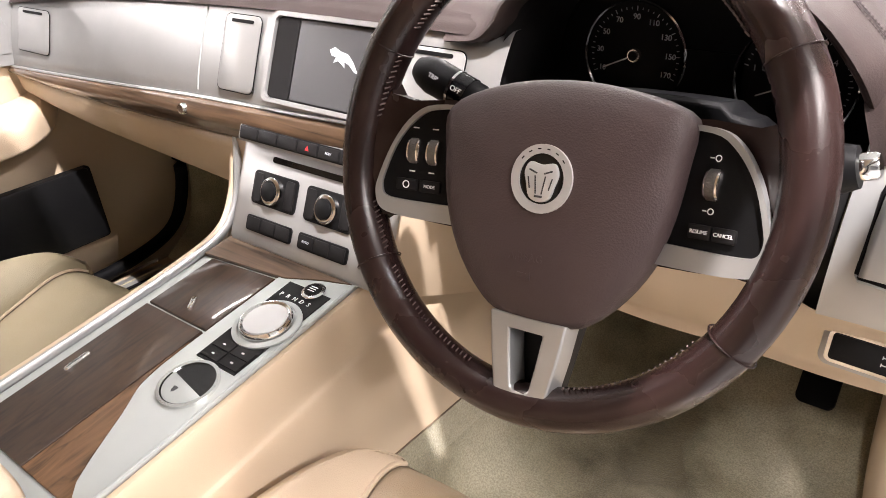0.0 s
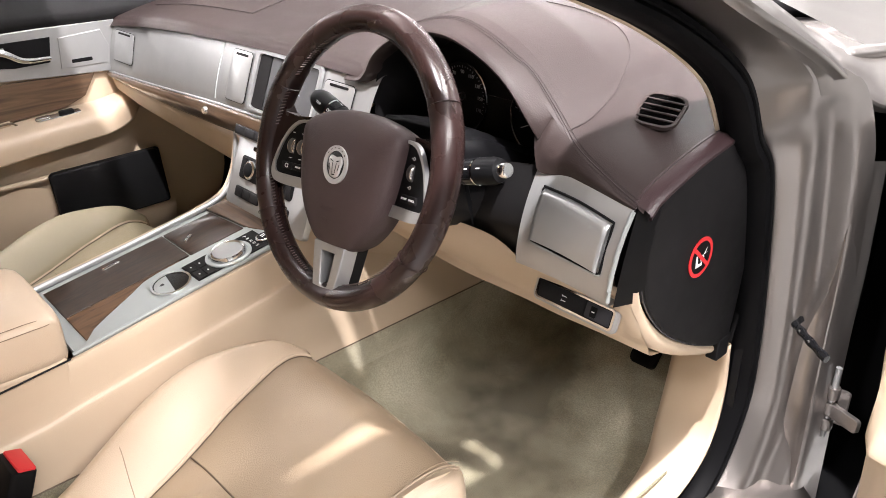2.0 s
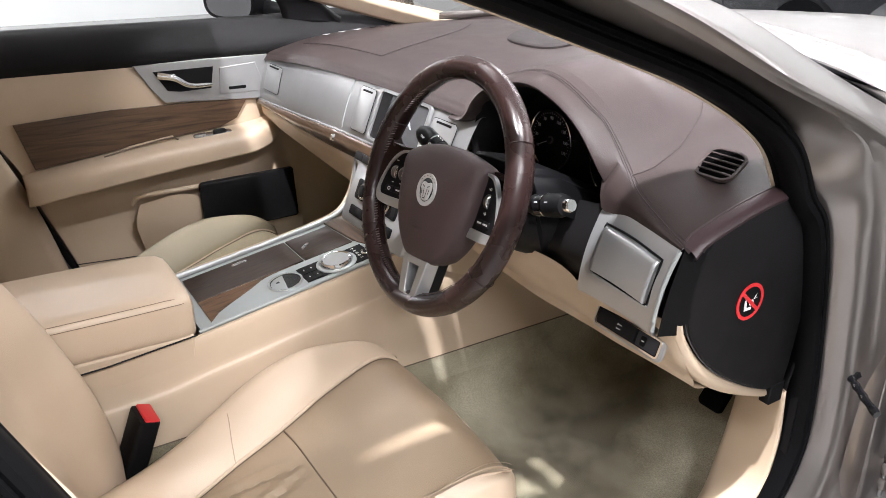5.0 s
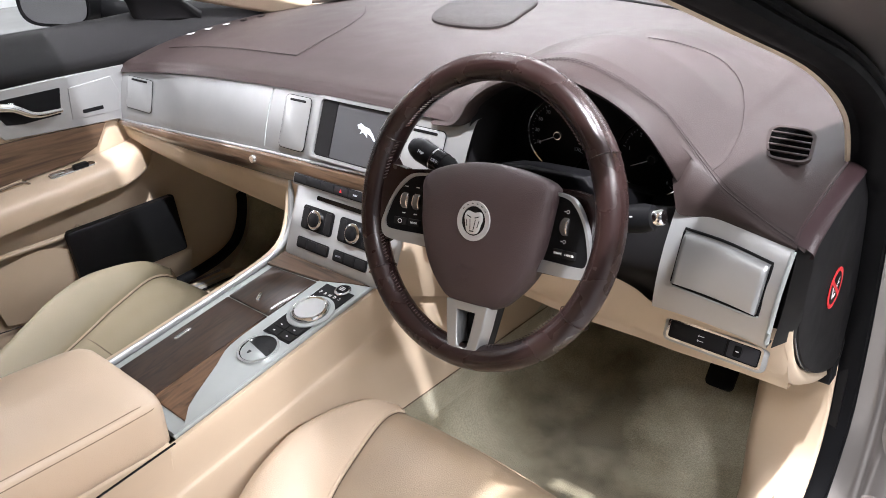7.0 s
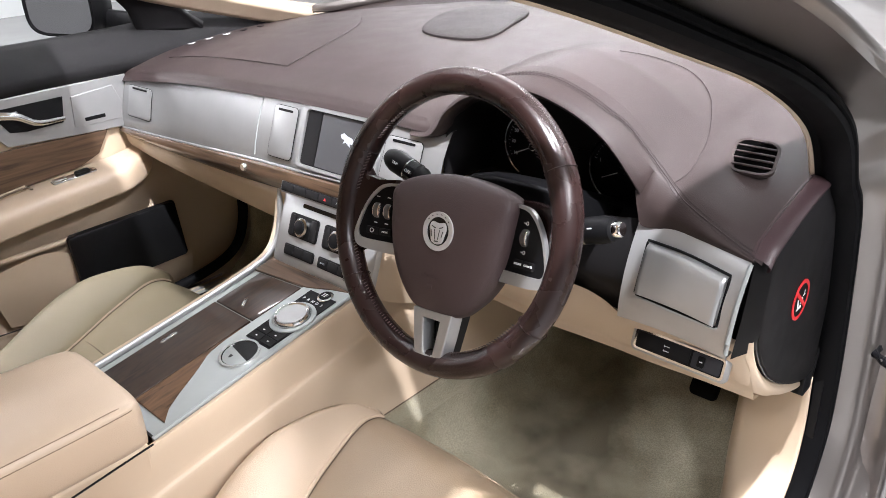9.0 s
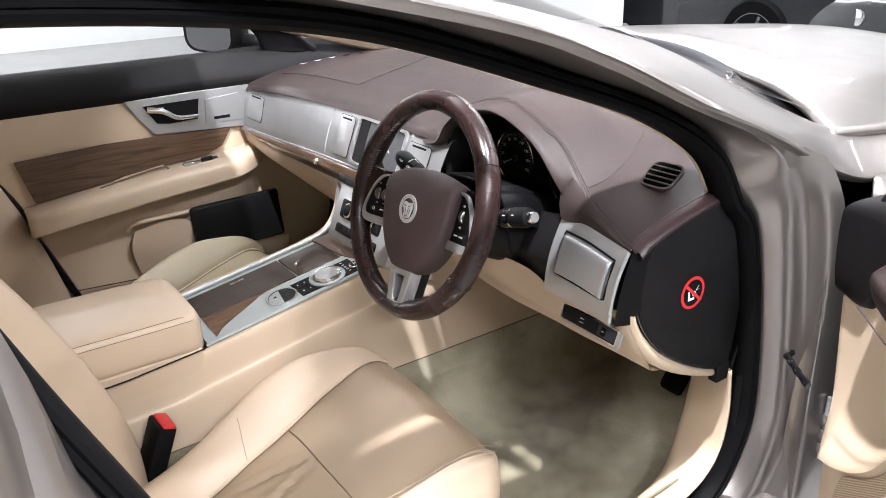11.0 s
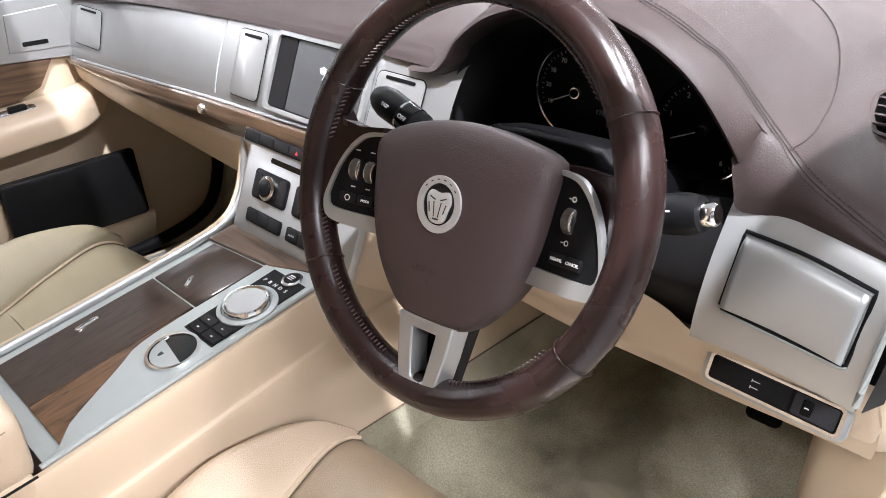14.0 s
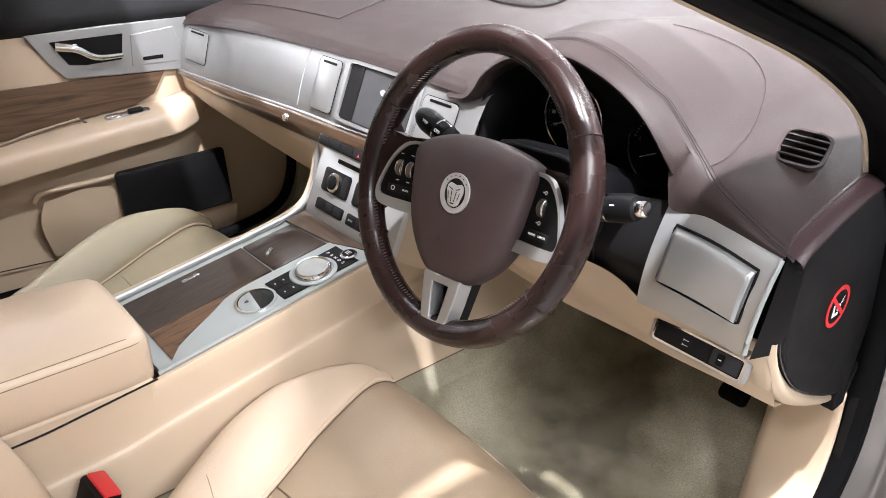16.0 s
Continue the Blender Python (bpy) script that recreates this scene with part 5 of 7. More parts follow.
def console():
    k = thing("centre_console", (0.02, -0.2, 0.3), "beige centre console with walnut lids and a pale silver control plate", "console")
    body = [[(-0.088, y, zt), (-0.098, y, zt - 0.03), (-0.11, y, 0.5), (-0.115, y, 0.30)] for y, zt in ((-0.95, 0.60), (-0.26, 0.628), (0.1, 0.688), (0.16, 0.70), (0.5, 0.72), (0.92, 0.74))]
    part("left_side", sheet(body, 14, 14), BEIGE_PLASTIC, k)
    right = [[(0.128, y, zt), (0.136, y, zt - 0.006), (0.140, y, zt - 0.06), (0.146, y, zt - 0.075), (0.150, y, zt - 0.13), (0.152, y, 0.46)] for y, zt in ((-0.95, 0.60), (-0.4, 0.613), (-0.26, 0.631), (-0.05, 0.667), (0.1, 0.692), (0.2, 0.706), (0.3, 0.70), (0.5, 0.70), (0.92, 0.72))]
    part("right_side", sheet(right, 30, 22), BEIGE_PLASTIC, k, "smooth beige console side")
    part("right_carpet", loft([[(0.153, y, 0.462), (0.158, y, 0.40), (0.17, y, 0.29)] for y in (-0.95, 0.2, 0.9)]), CARPET, k, "worn carpet on the tunnel side")
    part("tunnel_seam", tube([(0.1535, y, 0.462) for y in (-0.9, -0.3, 0.3, 0.7)], 0.0012, 5), SEAM, k)
    part("base_plate", slab(con([(-0.083, -0.258), (0.126, -0.258), (0.126, 0.112), (-0.083, 0.112)]), shift(CON, 0, 0, -0.012), 0.012), PALE_SILVER, k, smooth=False)
    plate = con([(0.126, -0.258), (0.126, 0.098), (0.038, 0.098), (0.037, -0.05), *[(q.x, q.y) for q in crv([(0.0372, -0.07, 0), (0.0385, -0.095, 0), (0.044, -0.122, 0), (0.060, -0.150, 0), (0.085, -0.20, 0), (0.098, -0.222, 0), (0.117, -0.238, 0)], 24)]])
    part("control_plate", slab(plate, CON, 0.003), PALE_SILVER, k, "pale satin silver control plate", smooth=False, bevel=0.001)
    lid = part("rear_lid", slab(con([(-0.066, -0.237), (0.034, -0.237), (0.034, -0.0375), (-0.066, -0.0375)]), CON, 0.0035, 0.0015), WOOD, k, "glossy dark walnut cupholder lid")
    part("pull", slab(rrect(0.007, 0.030, 0.0033), shift(CON, -0.047, -0.134 * CY, 0.0035), 0.003, 0.0015), CHROME, lid, "small chrome pull")
    part("oak_panel", slab(con([(0.0355, -0.237), (0.1165, -0.237), (0.097, -0.219), (0.084, -0.197), (0.059, -0.147), (0.043, -0.120), (0.0375, -0.095), (0.0355, -0.055)]), CON, 0.0035, 0.001), WOOD_PALE, k, "satin oak veneer panel", smooth=False)
    lid2 = part("front_lid", slab(con([(-0.066, -0.0345), (0.0365, -0.0345), (0.0365, 0.062), (-0.066, 0.054)]), CON, 0.0035, 0.0015), WOOD, k, "glossy dark walnut ashtray lid")
    part("pull", slab(rrect(0.006, 0.022, 0.0028), shift(CON, -0.013, -0.014 * CY, 0.0035) @ pose(0, 0, 0, 0, 0, 35), 0.004, 0.0015), CHROME, lid2, "small chrome pull")
    part("oak_strip", slab(con([(-0.083, 0.056), (0.045, 0.067), (0.090, 0.084), (0.126, 0.094), (0.126, 0.128), (-0.083, 0.128)]), CON, 0.0045, 0.001), WOOD_X, k, "walnut strip below the heater panel", smooth=False)
    # black control panel
    cp = part("control_panel", slab(con([(0.060, -0.064), (0.119, -0.064), (0.121, 0.066), (0.058, 0.066)]), shift(CON, 0, 0, 0.003), 0.0012), BLACK, k, "black gear selector panel", smooth=False)
    rc = shift(CON, 0.0915, 0.003 * CY, 0.0042)
    part("selector_collar", lathe([(0, 0.0), (0.037, 0.0), (0.037, 0.002), (0.0315, 0.0035), (0.0305, 0.001), (0, 0.001)], rc, 40), PALE_SILVER, cp)
    part("selector_dial", lathe([(0, 0.0), (0.029, 0.0), (0.029, 0.007), (0.0275, 0.0095), (0.025, 0.009), (0.0235, 0.0078), (0, 0.0078)], rc, 40), CHROME, cp, "polished rotary gear dial")
    part("dial_top", lathe([(0, 0.0085), (0.0232, 0.0085), (0.0236, 0.0079), (0, 0.0079)], rc, 40), SILVER, cp)
    for i, ch in enumerate("PRNDS"):
        lettering("gear_letter", ch, 0.0075, shift(CON, 0.066 + i * 0.0105, 0.046 * CY, 0.0044), WHITE, cp)
    pb = part("start_button_collar", lathe([(0, 0), (0.0135, 0), (0.0135, 0.003), (0.0115, 0.004), (0, 0.004)], shift(CON, 0.098, 0.064 * CY, 0.004), 28), CHROME, cp)
    part("start_button", lathe([(0, 0.004), (0.010, 0.004), (0.0095, 0.0055), (0, 0.0055)], shift(CON, 0.098, 0.064 * CY, 0.004), 28), BLACK_GLOSS, cp, "black start button")
    for i in range(3):
        part("word_bar", slab(rrect(0.010, 0.0011, 0.0004, 1), shift(CON, 0.098, (0.067 - 0.003 * i) * CY, 0.0096), 0.0002), WHITE, cp, smooth=False)
    for x0, x1, y0, y1 in ((0.062, 0.089, -0.046, -0.034), (0.091, 0.118, -0.046, -0.034), (0.062, 0.089, -0.061, -0.048), (0.091, 0.118, -0.061, -0.048)):
        part("mode_key", slab(con([(x0, y0), (x1, y0), (x1, y1), (x0, y1)]), shift(CON, 0, 0, 0.0042), 0.0012, 0.0004), BLACK_SOFT, cp, smooth=False)
        part("key_symbol", slab(rrect(0.004, 0.002, 0.0006, 1), shift(CON, (x0 + x1) / 2, (y0 + y1) / 2 * CY, 0.0054), 0.0002), WHITE, cp, smooth=False)
    cu = shift(CON, 0.0885, -0.0945 * CY, 0.003)
    cup = part("key_dock", frame_ring(ring(0.031, 40), ring(0.0275, 40), cu, 0.0035), CHROME, k, "round key dock with a chrome rim")
    part("dock_bowl", lathe([(0.0275, 0.002), (0.0272, 0.0006), (0.0, 0.0006)], cu, 40), BLACK_GLOSS, cup)
    half = [(0.0262 * math.cos(radians(a)), 0.0262 * math.sin(radians(a))) for a in range(172, 359, 11)]
    part("dock_cover", slab(half, cu, 0.0028, 0.0008), PALE_SILVER, cup, "half-round pale silver flap")
    part("flap_badge", slab([(-0.003, 0.003), (0.003, 0.003), (0.002, -0.002), (0, -0.004), (-0.002, -0.002)], shift(cu, -0.006, -0.012, 0.0028), 0.0005), GREY_SCREEN, cup, smooth=False)
    # silver edge that sweeps up to the fascia
    part("edge_trim", tube(crv([(-0.088, -0.27, 0.637), (-0.088, -0.1, 0.664), (-0.088, 0.03, 0.687), (-0.092, 0.09, 0.702), (-0.103, 0.125, 0.73), (-0.110, 0.142, 0.775), (-0.112, 0.15, 0.815)], 40), 0.0062, 10, wide=0.8), SILVER, k, "satin silver sweeping edge trim")
    part("edge_pad", tube(crv([(-0.099, -0.27, 0.628), (-0.099, -0.1, 0.655), (-0.099, 0.03, 0.678), (-0.104, 0.10, 0.697), (-0.117, 0.137, 0.73), (-0.124, 0.155, 0.775), (-0.126, 0.165, 0.81)], 40), 0.011, 10), BEIGE_PLASTIC, k)
    part("right_edge_line", tube([(0.1275, y, 0.6785 + 0.17 * y + 0.001) for y in (-0.262, -0.1, 0.0, 0.1)], 0.003, 8), PALE_SILVER, k)
    part("stack_cheek", sheet([[(0.128, 0.10, 0.70), (0.143, 0.135, 0.76), (0.16, 0.17, 0.80)], [(0.15, 0.16, 0.66), (0.17, 0.19, 0.73), (0.20, 0.21, 0.78)], [(0.155, 0.3, 0.6), (0.18, 0.3, 0.68), (0.21, 0.3, 0.74)]], 10, 12), BEIGE_PLASTIC, k)
    k.location += Vector((-0.021, 0.014, -0.013))
    return k


console()


def armrest():
    a = thing("armrest_box", (0.02, -0.5, 0.62), "beige leather centre armrest with double stitching", "armrest")
    def row(y, z, s):
        return [Vector((0.022 + 0.106 * s * math.copysign(abs(math.cos(t)) ** 0.3, math.cos(t)), y, z + 0.042 * s * math.copysign(abs(math.sin(t)) ** 0.36, math.sin(t)))) for t in [2 * math.pi * (j + 0.5) / 48 for j in range(48)]]
    part("lid", loft([row(-0.262, 0.652, 0.6), row(-0.258, 0.655, 0.84), row(-0.262, 0.657, 0.93), row(-0.272, 0.660, 0.985), row(-0.295, 0.662, 1.01), row(-0.36, 0.664, 1.02), row(-0.5, 0.665, 1.02), row(-0.66, 0.661, 1.0), row(-0.72, 0.657, 0.9)], wrap=True, caps=True), BEIGE, a)
    for ox, oz in ((0.0012, 0.0), (-0.0055, 0.0085)):
        part("stitch_line", tube(crv([(0.128 + ox, -0.66, 0.690 + oz), (0.1297 + ox, -0.5, 0.692 + oz), (0.1297 + ox, -0.40, 0.6915 + oz), (0.129 + ox, -0.34, 0.691 + oz), (0.1272 + ox, -0.30, 0.6905 + oz), (0.123 + ox, -0.276 + ox, 0.689 + oz * 0.8), (0.112, -0.2655 - oz, 0.689 + oz * 0.7), (0.08, -0.263 - oz, 0.689 + oz * 0.7)], 40), 0.0006, 5), MID_SEAM, a)
    part("gap", tube([(0.1325, -0.262, 0.632), (0.1355, -0.4, 0.619), (0.1365, -0.7, 0.608)], 0.0014, 6), BLACK, a)
    part("bin", box((-0.080, -0.75, 0.56), (0.127, -0.264, 0.632)), BEIGE_PLASTIC, a, bevel=0.006)
    a.location += Vector((-0.010, 0.007, -0.006))
    return a


armrest()


# ---- seats ----
def seat_section(y):
    """Of the cushion at y: height of the piping, rise of the bolster, and how far from the middle lie the inner edge and piping, and the outer piping and edge."""
    def at(xs, vs):
        line = crv([(x, v, 0) for x, v in zip(xs, vs)], 50)
        return float(np.interp(y, [q.x for q in line], [q.y for q in line]))
    zc = 0.503 + 0.205 * (y + 0.18) - (0.034 * ((y + 0.02) / 0.082) ** 2.4 if y > -0.02 else 0.0)
    return (zc, at((-0.5, -0.36, -0.2, -0.1, 0.0, 0.062), (0.035, 0.045, 0.055, 0.052, 0.026, 0.010)), at((-0.5, -0.36, -0.28, -0.2, -0.1, 0.0, 0.062), (0.150, 0.165, 0.195, 0.232, 0.252, 0.236, 0.205)),
            at((-0.5, -0.36, -0.27, -0.18, -0.09, 0.03, 0.062), (0.05, 0.068, 0.098, 0.124, 0.158, 0.186, 0.188)), at((-0.5, -0.2, 0.0, 0.062), (0.115, 0.125, 0.142, 0.138)), at((-0.5, 0.0, 0.03, 0.05, 0.062), (0.184, 0.184, 0.179, 0.170, 0.160)))


def wrinkled(bm, cx, q):
    """Soft lengthwise creases in the rear of the cushion's centre."""
    for v in bm.verts:
        u, y = (v.co.x - cx) * q, v.co.y
        for u0, u1, ya, yb, d in ((-0.056, -0.034, -0.345, -0.187, 0.0055), (0.030, -0.013, -0.35, -0.192, 0.006), (-0.01, -0.03, -0.30, -0.20, 0.0025)):
            f = (y - ya) / (yb - ya)
            off = u - (u0 + (u1 - u0) * f)
            along = math.exp(-((f - 0.6) / 0.42) ** 4)
            v.co.z += along * d * (0.6 * math.exp(-((off + 0.013) / 0.010) ** 2) - math.exp(-(off / 0.006) ** 2) + 0.5 * math.exp(-((off - 0.014) / 0.012) ** 2))
    return bm


def seat(cx, q, dz, label, group, twin=False):
    s = thing("car_seat", (cx, -0.2, 0.30), label, "car seat", group)
    ys = [-0.72 if twin else -0.50, -0.44, -0.38, -0.32, -0.26, -0.2, -0.15, -0.1, -0.05, -0.01, 0.02, 0.045, 0.062]
    bands = {"inner_bolster": [], "centre_panel": [], "outer_bolster": []}
    pipes = {-1: [], 1: []}
    X = lambda off: cx + q * off
    for y in ys:
        zc, bol, ei, pi, po, eo = seat_section(y)
        zc += dz
        ob = 0.014 * min(1.0, max(-0.6, (0.035 - y) / 0.07)) - 0.002
        bands["inner_bolster"].append([(X(x), y, z) for x, z in ((-ei + 0.012, zc - 0.18), (-ei - 0.004, zc - 0.06), (-ei, zc + bol * 0.45), (-ei + 0.014, zc + bol * 0.92), (-(ei * 0.62 + pi * 0.38), zc + bol), (-(ei * 0.25 + pi * 0.75), zc + bol * 0.55), (-pi - 0.003, zc + 0.005), (-pi, zc))])
        bands["centre_panel"].append([(X(x), y, z) for x, z in ((-pi, zc), (-pi * 0.6, zc + 0.005), (0, zc), (po * 0.6, zc - 0.004), (po, zc - 0.012))])
        if twin:
            po, eo = pi * 0.92 + 0.012, ei - 0.01
            bands["outer_bolster"].append([(X(-x), y, z) for x, z in ((-eo + 0.012, zc - 0.18), (-eo - 0.004, zc - 0.06), (-eo, zc + bol * 0.45), (-eo + 0.014, zc + bol * 0.92), (-(eo * 0.62 + po * 0.38), zc + bol), (-(eo * 0.25 + po * 0.75), zc + bol * 0.55), (-po - 0.003, zc + 0.001), (-po, zc - 0.012))][::-1])
            bands["centre_panel"][-1] = [(X(x), y, z) for x, z in ((-pi, zc), (-pi * 0.6, zc + 0.005), (0, zc), (po * 0.6, zc - 0.004), (po, zc - 0.012))]
        else:
            bands["outer_bolster"].append([(X(x), y, z) for x, z in ((po, zc - 0.012), (po + 0.004, zc - 0.006), (po * 0.5 + eo * 0.5, zc + ob), (eo - 0.018, zc + ob - 0.003), (eo - 0.004, zc - 0.006), (eo + 0.003, zc - 0.035), (eo + 0.004, zc - 0.07), (eo - 0.004, zc - 0.16))])
        pipes[-1].append((X(-pi - 0.002), y, zc + 0.003))
        pipes[1].append((X(po + 0.002), y, zc - 0.009))
    for nm, rows in bands.items():
        bm = sheet(rows, 90, 40 if nm == "centre_panel" else 20)
        # the passenger seat takes the darker leather that carries its shade
        part(nm, wrinkled(bm, cx, q) if nm == "centre_panel" else bm, SHADED_LEATHER if twin else TAN if nm == "centre_panel" else BEIGE, s, "tan leather seat centre" if nm == "centre_panel" else "")
    # rounded front and valance
    y0 = ys[-1]
    zc, bol, ei, pi, po, eo = seat_section(y0)
    zc += dz
    ob = -0.0075
    if twin:
        po, eo = pi * 0.92 + 0.012, ei - 0.01
    top = [(-ei - 0.004, zc - 0.06), (-ei, zc + bol * 0.4), (-ei + 0.014, zc + bol), (-pi, zc + 0.002), (-0.06, zc + 0.004), (0.06, zc - 0.004), (po, zc - 0.012), (po * 0.5 + eo * 0.5, zc + ob), (eo - 0.018, zc + ob - 0.003), (eo - 0.004, zc - 0.006), (eo + 0.003, zc - 0.035), (eo + 0.004, zc - 0.07)]
    if twin:
        top[6:] = [(po, zc - 0.012), (eo - 0.014, zc + bol), (eo, zc + bol * 0.4), (eo + 0.004, zc - 0.06)]
    def round_(x):
        """Less forward towards the sides, so that the cushion's corners are round."""
        e = ei if x < 0 else eo
        return max(0.0, 1 - max(0.0, (abs(x) - 0.55 * e) / (0.47 * e)) ** 2)
    roll = ((-0.001, 0.0, 1.0), (0.010, -0.011, 1.0), (0.018, -0.026, 1.0), (0.022, -0.045, 0.998), (0.020, -0.09, 0.99), (0.005, -0.14, 0.98))
    part("front_roll", sheet([[(X(x * kx), y0 + dy * round_(x), (z if i < 2 else min(z, zc - (0.0 if i == 2 else 0.02))) + dz_ if i < 4 else zc + dz_) for x, z in top] for i, (dy, dz_, kx) in enumerate(roll)] + [[(X(x * 0.95), y0 - 0.05, 0.33) for x, z in top]], 26, 40), TAN, s)
    for k in (-1, 1):
        part("piping", tube(crv(pipes[k], 60), 0.0032, 8), BEIGE, s)
        part("piping", tube([Vector(c) + Vector((k * q * 0.0085, 0, 0.0025)) for c in crv(pipes[k], 60)], 0.0026, 8), BEIGE, s)
        part("piping_seam", tube([Vector(c) + Vector((k * q * 0.0044, 0, 0.0006)) for c in crv(pipes[k], 60)], 0.0009, 5), SEAM, s)
        part("piping_seam", tube([Vector(c) + Vector((-k * q * 0.0045, 0, -0.001)) for c in crv(pipes[k], 60)], 0.0008, 5), SEAM, s)
    zs, pi, po = seat_section(-0.175)[0] + dz, seat_section(-0.175)[3], seat_section(-0.175)[4] if not twin else seat_section(-0.175)[3] * 0.92 + 0.012
    part("cross_seam", tube(crv([(X(-pi), -0.178, zs + 0.0005), (X(-pi * 0.6), -0.176, zs + 0.0055), (X(0), -0.173, zs + 0.0005), (X(po * 0.6), -0.170, zs - 0.0035), (X(po), -0.168, zs - 0.0115)], 20), 0.0013, 6), SEAM, s)
    yb = -0.263
    zb, bb, eb, pb = seat_section(yb)[0] + dz, seat_section(yb)[1], seat_section(yb)[2], seat_section(yb)[3]
    part("bolster_seam", tube(crv([(X(-pb - 0.003), yb, zb + 0.006), (X(-(eb * 0.25 + pb * 0.75)), yb + 0.004, zb + bb * 0.55), (X(-(eb * 0.62 + pb * 0.38)), yb + 0.012, zb + bb + 0.001), (X(-eb + 0.012), yb + 0.012, zb + bb * 0.9)], 14), 0.0007, 5), PALE_SEAM, s)
    for off in (0.0, 0.005):
        part("front_stitch", tube(crv([(X(x), y0 + (0.011 + off) * round_(x), z - 0.0105 - off * 1.5) for x, z in top[3:8]], 24), 0.0005, 5), PALE_SEAM, s)
        if not twin:
            part("side_stitch", tube(crv([(X(eo - 0.010 + off), y, seat_section(y)[0] + dz + 0.0065 - off * 1.2) for y in ys[2:]], 40), 0.0005, 5), PALE_SEAM, s)
    part("side_valance", box((min(X(eo - 0.02), X(eo + 0.006)), -0.5, 0.335), (max(X(eo - 0.02), X(eo + 0.006)), 0.03, 0.42)), BEIGE_PLASTIC, s, bevel=0.012)
    part("cushion_base", box((cx - 0.15, -0.5, 0.33), (cx + 0.15, 0.02, 0.40)), BLACK, s, smooth=False)
    for rx in (-0.13, 0.13):
        part("seat_rail", box((cx + rx - 0.02, -0.5, 0.298), (cx + rx + 0.02, 0.06, 0.33)), BLACK, s, smooth=False)
    # backrest
    rows, mids = [], []
    for z, wd, dep in ((0.44, 0.235, 0.05), (0.52, 0.25, 0.075), (0.62, 0.255, 0.085), (0.74, 0.252, 0.08), (0.86, 0.24, 0.062), (0.97, 0.22, 0.04), (1.05, 0.19, 0.02), (1.085, 0.14, 0.0)):
        yb = (-0.70 if twin else -0.455) - 0.33 * (z - 0.44)
        rows.append([(cx + x * wd, yb + y, z) for x, y in ((-0.9, -0.13), (-1.0, -0.06), (-1.0, dep * 0.5), (-0.88, dep), (-0.72, dep * 0.72), (-0.55, 0.008), (0, 0.0), (0.55, 0.008), (0.72, dep * 0.72), (0.88, dep), (1.0, dep * 0.5), (1.0, -0.06), (0.9, -0.13))])
    part("backrest", sheet(rows, 40, 60), BEIGE, s, "beige leather backrest with side bolsters")
    part("back_shell", loft([[Vector(r[0]), Vector(r[-1])] for r in rows]), BEIGE_PLASTIC, s)
    part("headrest", loft([[Vector((cx + 0.12 * a * math.cos(t), (-0.945 if twin else -0.70) + dy + 0.045 * a * math.sin(t), z)) for t in [2 * math.pi * j / 24 for j in range(24)]] for z, a, dy in ((1.10, 0.75, 0), (1.12, 0.95, 0), (1.18, 1.0, 0), (1.24, 0.95, 0), (1.265, 0.7, 0))], wrap=True, caps=True), BEIGE, s)
    for hx in (-0.06, 0.06):
        part("headrest_post", tube([(cx + hx, -0.915 if twin else -0.67, 1.05), (cx + hx, -0.94 if twin else -0.695, 1.13)], 0.006, 8), CHROME, s)
    return s


seat(0.397, 1, 0.0, "beige leather driver's seat with a tan centre panel", "front seats")
seat(-0.355, -1, -0.016, "front passenger seat beside the console, its leather coloured darker for shade", "front seats", True).location += Vector((0.0, 0.055, 0.0))


def buckle():
    b = thing("seat_belt_buckle", (0.165, -0.40, 0.45), "black seat belt buckle with a red release button", "seat belt buckle")
    m = frm((0.166, -0.392, 0.452), (1, 0.1, 0), (0.02, 0.36, 0.93))
    part("casing", slab(rrect(0.056, 0.032, 0.007), m, 0.094, 0.003), BLACK, b)
    part("release_button", slab(rrect(0.050, 0.022, 0.003), shift(m, 0, 0.003, 0.0935), 0.004, 0.0012), RED, b, "red release button")
    part("mark", slab(rrect(0.010, 0.016, 0.002), frm(m @ Vector((0.0, -0.0151, 0.045)), m.to_3x3() @ Vector((1, 0, 0)), m.to_3x3() @ Vector((0, -1, 0))), 0.0005), BLACK_SOFT, b)
    part("boot", merge(*[slab(rrect(0.046 - 0.001 * i, 0.026, 0.005), shift(m, 0, 0, -0.008 * i), 0.006, 0.001) for i in range(1, 6)]), BLACK, b, "ribbed black boot")


buckle()


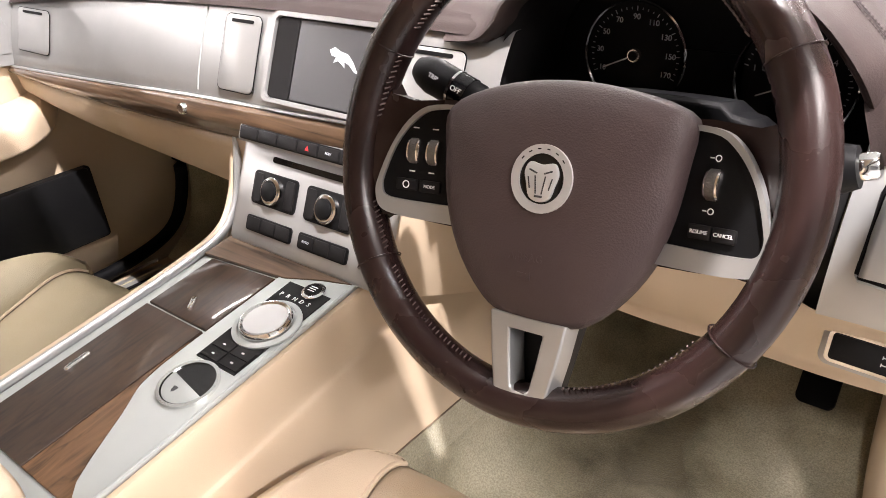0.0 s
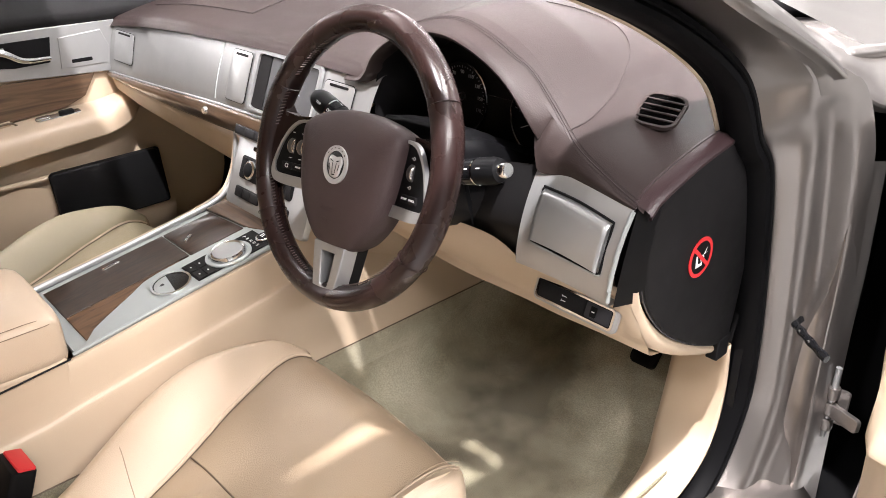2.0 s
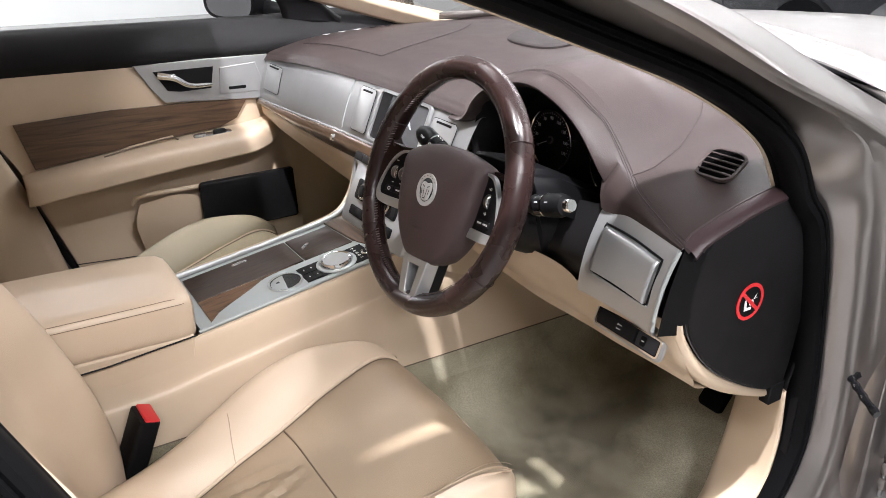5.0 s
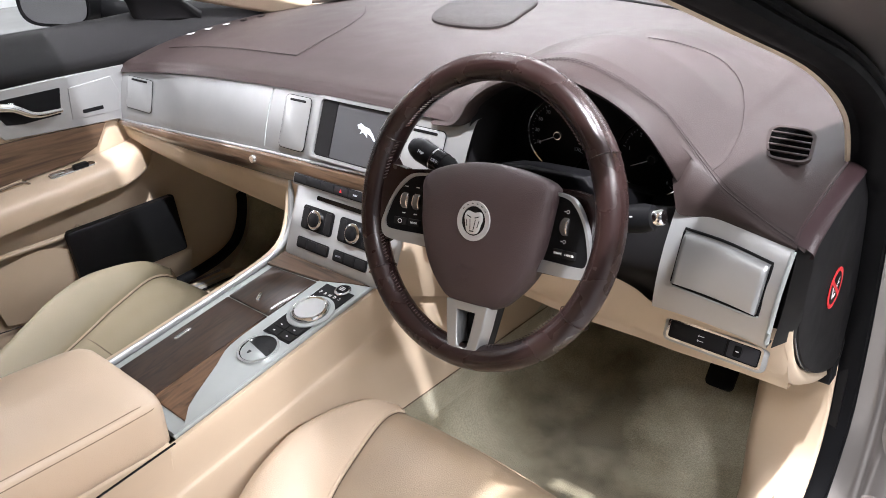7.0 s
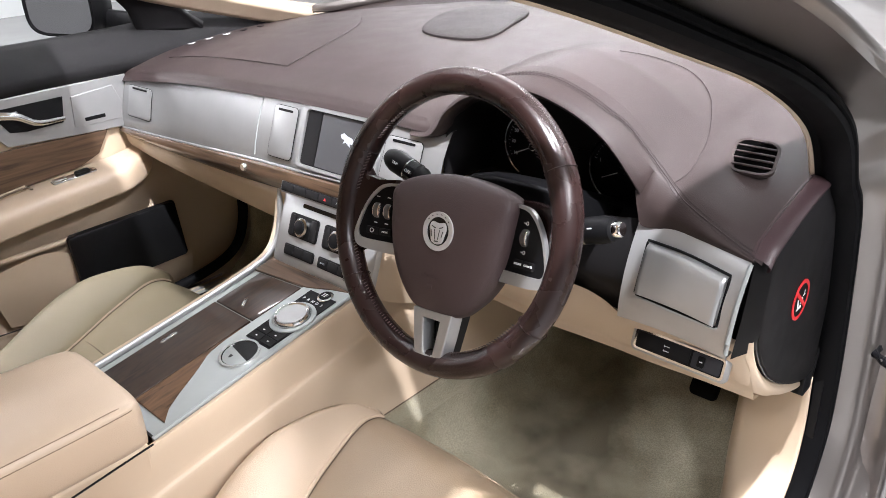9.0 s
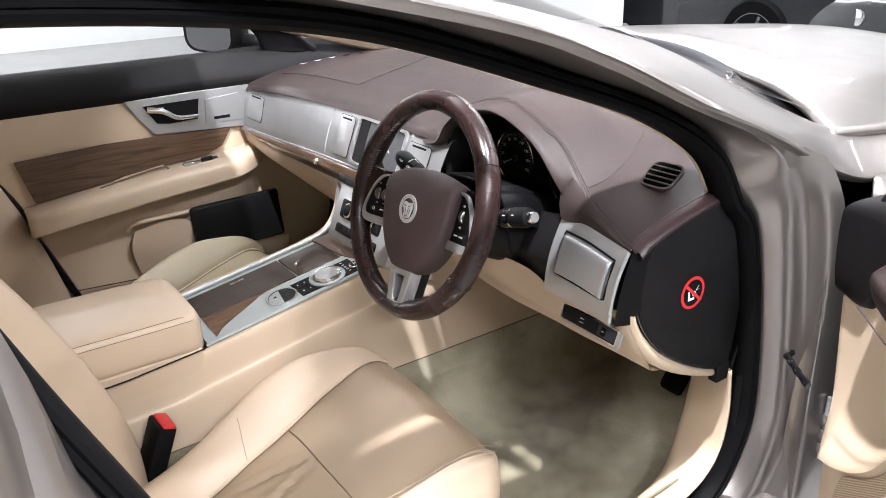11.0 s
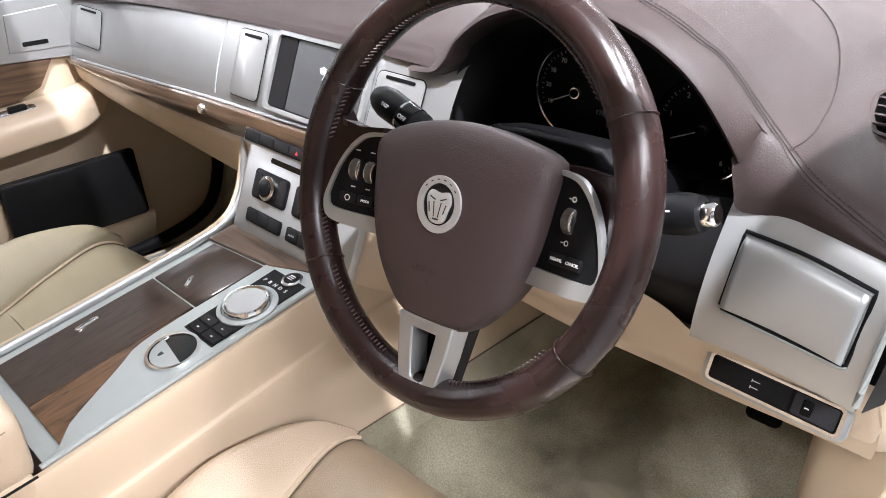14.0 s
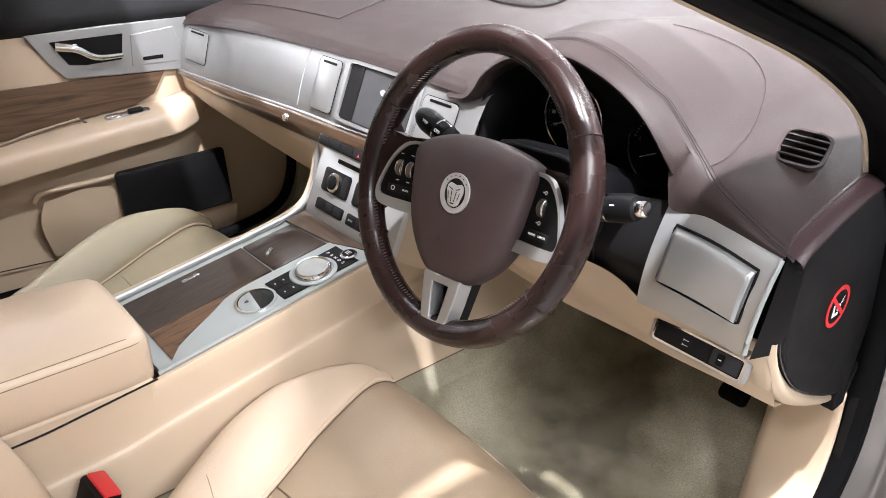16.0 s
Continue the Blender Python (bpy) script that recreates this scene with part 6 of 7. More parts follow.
# ---- passenger door, shut ----
def passenger_door():
    d = thing("passenger_door", (-0.75, -0.1, 0.35), "closed passenger door trimmed in beige leather, walnut and silver", "car door")
    X = -0.735
    m = lambda lift=0.0: frm((X + lift, 0, 0), (0, 1, 0), (1, 0, 0))
    part("outer_skin", box((-0.90, -0.5, 0.3), (-0.80, 0.66, 0.95)), PAINT, d, bevel=0.02)
    part("upper_cap", sheet([[(-0.815, y, 1.0 + 0.012 * (y > 0.1)) for y in (-0.56, -0.2, 0.1, 0.4, 0.66)], [(-0.775, y, 1.008) for y in (-0.56, -0.2, 0.1, 0.4, 0.66)], [(-0.745, y, 0.985) for y in (-0.56, -0.2, 0.1, 0.4, 0.66)], [(-0.722, y, 0.935) for y in (-0.54, -0.2, 0.1, 0.4, 0.66)], [(X, y, 0.91) for y in (-0.52, -0.2, 0.1, 0.4, 0.66)]], 14, 24), BLACK_SOFT, d, "matt black upper door trim")
    part("upper_panel", sheet([[(X, y, 0.913) for y in (-0.50, -0.2, 0.05, 0.22)], [(X + 0.006, y, 0.86) for y in (-0.49, -0.2, 0.05, 0.22)], [(X, y, 0.805) for y in (-0.48, -0.2, 0.05, 0.22)]], 8, 16), BEIGE, d, "beige leather door panel")
    part("lower_panel", sheet([[(X, y, 0.81) for y in (-0.48, -0.2, 0.05, 0.25, 0.45)], [(X - 0.004, y, 0.70) for y in (-0.42, -0.2, 0.05, 0.25, 0.5)], [(X, y, 0.60) for y in (-0.39, -0.2, 0.05, 0.25, 0.5)], [(X - 0.006, y, 0.5) for y in (-0.355, -0.2, 0.05, 0.25, 0.5)], [(X, y, 0.36) for y in (-0.31, -0.2, 0.05, 0.25, 0.5)]], 16, 24), BEIGE_PLASTIC, d)
    part("walnut_panel", slab([(-0.412, 0.806), (-0.20, 0.815), (0.0, 0.812), (0.135, 0.806), (0.105, 0.760), (0.06, 0.742), (-0.10, 0.728), (-0.25, 0.712), (-0.385, 0.696)], m(0.004), 0.006, 0.002), WOOD_DOOR, d, "walnut veneer door panel", smooth=False)
    # silver handle panel
    out = [(-0.135, 0.914), (0.03, 0.918), (0.200, 0.917), (0.192, 0.86), (0.172, 0.806), (0.05, 0.812), (-0.072, 0.820), (-0.10, 0.855)]
    part("handle_panel", slab(out, m(0.006), 0.006, 0.002), SILVER, d, "satin silver door handle panel", smooth=False)
    bay = part("handle_bay", slab([(-0.092, 0.897), (0.056, 0.898), (0.046, 0.845), (-0.03, 0.843), (-0.062, 0.848)], m(0.012), 0.0015), BLACK, d, "black handle recess", smooth=False)
    part("door_handle", tube(crv([(X + 0.016, -0.082, 0.888), (X + 0.026, -0.045, 0.880), (X + 0.032, -0.01, 0.860), (X + 0.030, 0.044, 0.857)], 16), [0.009 - 0.0003 * i for i in range(16)], 10, wide=0.7), CHROME, bay, "chrome door pull")
    part("lock_lever", slab(rrect(0.02, 0.012, 0.003), frm((X + 0.018, -0.050, 0.884), (0, 1, 0), (1, 0, 0)), 0.004, 0.001), CHROME, bay)
    sp = part("tweeter_panel", slab([(0.072, 0.893), (0.165, 0.900), (0.178, 0.862), (0.170, 0.826), (0.066, 0.828)], m(0.012), 0.002, 0.001), SILVER, d, "square silver tweeter cover", smooth=False)
    part("slot", slab(rrect(0.045, 0.008, 0.002), frm((X + 0.014, 0.113, 0.840), (0, -1, 0), (1, 0, 0)), 0.0006), BLACK, sp, smooth=False)
    # armrest with its pull cup and switches
    arm = [[(X, y, zt + 0.002), (X + 0.05 * q, y, zt), (X + 0.075 * q, y, zt - 0.014), (X + 0.078 * q, y, zt - 0.048), (X + 0.068 * q, y, zt - 0.062), (X, y, zt - 0.070)] for y, zt, q in ((-0.415, 0.680, 0.55), (-0.40, 0.686, 0.85), (-0.30, 0.700, 1.0), (-0.1, 0.722, 1.05), (0.05, 0.735, 1.05), (0.13, 0.742, 1.0), (0.19, 0.755, 0.6), (0.225, 0.78, 0.15))]
    part("armrest", sheet(arm, 40, 20), BEIGE, d, "padded beige door armrest")
    part("pull_cup", slab([(-0.24, 0.707), (-0.17, 0.725), (-0.065, 0.738), (-0.065, 0.728), (-0.075, 0.716), (-0.16, 0.705)], m(0.016), 0.004), BEIGE_PLASTIC, d, smooth=False)
    # dark tube drawn for the shadow along the pull cup's edge
    part("cup_shadow_gap", tube(crv([(X + 0.030, -0.235, 0.710), (X + 0.025, -0.16, 0.722), (X + 0.025, -0.075, 0.734), (X + 0.030, -0.055, 0.728)], 14), 0.0022, 6), SEAM, d)
    sw = part("window_switch", slab(rrect(0.098, 0.020, 0.006), frm((X + 0.042, 0.028, 0.7335), (0, 1, 0.06), (0.2, -0.05, 1)), 0.003, 0.001), CHROME, d, "chrome window switch plate")
    part("rocker", slab(rrect(0.032, 0.015, 0.004), frm((X + 0.042, 0.046, 0.7375), (0, 1, 0.06), (0.2, -0.05, 1)), 0.006, 0.002), BLACK, sw)
    part("rocker", slab(rrect(0.030, 0.012, 0.003), frm((X + 0.042, -0.004, 0.7345), (0, 1, 0.06), (0.2, -0.05, 1)), 0.004, 0.0015), CHROME, sw)
    # raised slab; its darker tan stands in for the scoop's shade
    part("grab_recess", slab([(-0.172, 0.678), (-0.078, 0.696), (-0.066, 0.686), (-0.078, 0.677), (-0.15, 0.669)], m(0.0765), 0.002), TAN, d, smooth=False)
    part("pocket_lip", tube(crv([(X + 0.01, -0.185, 0.572), (X + 0.02, -0.172, 0.592), (X + 0.035, -0.14, 0.600), (X + 0.04, -0.05, 0.602), (X + 0.035, 0.0, 0.602), (X + 0.01, 0.02, 0.600)], 24), 0.006, 8), BEIGE_PLASTIC, d)
    part("pocket_face", sheet([[(X + 0.02, -0.17, 0.572), (X + 0.05, -0.05, 0.588), (X + 0.052, 0.1, 0.49), (X + 0.03, 0.26, 0.47)], [(X + 0.02, -0.185, 0.52), (X + 0.045, -0.05, 0.50), (X + 0.048, 0.1, 0.46), (X + 0.03, 0.26, 0.45)], [(X + 0.008, -0.17, 0.44), (X + 0.02, -0.05, 0.42), (X + 0.02, 0.1, 0.40), (X + 0.01, 0.26, 0.40)]], 10, 16), BEIGE_PLASTIC, d)
    part("sill_seam", tube([(X + 0.006, -0.34, 0.44), (X + 0.008, -0.1, 0.425), (X + 0.008, 0.2, 0.42)], 0.0015, 5), DARK_THREAD, d)
    g = part("window_glass", loft([[(-0.80, y, 0.99), (-0.70, y, 1.24)] for y in (-0.55, 0.3)]), GLASS, d, "clear side window")
    g.visible_shadow = False
    part("mirror_sail", sheet([[(-0.77, 0.27, 0.99), (-0.76, 0.25, 1.045), (-0.74, 0.20, 1.10)], [(-0.755, 0.36, 0.985), (-0.745, 0.34, 1.03), (-0.73, 0.29, 1.08)], [(-0.76, 0.44, 0.98), (-0.745, 0.42, 0.99), (-0.735, 0.37, 1.03)]], 10, 10), BLACK_SOFT, d, "black mirror corner trim", thick=0.02)
    mi = thing("door_mirror", (-0.96, 0.25, 0.95), "passenger door mirror with a black rim", "door mirror")
    mm = frm((-0.955, 0.186, 1.045), (0.91, 0.41, 0), (0.41, -0.91, 0.03))
    oval = lambda k: [(0.092 * k * math.copysign(abs(math.cos(t)) ** 0.55, math.cos(t)), 0.062 * k * math.copysign(abs(math.sin(t)) ** 0.55, math.sin(t))) for t in [2 * math.pi * j / 32 for j in range(32)]]
    part("housing", loft([[mm @ Vector((x, y, z)) for x, y in oval(k)] for z, k in ((-0.004, 1.0), (0.004, 1.03), (0.004, 1.08), (-0.03, 1.1), (-0.08, 0.9), (-0.11, 0.4))], wrap=True, caps=True), BLACK, mi)
    part("mirror_pane", slab(oval(0.98), mm, 0.002), MIRROR, mi, "mirror glass", smooth=False)
    part("mirror_arm", tube([(-0.78, 0.36, 0.995), (-0.82, 0.31, 1.0), (-0.90, 0.27, 1.01)], 0.024, 12), BLACK, mi)
    return d


WOOD_DOOR = wood("walnut_door_veneer", (0.035, 0.02, 0.013), (0.13, 0.08, 0.05), 0.5, 0.4, "y")
passenger_door()


def wallet():
    b = thing("document_wallet", (-0.69, 0.12, 0.45), "black folded document wallet standing in the door pocket", "wallet")
    m = frm((-0.680, 0.100, 0.549), (0, -1, -0.02), (1, 0.0, 0.10))
    part("cover", slab(rrect(0.250, 0.132, 0.008), m, 0.014, 0.003), BLACK, b, "black leathercloth cover")
    part("back_cover", slab(rrect(0.256, 0.138, 0.008), shift(m, -0.008, 0.004, -0.012), 0.010, 0.002), BLACK, b)


wallet()


# ---- footwells ----
def footwell():
    k = tagged(part("kick_panel", sheet([[(0.700, 0.452, 0.598), (0.672, 0.462, 0.598), (0.628, 0.486, 0.598), (0.588, 0.512, 0.598), (0.572, 0.58, 0.598), (0.57, 0.76, 0.598)],
                                         [(0.700, 0.462, 0.50), (0.672, 0.466, 0.50), (0.624, 0.480, 0.50), (0.590, 0.500, 0.50), (0.576, 0.56, 0.50), (0.572, 0.76, 0.50)],
                                         [(0.700, 0.440, 0.415), (0.668, 0.444, 0.41), (0.622, 0.452, 0.405), (0.595, 0.468, 0.40), (0.583, 0.52, 0.39), (0.576, 0.74, 0.39)],
                                         [(0.702, 0.360, 0.372), (0.670, 0.362, 0.370), (0.636, 0.372, 0.362), (0.612, 0.398, 0.335), (0.600, 0.46, 0.315), (0.59, 0.66, 0.33)],
                                         [(0.705, 0.20, 0.364), (0.676, 0.20, 0.364), (0.650, 0.202, 0.355), (0.634, 0.21, 0.325), (0.626, 0.24, 0.303), (0.61, 0.40, 0.292)],
                                         [(0.705, -0.05, 0.362), (0.676, -0.05, 0.362), (0.652, -0.05, 0.354), (0.640, -0.05, 0.325), (0.634, -0.05, 0.302), (0.62, 0.0, 0.29)],
                                         [(0.705, -0.5, 0.36), (0.676, -0.5, 0.36), (0.652, -0.5, 0.354), (0.640, -0.5, 0.325), (0.634, -0.5, 0.302), (0.62, -0.5, 0.29)]], 48, 24), BEIGE_PLASTIC, thick=0.004), "beige kick panel and sill trim by the driver's doorway", "trim", kind="structure")
    part("kick_top", sheet([[(0.700, 0.452, 0.600), (0.64, 0.47, 0.600), (0.58, 0.52, 0.600)], [(0.700, 0.466, 0.66), (0.64, 0.50, 0.66), (0.58, 0.55, 0.66)], [(0.700, 0.47, 0.76), (0.64, 0.52, 0.76), (0.58, 0.57, 0.76)]], 8, 10), BLACK_SOFT, k, "dark panel above the kick panel", thick=0.003)
    part("kick_seam", tube([(0.700, 0.4505, 0.600), (0.672, 0.4605, 0.600), (0.628, 0.4845, 0.600), (0.590, 0.509, 0.600)], 0.0015, 6), MID_SEAM, k)
    sp = thing("scuff_plate", (0.72, 0.2, 0.36), "satin metal sill scuff plate with dark bars", "scuff plate")
    m = frm((0.706, 0.13, 0.3715), (0, 1, 0), (-0.1, 0, 1))
    part("plate", slab(rrect(0.26, 0.026, 0.004), m, 0.003, 0.001), GREY_SCREEN, sp)
    for i in range(3):
        part("bar", slab(rrect(0.20, 0.0018, 0.0006), shift(m, 0, -0.006 + i * 0.006, 0.003), 0.0006), SILVER, sp, smooth=False)
    tagged(part("passenger_sill", sheet([[(-0.705, -0.35, 0.37), (-0.705, 0.1, 0.37), (-0.705, 0.36, 0.37)], [(-0.675, -0.35, 0.372), (-0.675, 0.1, 0.372), (-0.67, 0.36, 0.372)], [(-0.65, -0.35, 0.362), (-0.65, 0.1, 0.362), (-0.635, 0.38, 0.362)], [(-0.638, -0.35, 0.30), (-0.638, 0.1, 0.30), (-0.60, 0.44, 0.30)]], 10, 14), BEIGE_PLASTIC), "beige sill trim in the passenger footwell", "trim", kind="structure")
    ps_ = thing("scuff_plate", (-0.665, 0.12, 0.37), "satin metal scuff plate on the passenger sill", "scuff plate")
    m = frm((-0.664, 0.12, 0.3735), (0, 1, 0), (0.12, 0, 1))
    part("plate", slab(rrect(0.40, 0.030, 0.004), m, 0.003, 0.001), SILVER, ps_)
    part("dark_edge", slab(rrect(0.42, 0.006, 0.002), shift(m, 0, -0.018, 0.001), 0.003), BLACK, ps_)
    for nm, x, y, z, wd, h, lab in (("accelerator_pedal", 0.50, 0.60, 0.46, 0.05, 0.13, "black rubber accelerator pedal"), ("brake_pedal", 0.385, 0.56, 0.50, 0.085, 0.06, "wide black rubber brake pedal")):
        p = thing(nm, (x, y, z), lab, "pedal")
        m = frm((x, y, z), (1, 0, 0), (0, -0.8, 0.6))
        part("pad", slab(rrect(wd, h, 0.01), m, 0.012, 0.003), RUBBER, p)
        part("arm", tube([(x, y + 0.01, z), (x, y + 0.06, z + 0.12), (x, y + 0.08, z + 0.24)], 0.009, 8), BLACK, p)


footwell()


# ---- driver's door, wide open ----
DN = Vector((-0.42, -0.907, 0)).normalized()
DU = Vector((0.907, -0.42, 0)).normalized()
D0 = Vector((0.935, 0.352, 0))


def dp(u, z, lift=0.0):
    return D0 + DU * u + DN * lift + Vector((0, 0, z))


STEP = crv([(-0.03, 0.628, 0), (-0.012, 0.620, 0), (0.02, 0.620, 0), (0.06, 0.634, 0), (0.098, 0.663, 0), (0.125, 0.705, 0), (0.145, 0.757, 0), (0.16, 0.815, 0)], 60)
CAP_LOW = ((-0.044, 0.862), (0.012, 0.862), (0.05, 0.905), (0.2, 0.90), (0.6, 0.89), (1.0, 0.885))


def driver_door():
    d = thing("driver_door", (1.0, 0.4, 0.3), "driver's door standing open, beige inside with a brown leather ledge", "car door")
    part("door_shell", loft([[dp(u, z, l) for u, z, l in ((-0.01, 0.30, -0.02), (-0.040, 0.86, -0.02), (-0.03, 0.97, -0.03), (1.02, 0.99, -0.03), (1.03, 0.30, -0.02))], [dp(u, z, l) for u, z, l in ((0.0, 0.30, -0.14), (-0.02, 0.86, -0.13), (-0.01, 0.96, -0.10), (1.02, 0.97, -0.12), (1.03, 0.30, -0.16))]], wrap=True, caps=True), PAINT, d)
    def lining(u, z):
        """How far the door's lining stands out: a hollow over a rounded shelf, the grille's plane below."""
        step = float(np.interp(u, [q.x for q in STEP], [q.y for q in STEP]))
        d_ = z - step
        if d_ < -0.006:
            return 0.012
        if d_ < 0.008:
            return 0.012 + 0.022 * (0.5 - 0.5 * math.cos((d_ + 0.006) / 0.014 * math.pi))
        return 0.036 * math.exp(-(d_ / 0.05) ** 2) - 0.002
    rows = []
    drops = (-0.32, -0.22, -0.12, -0.05, -0.012, -0.006, -0.003, 0.0, 0.003, 0.006, 0.009, 0.013, 0.02, 0.03, 0.042, 0.056, 0.072, 0.09, 0.12, 0.16, 0.21, 0.29)
    for dd in drops:
        row = []
        for k in range(36):
            f = k / 35
            nominal = -0.015 + 0.167 * f
            step = float(np.interp(nominal, [q.x for q in STEP], [q.y for q in STEP]))
            z = min(max(step + dd, 0.33), 0.9)
            e = float(np.interp(z, (0.33, 0.45, 0.62, 0.85, 0.9), (-0.004, -0.008, -0.018, -0.045, -0.048)))
            if k == 0:
                row += [dp(e, z, -0.03), dp(e + 0.001, z, -0.004)]
            far = float(np.interp(z, (0.33, 0.73, 0.80, 0.86, 0.9), (0.152, 0.154, 0.178, 0.168, 0.165)))
            row.append(dp(e + 0.006 + (far - e - 0.006) * f, z, lining(nominal, step + dd) * min(1.0, 0.35 + k / 8)))
        rows.append(row)
    part("inner_panel", loft(rows), BEIGE_PLASTIC, d, "beige door lining")
    part("rear_panel", loft([[dp(u, z, -0.006) for u in (0.08, 0.6, 1.0)] for z in (0.33, 0.6, 0.9)]), BEIGE_PLASTIC, d)
    part("upper_cap", sheet([[dp(u, z, -0.03) for u, z in zip((-0.03, 0.03, 0.1, 0.25, 0.6, 1.0), (0.985, 1.0, 1.015, 1.04, 1.05, 1.05))], [dp(u, z, 0.012) for u, z in zip((-0.04, 0.02, 0.1, 0.25, 0.6, 1.0), (0.972, 0.985, 1.0, 1.02, 1.03, 1.03))], [dp(u, 0.945, 0.016) for u in (-0.048, 0.01, 0.1, 0.25, 0.6, 1.0)], [dp(u, z, 0.012) for u, z in CAP_LOW], [dp(u + 0.002, z - 0.015, -0.005) for u, z in CAP_LOW]], 14, 40), BLACK_SOFT, d, "matt black upper door trim")
    section = lambda u, z0, q: crv([dp(u, z0 + dz * q, l * q) for dz, l in ((0.030, 0.008), (0.029, 0.016), (0.016, 0.042), (0.011, 0.049), (0.004, 0.051), (-0.004, 0.050), (-0.022, 0.043), (-0.028, 0.039), (-0.030, 0.032), (-0.030, 0.010))], 40, True)
    part("leather_ledge", loft([section(*r) for r in ((0.046, 0.912, 0.45), (0.048, 0.912, 0.7), (0.055, 0.911, 0.9), (0.068, 0.909, 1.0), (0.09, 0.904, 1.08), (0.12, 0.896, 1.15), (0.18, 0.886, 1.2), (0.4, 0.87, 1.2), (1.0, 0.86, 1.2))], wrap=True, caps=True), BROWN, d, "brown leather door ledge")
    part("ledge_seam", tube([dp(u, z, l) for u, z, l in ((0.06, 0.885, 0.062), (0.12, 0.868, 0.068), (0.3, 0.85, 0.07), (0.6, 0.84, 0.07))], 0.001, 5), DARK_THREAD, d)
    part("mirror_sail", slab([(0.0, -0.03), (0.30, 0.0), (0.26, 0.08), (0.13, 0.11), (0.05, 0.055)], frm(dp(-0.03, 0.985, -0.03), DU, DN), 0.03, 0.01), BLACK_SOFT, d, "black mirror corner trim")
    part("sail_speaker", lathe([(0, 0.020), (0.040, 0.018), (0.055, 0.010), (0.06, 0.0), (0, 0)], frm(dp(0.14, 0.985, 0.012), DU, DN), 28), BLACK, d, "round black corner speaker")
    part("silver_grip", slab(crv_flat([(0.150, 0.86), (0.172, 0.80), (0.150, 0.735), (0.22, 0.70), (0.40, 0.70), (0.40, 0.85)], 30), frm(D0, DU, DN), 0.026, 0.004), SILVER, d, "satin silver door panel")
    # speaker grille with fine ribs
    outline = [(0.033, 0.560), (0.034, 0.588), (0.044, 0.616), (0.070, 0.632), (0.100, 0.660), (0.130, 0.706), (0.158, 0.750), (0.20, 0.738), (0.26, 0.70), (0.30, 0.63), (0.26, 0.56), (0.16, 0.53), (0.08, 0.535), (0.045, 0.543)]
    o = crv_flat(outline, 60)
    gm = frm(D0, DU, DN)
    gr = part("speaker_grille", slab(o, shift(gm, 0, 0, 0.010), 0.006, 0.002), TAN, d, "ribbed beige speaker grille", smooth=False)
    ribs = []
    for i in range(105):
        c = 0.30 + i * 0.0037
        h = [(a[1] - 0.65 * a[0] - c) for a in o]
        xs = [o[k][0] + (o[(k + 1) % len(o)][0] - o[k][0]) * h[k] / (h[k] - h[(k + 1) % len(o)]) for k in range(len(o)) if h[k] * h[(k + 1) % len(o)] < 0]
        if len(xs) > 1 and max(xs) - min(xs) > 0.010:
            a, b = min(xs) + 0.002, max(xs) - 0.002
            ribs.append(tube([dp(x, c + 0.65 * x, 0.0161) for x in (a, (a + b) / 2, b)], 0.0010, 6))
    tagged(part("rib_set", merge(*ribs), BEIGE_PLASTIC, gr), kind="stuff")
    hg = thing("hinge_assembly", (0.80, 0.52, 0.50), "grey painted lower door hinge on the hinge pillar", "hinge")
    part("pillar_leaf", slab(rrect(0.046, 0.060, 0.006), frm((0.800, 0.524, 0.525), (1, 0.1, 0), (0.1, -1, 0)), 0.007, 0.002), PAINT, hg)
    part("door_leaf", slab(rrect(0.060, 0.022, 0.006), frm((0.826, 0.500, 0.528), (1, -0.45, 0.05), (-0.4, -1, 0.1)), 0.008, 0.002), PAINT, hg)
    part("pin", tube([(0.803, 0.506, 0.475), (0.803, 0.506, 0.60)], 0.0045, 10), SILVER, hg, "bright hinge pin")
    for hz in (0.500, 0.528, 0.556):
        part("knuckle", lathe([(0, -0.010), (0.009, -0.010), (0.010, -0.007), (0.010, 0.007), (0.009, 0.010), (0, 0.010)], frm((0.803, 0.506, hz), (1, 0, 0), (0, 0, 1)), 16), PAINT, hg)
    part("bolt", lathe([(0, 0.007), (0.005, 0.007), (0.007, 0.004), (0.007, 0), (0, 0)], frm((0.786, 0.518, 0.510), (1, 0, 0), (0.1, -1, 0)), 6), BLACK, hg, "black bolt head")
    hg.location += Vector((0.006, 0.075, -0.05))
    st = thing("door_check_strap", (0.77, 0.51, 0.64), "black metal door check strap", "door strap")
    part("nut", lathe([(0, 0.010), (0.006, 0.010), (0.009, 0.008), (0.010, 0.0), (0, 0)], frm((0.768, 0.528, 0.645), (1, 0, 0), (0.1, -1, 0.1)), 6), BLACK, st, "black hexagonal nut")
    part("pin", lathe([(0, 0.0025), (0.0025, 0.002), (0.0035, 0), (0, 0)], frm((0.767, 0.518, 0.646), (1, 0, 0), (0.1, -1, 0.1)), 14), CHROME, st, "bright pin end")
    way = crv([(0.770, 0.516, 0.643), (0.786, 0.507, 0.639), (0.806, 0.496, 0.634), (0.832, 0.482, 0.629)], 14)
    arm = part("arm", tube(way, [0.0075 - 0.002 * math.sin(i * 0.8) ** 2 for i in range(14)], 10, wide=0.8), BLACK_GLOSS, st, "dark steel link")
    for i in (4, 8):
        part("rivet", lathe([(0, 0.003), (0.002, 0.0022), (0.003, 0), (0, 0)], frm(way[i] + Vector((-0.001, -0.003, 0.0022)), (1, 0, 0), (-0.3, -0.7, 0.6)), 12), CHROME, arm, "bright rivet")
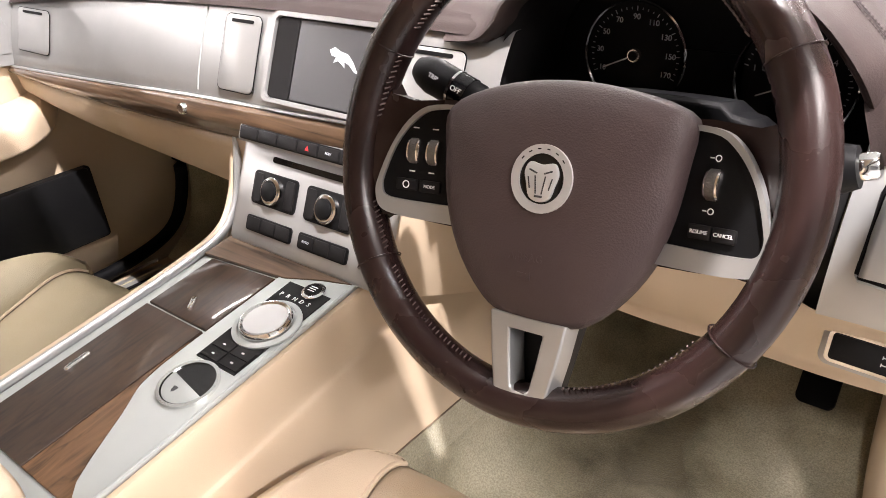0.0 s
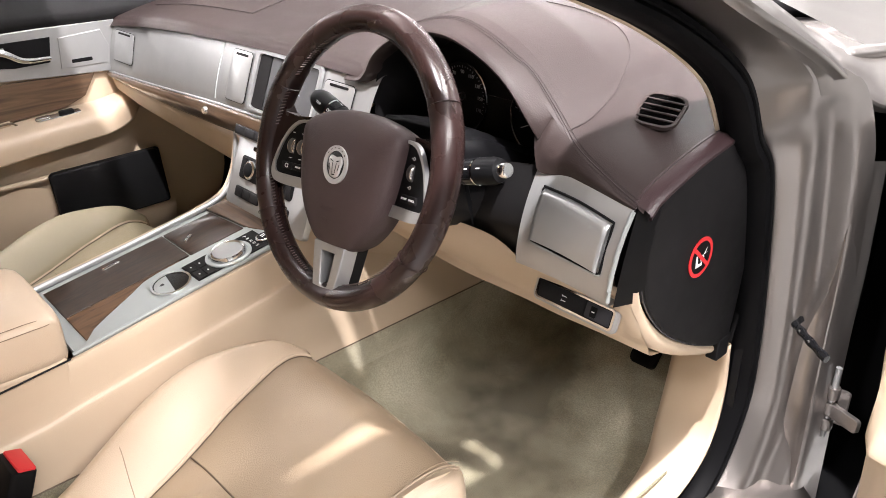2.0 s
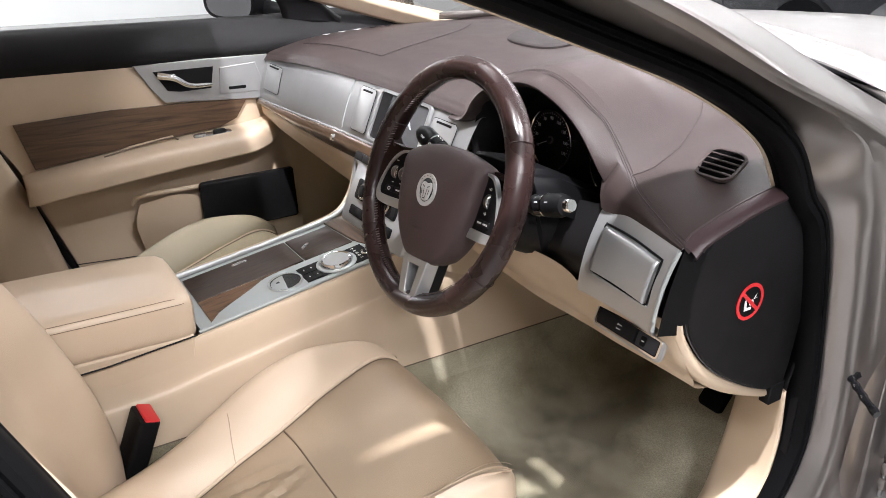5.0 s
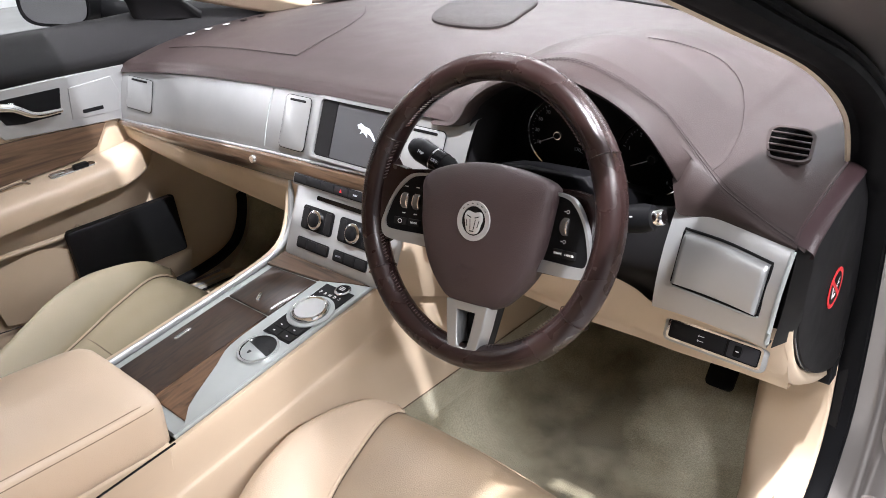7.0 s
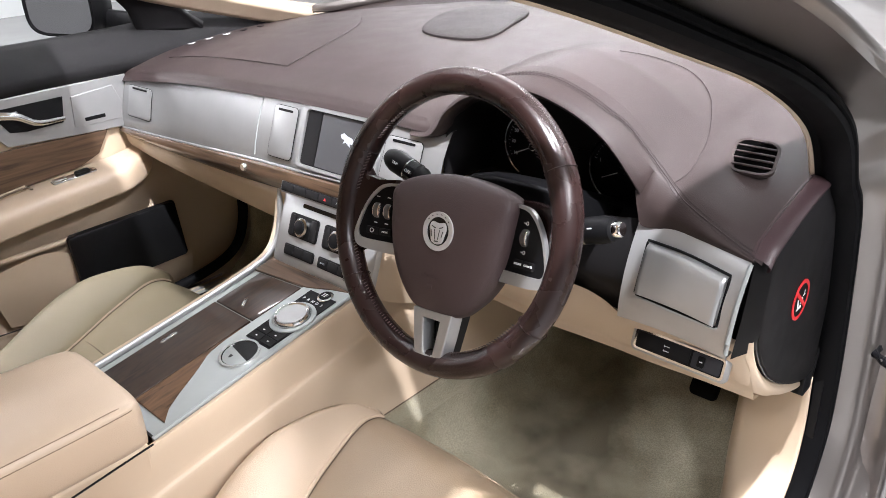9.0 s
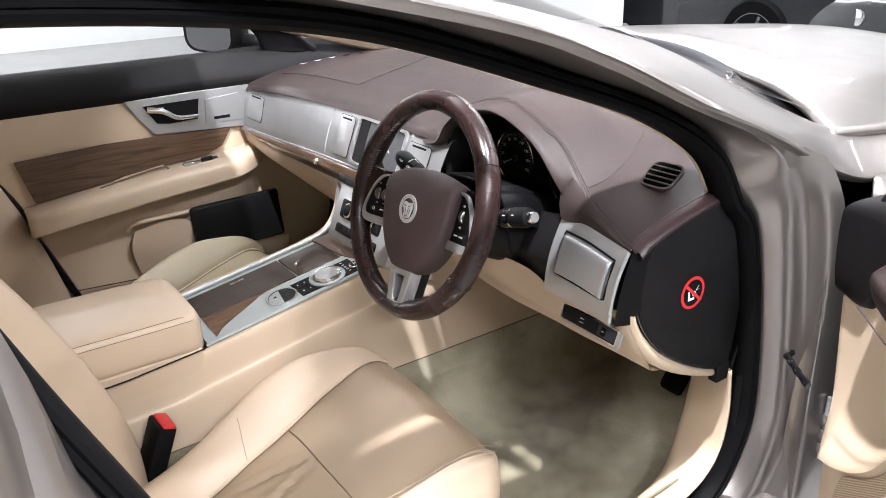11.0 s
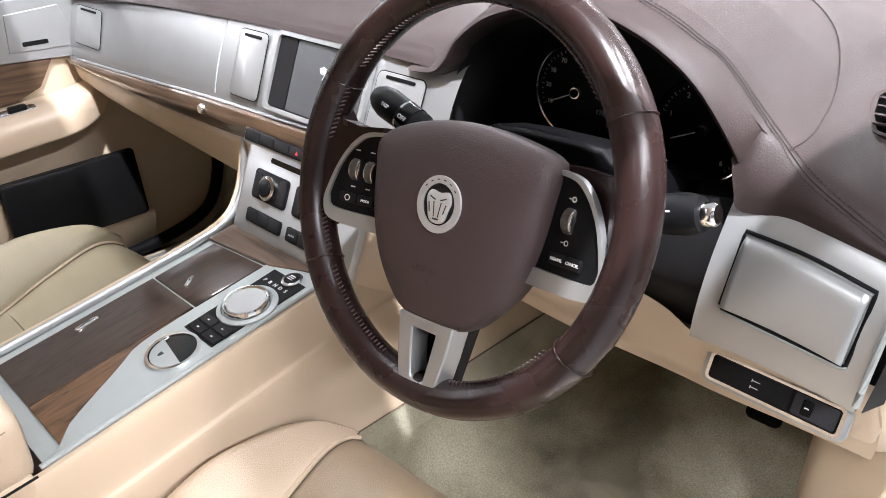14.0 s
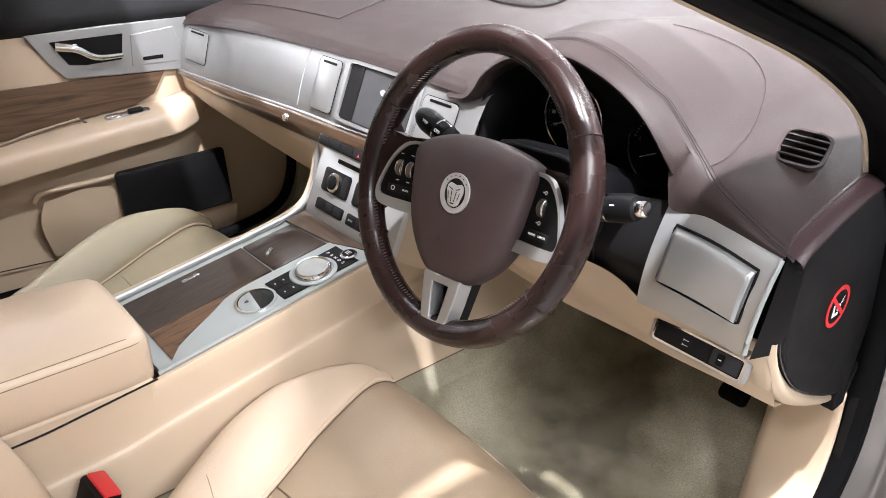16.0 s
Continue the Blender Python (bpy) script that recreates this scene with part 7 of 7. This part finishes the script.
    st.location += Vector((-0.012, -0.003, -0.010))


driver_door()


# ---- windscreen wiper and what stands beyond the car ----


def outside():
    wp = thing("windscreen_wiper", (0.43, 0.75, 1.03), "black windscreen wiper arm", "wiper")
    part("arm", tube(crv([(0.49, 0.69, 1.004), (0.428, 0.742, 1.014), (0.30, 0.845, 1.020), (0.12, 0.945, 1.023), (-0.12, 1.02, 1.022)], 30), [0.006 + 0.005 * min(1, i / 6) for i in range(30)], 10, wide=1.9), WIPER_GREY, wp, "dark grey plastic arm")
    part("pivot_cap", lathe([(0, 0.002), (0.009, 0.002), (0.011, -0.002), (0.012, -0.006), (0, -0.006)], frm((0.428, 0.742, 1.023), (1, 0, 0), (0, -0.3, 1)), 18), BLACK, wp)
    part("pivot_nut", lathe([(0, 0.009), (0.006, 0.009), (0.007, 0.002), (0, 0.002)], frm((0.428, 0.742, 1.023), (1, 0, 0), (0, -0.3, 1)), 12), CHROME, wp)
    c = thing("parked_car", (-4.2, 6.51, 0.0), "black parked car across the showroom", "car")
    cx, cy = -4.2, 6.51
    prof = [(-2.2, 0.35), (-2.25, 0.7), (-1.9, 0.95), (-1.3, 1.05), (-0.6, 1.5), (0.7, 1.52), (1.5, 1.1), (2.1, 1.0), (2.2, 0.6), (2.15, 0.35)]
    ps = crv([(x, 0, z) for x, z in prof], 60)
    part("body", loft([[Vector((cx + p.x * k, cy + y, 0.3 + (p.z - 0.3) * k2)) for p in ps] for y, k, k2 in ((-0.9, 0.93, 0.86), (-0.86, 0.985, 0.95), (-0.7, 1.0, 1.0), (0.7, 1.0, 1.0), (0.86, 0.985, 0.95), (0.9, 0.93, 0.86))], wrap=True, caps=True), DARK_PAINT, c)
    for wx in (-1.4, 1.4):
        for wy in (-0.86, 0.86):
            m = frm((cx + wx, cy + wy, 0.33), (1, 0, 0), (0, math.copysign(1, wy), 0))
            wh = part("wheel", lathe([(0.21, -0.1), (0.31, -0.1), (0.33, -0.06), (0.33, 0.06), (0.31, 0.09), (0.21, 0.09)], m, 40), RUBBER, c, "black tyre")
            part("rim_dish", lathe([(0, 0.02), (0.06, 0.03), (0.12, 0.04), (0.20, 0.085), (0.215, 0.092), (0.215, 0.05), (0, 0.0)], m, 40), SILVER, wh, "silver alloy rim")
            for i in range(5):
                part("spoke_bar", slab(rrect(0.17, 0.035, 0.01), m @ pose(0, 0, 0.06, 0, 0, i * 72) @ Matrix.Translation((0.12, 0, 0)), 0.03, 0.008), SILVER, wh)
    for wx in (-2.05, 2.05):
        part("lamp", slab(rrect(0.26, 0.10, 0.04), frm((cx + wx * 0.96, cy - 0.84, 0.74), (1, 0, 0), (math.copysign(0.3, wx), -1, 0)), 0.04, 0.01), CHROME, c, "clear headlamp")
    c2 = copy_thing(c, Matrix.Translation((0.75, 5.05, 0)))
    tagged(c2, "dark parked car nose beyond the bonnet", "car")
    tagged(part("column", box((-5.6, 5.0, 0.0), (-4.05, 5.3, 4.2)), WALL_WHITE, smooth=False), "white showroom column", "column", kind="structure")


outside()
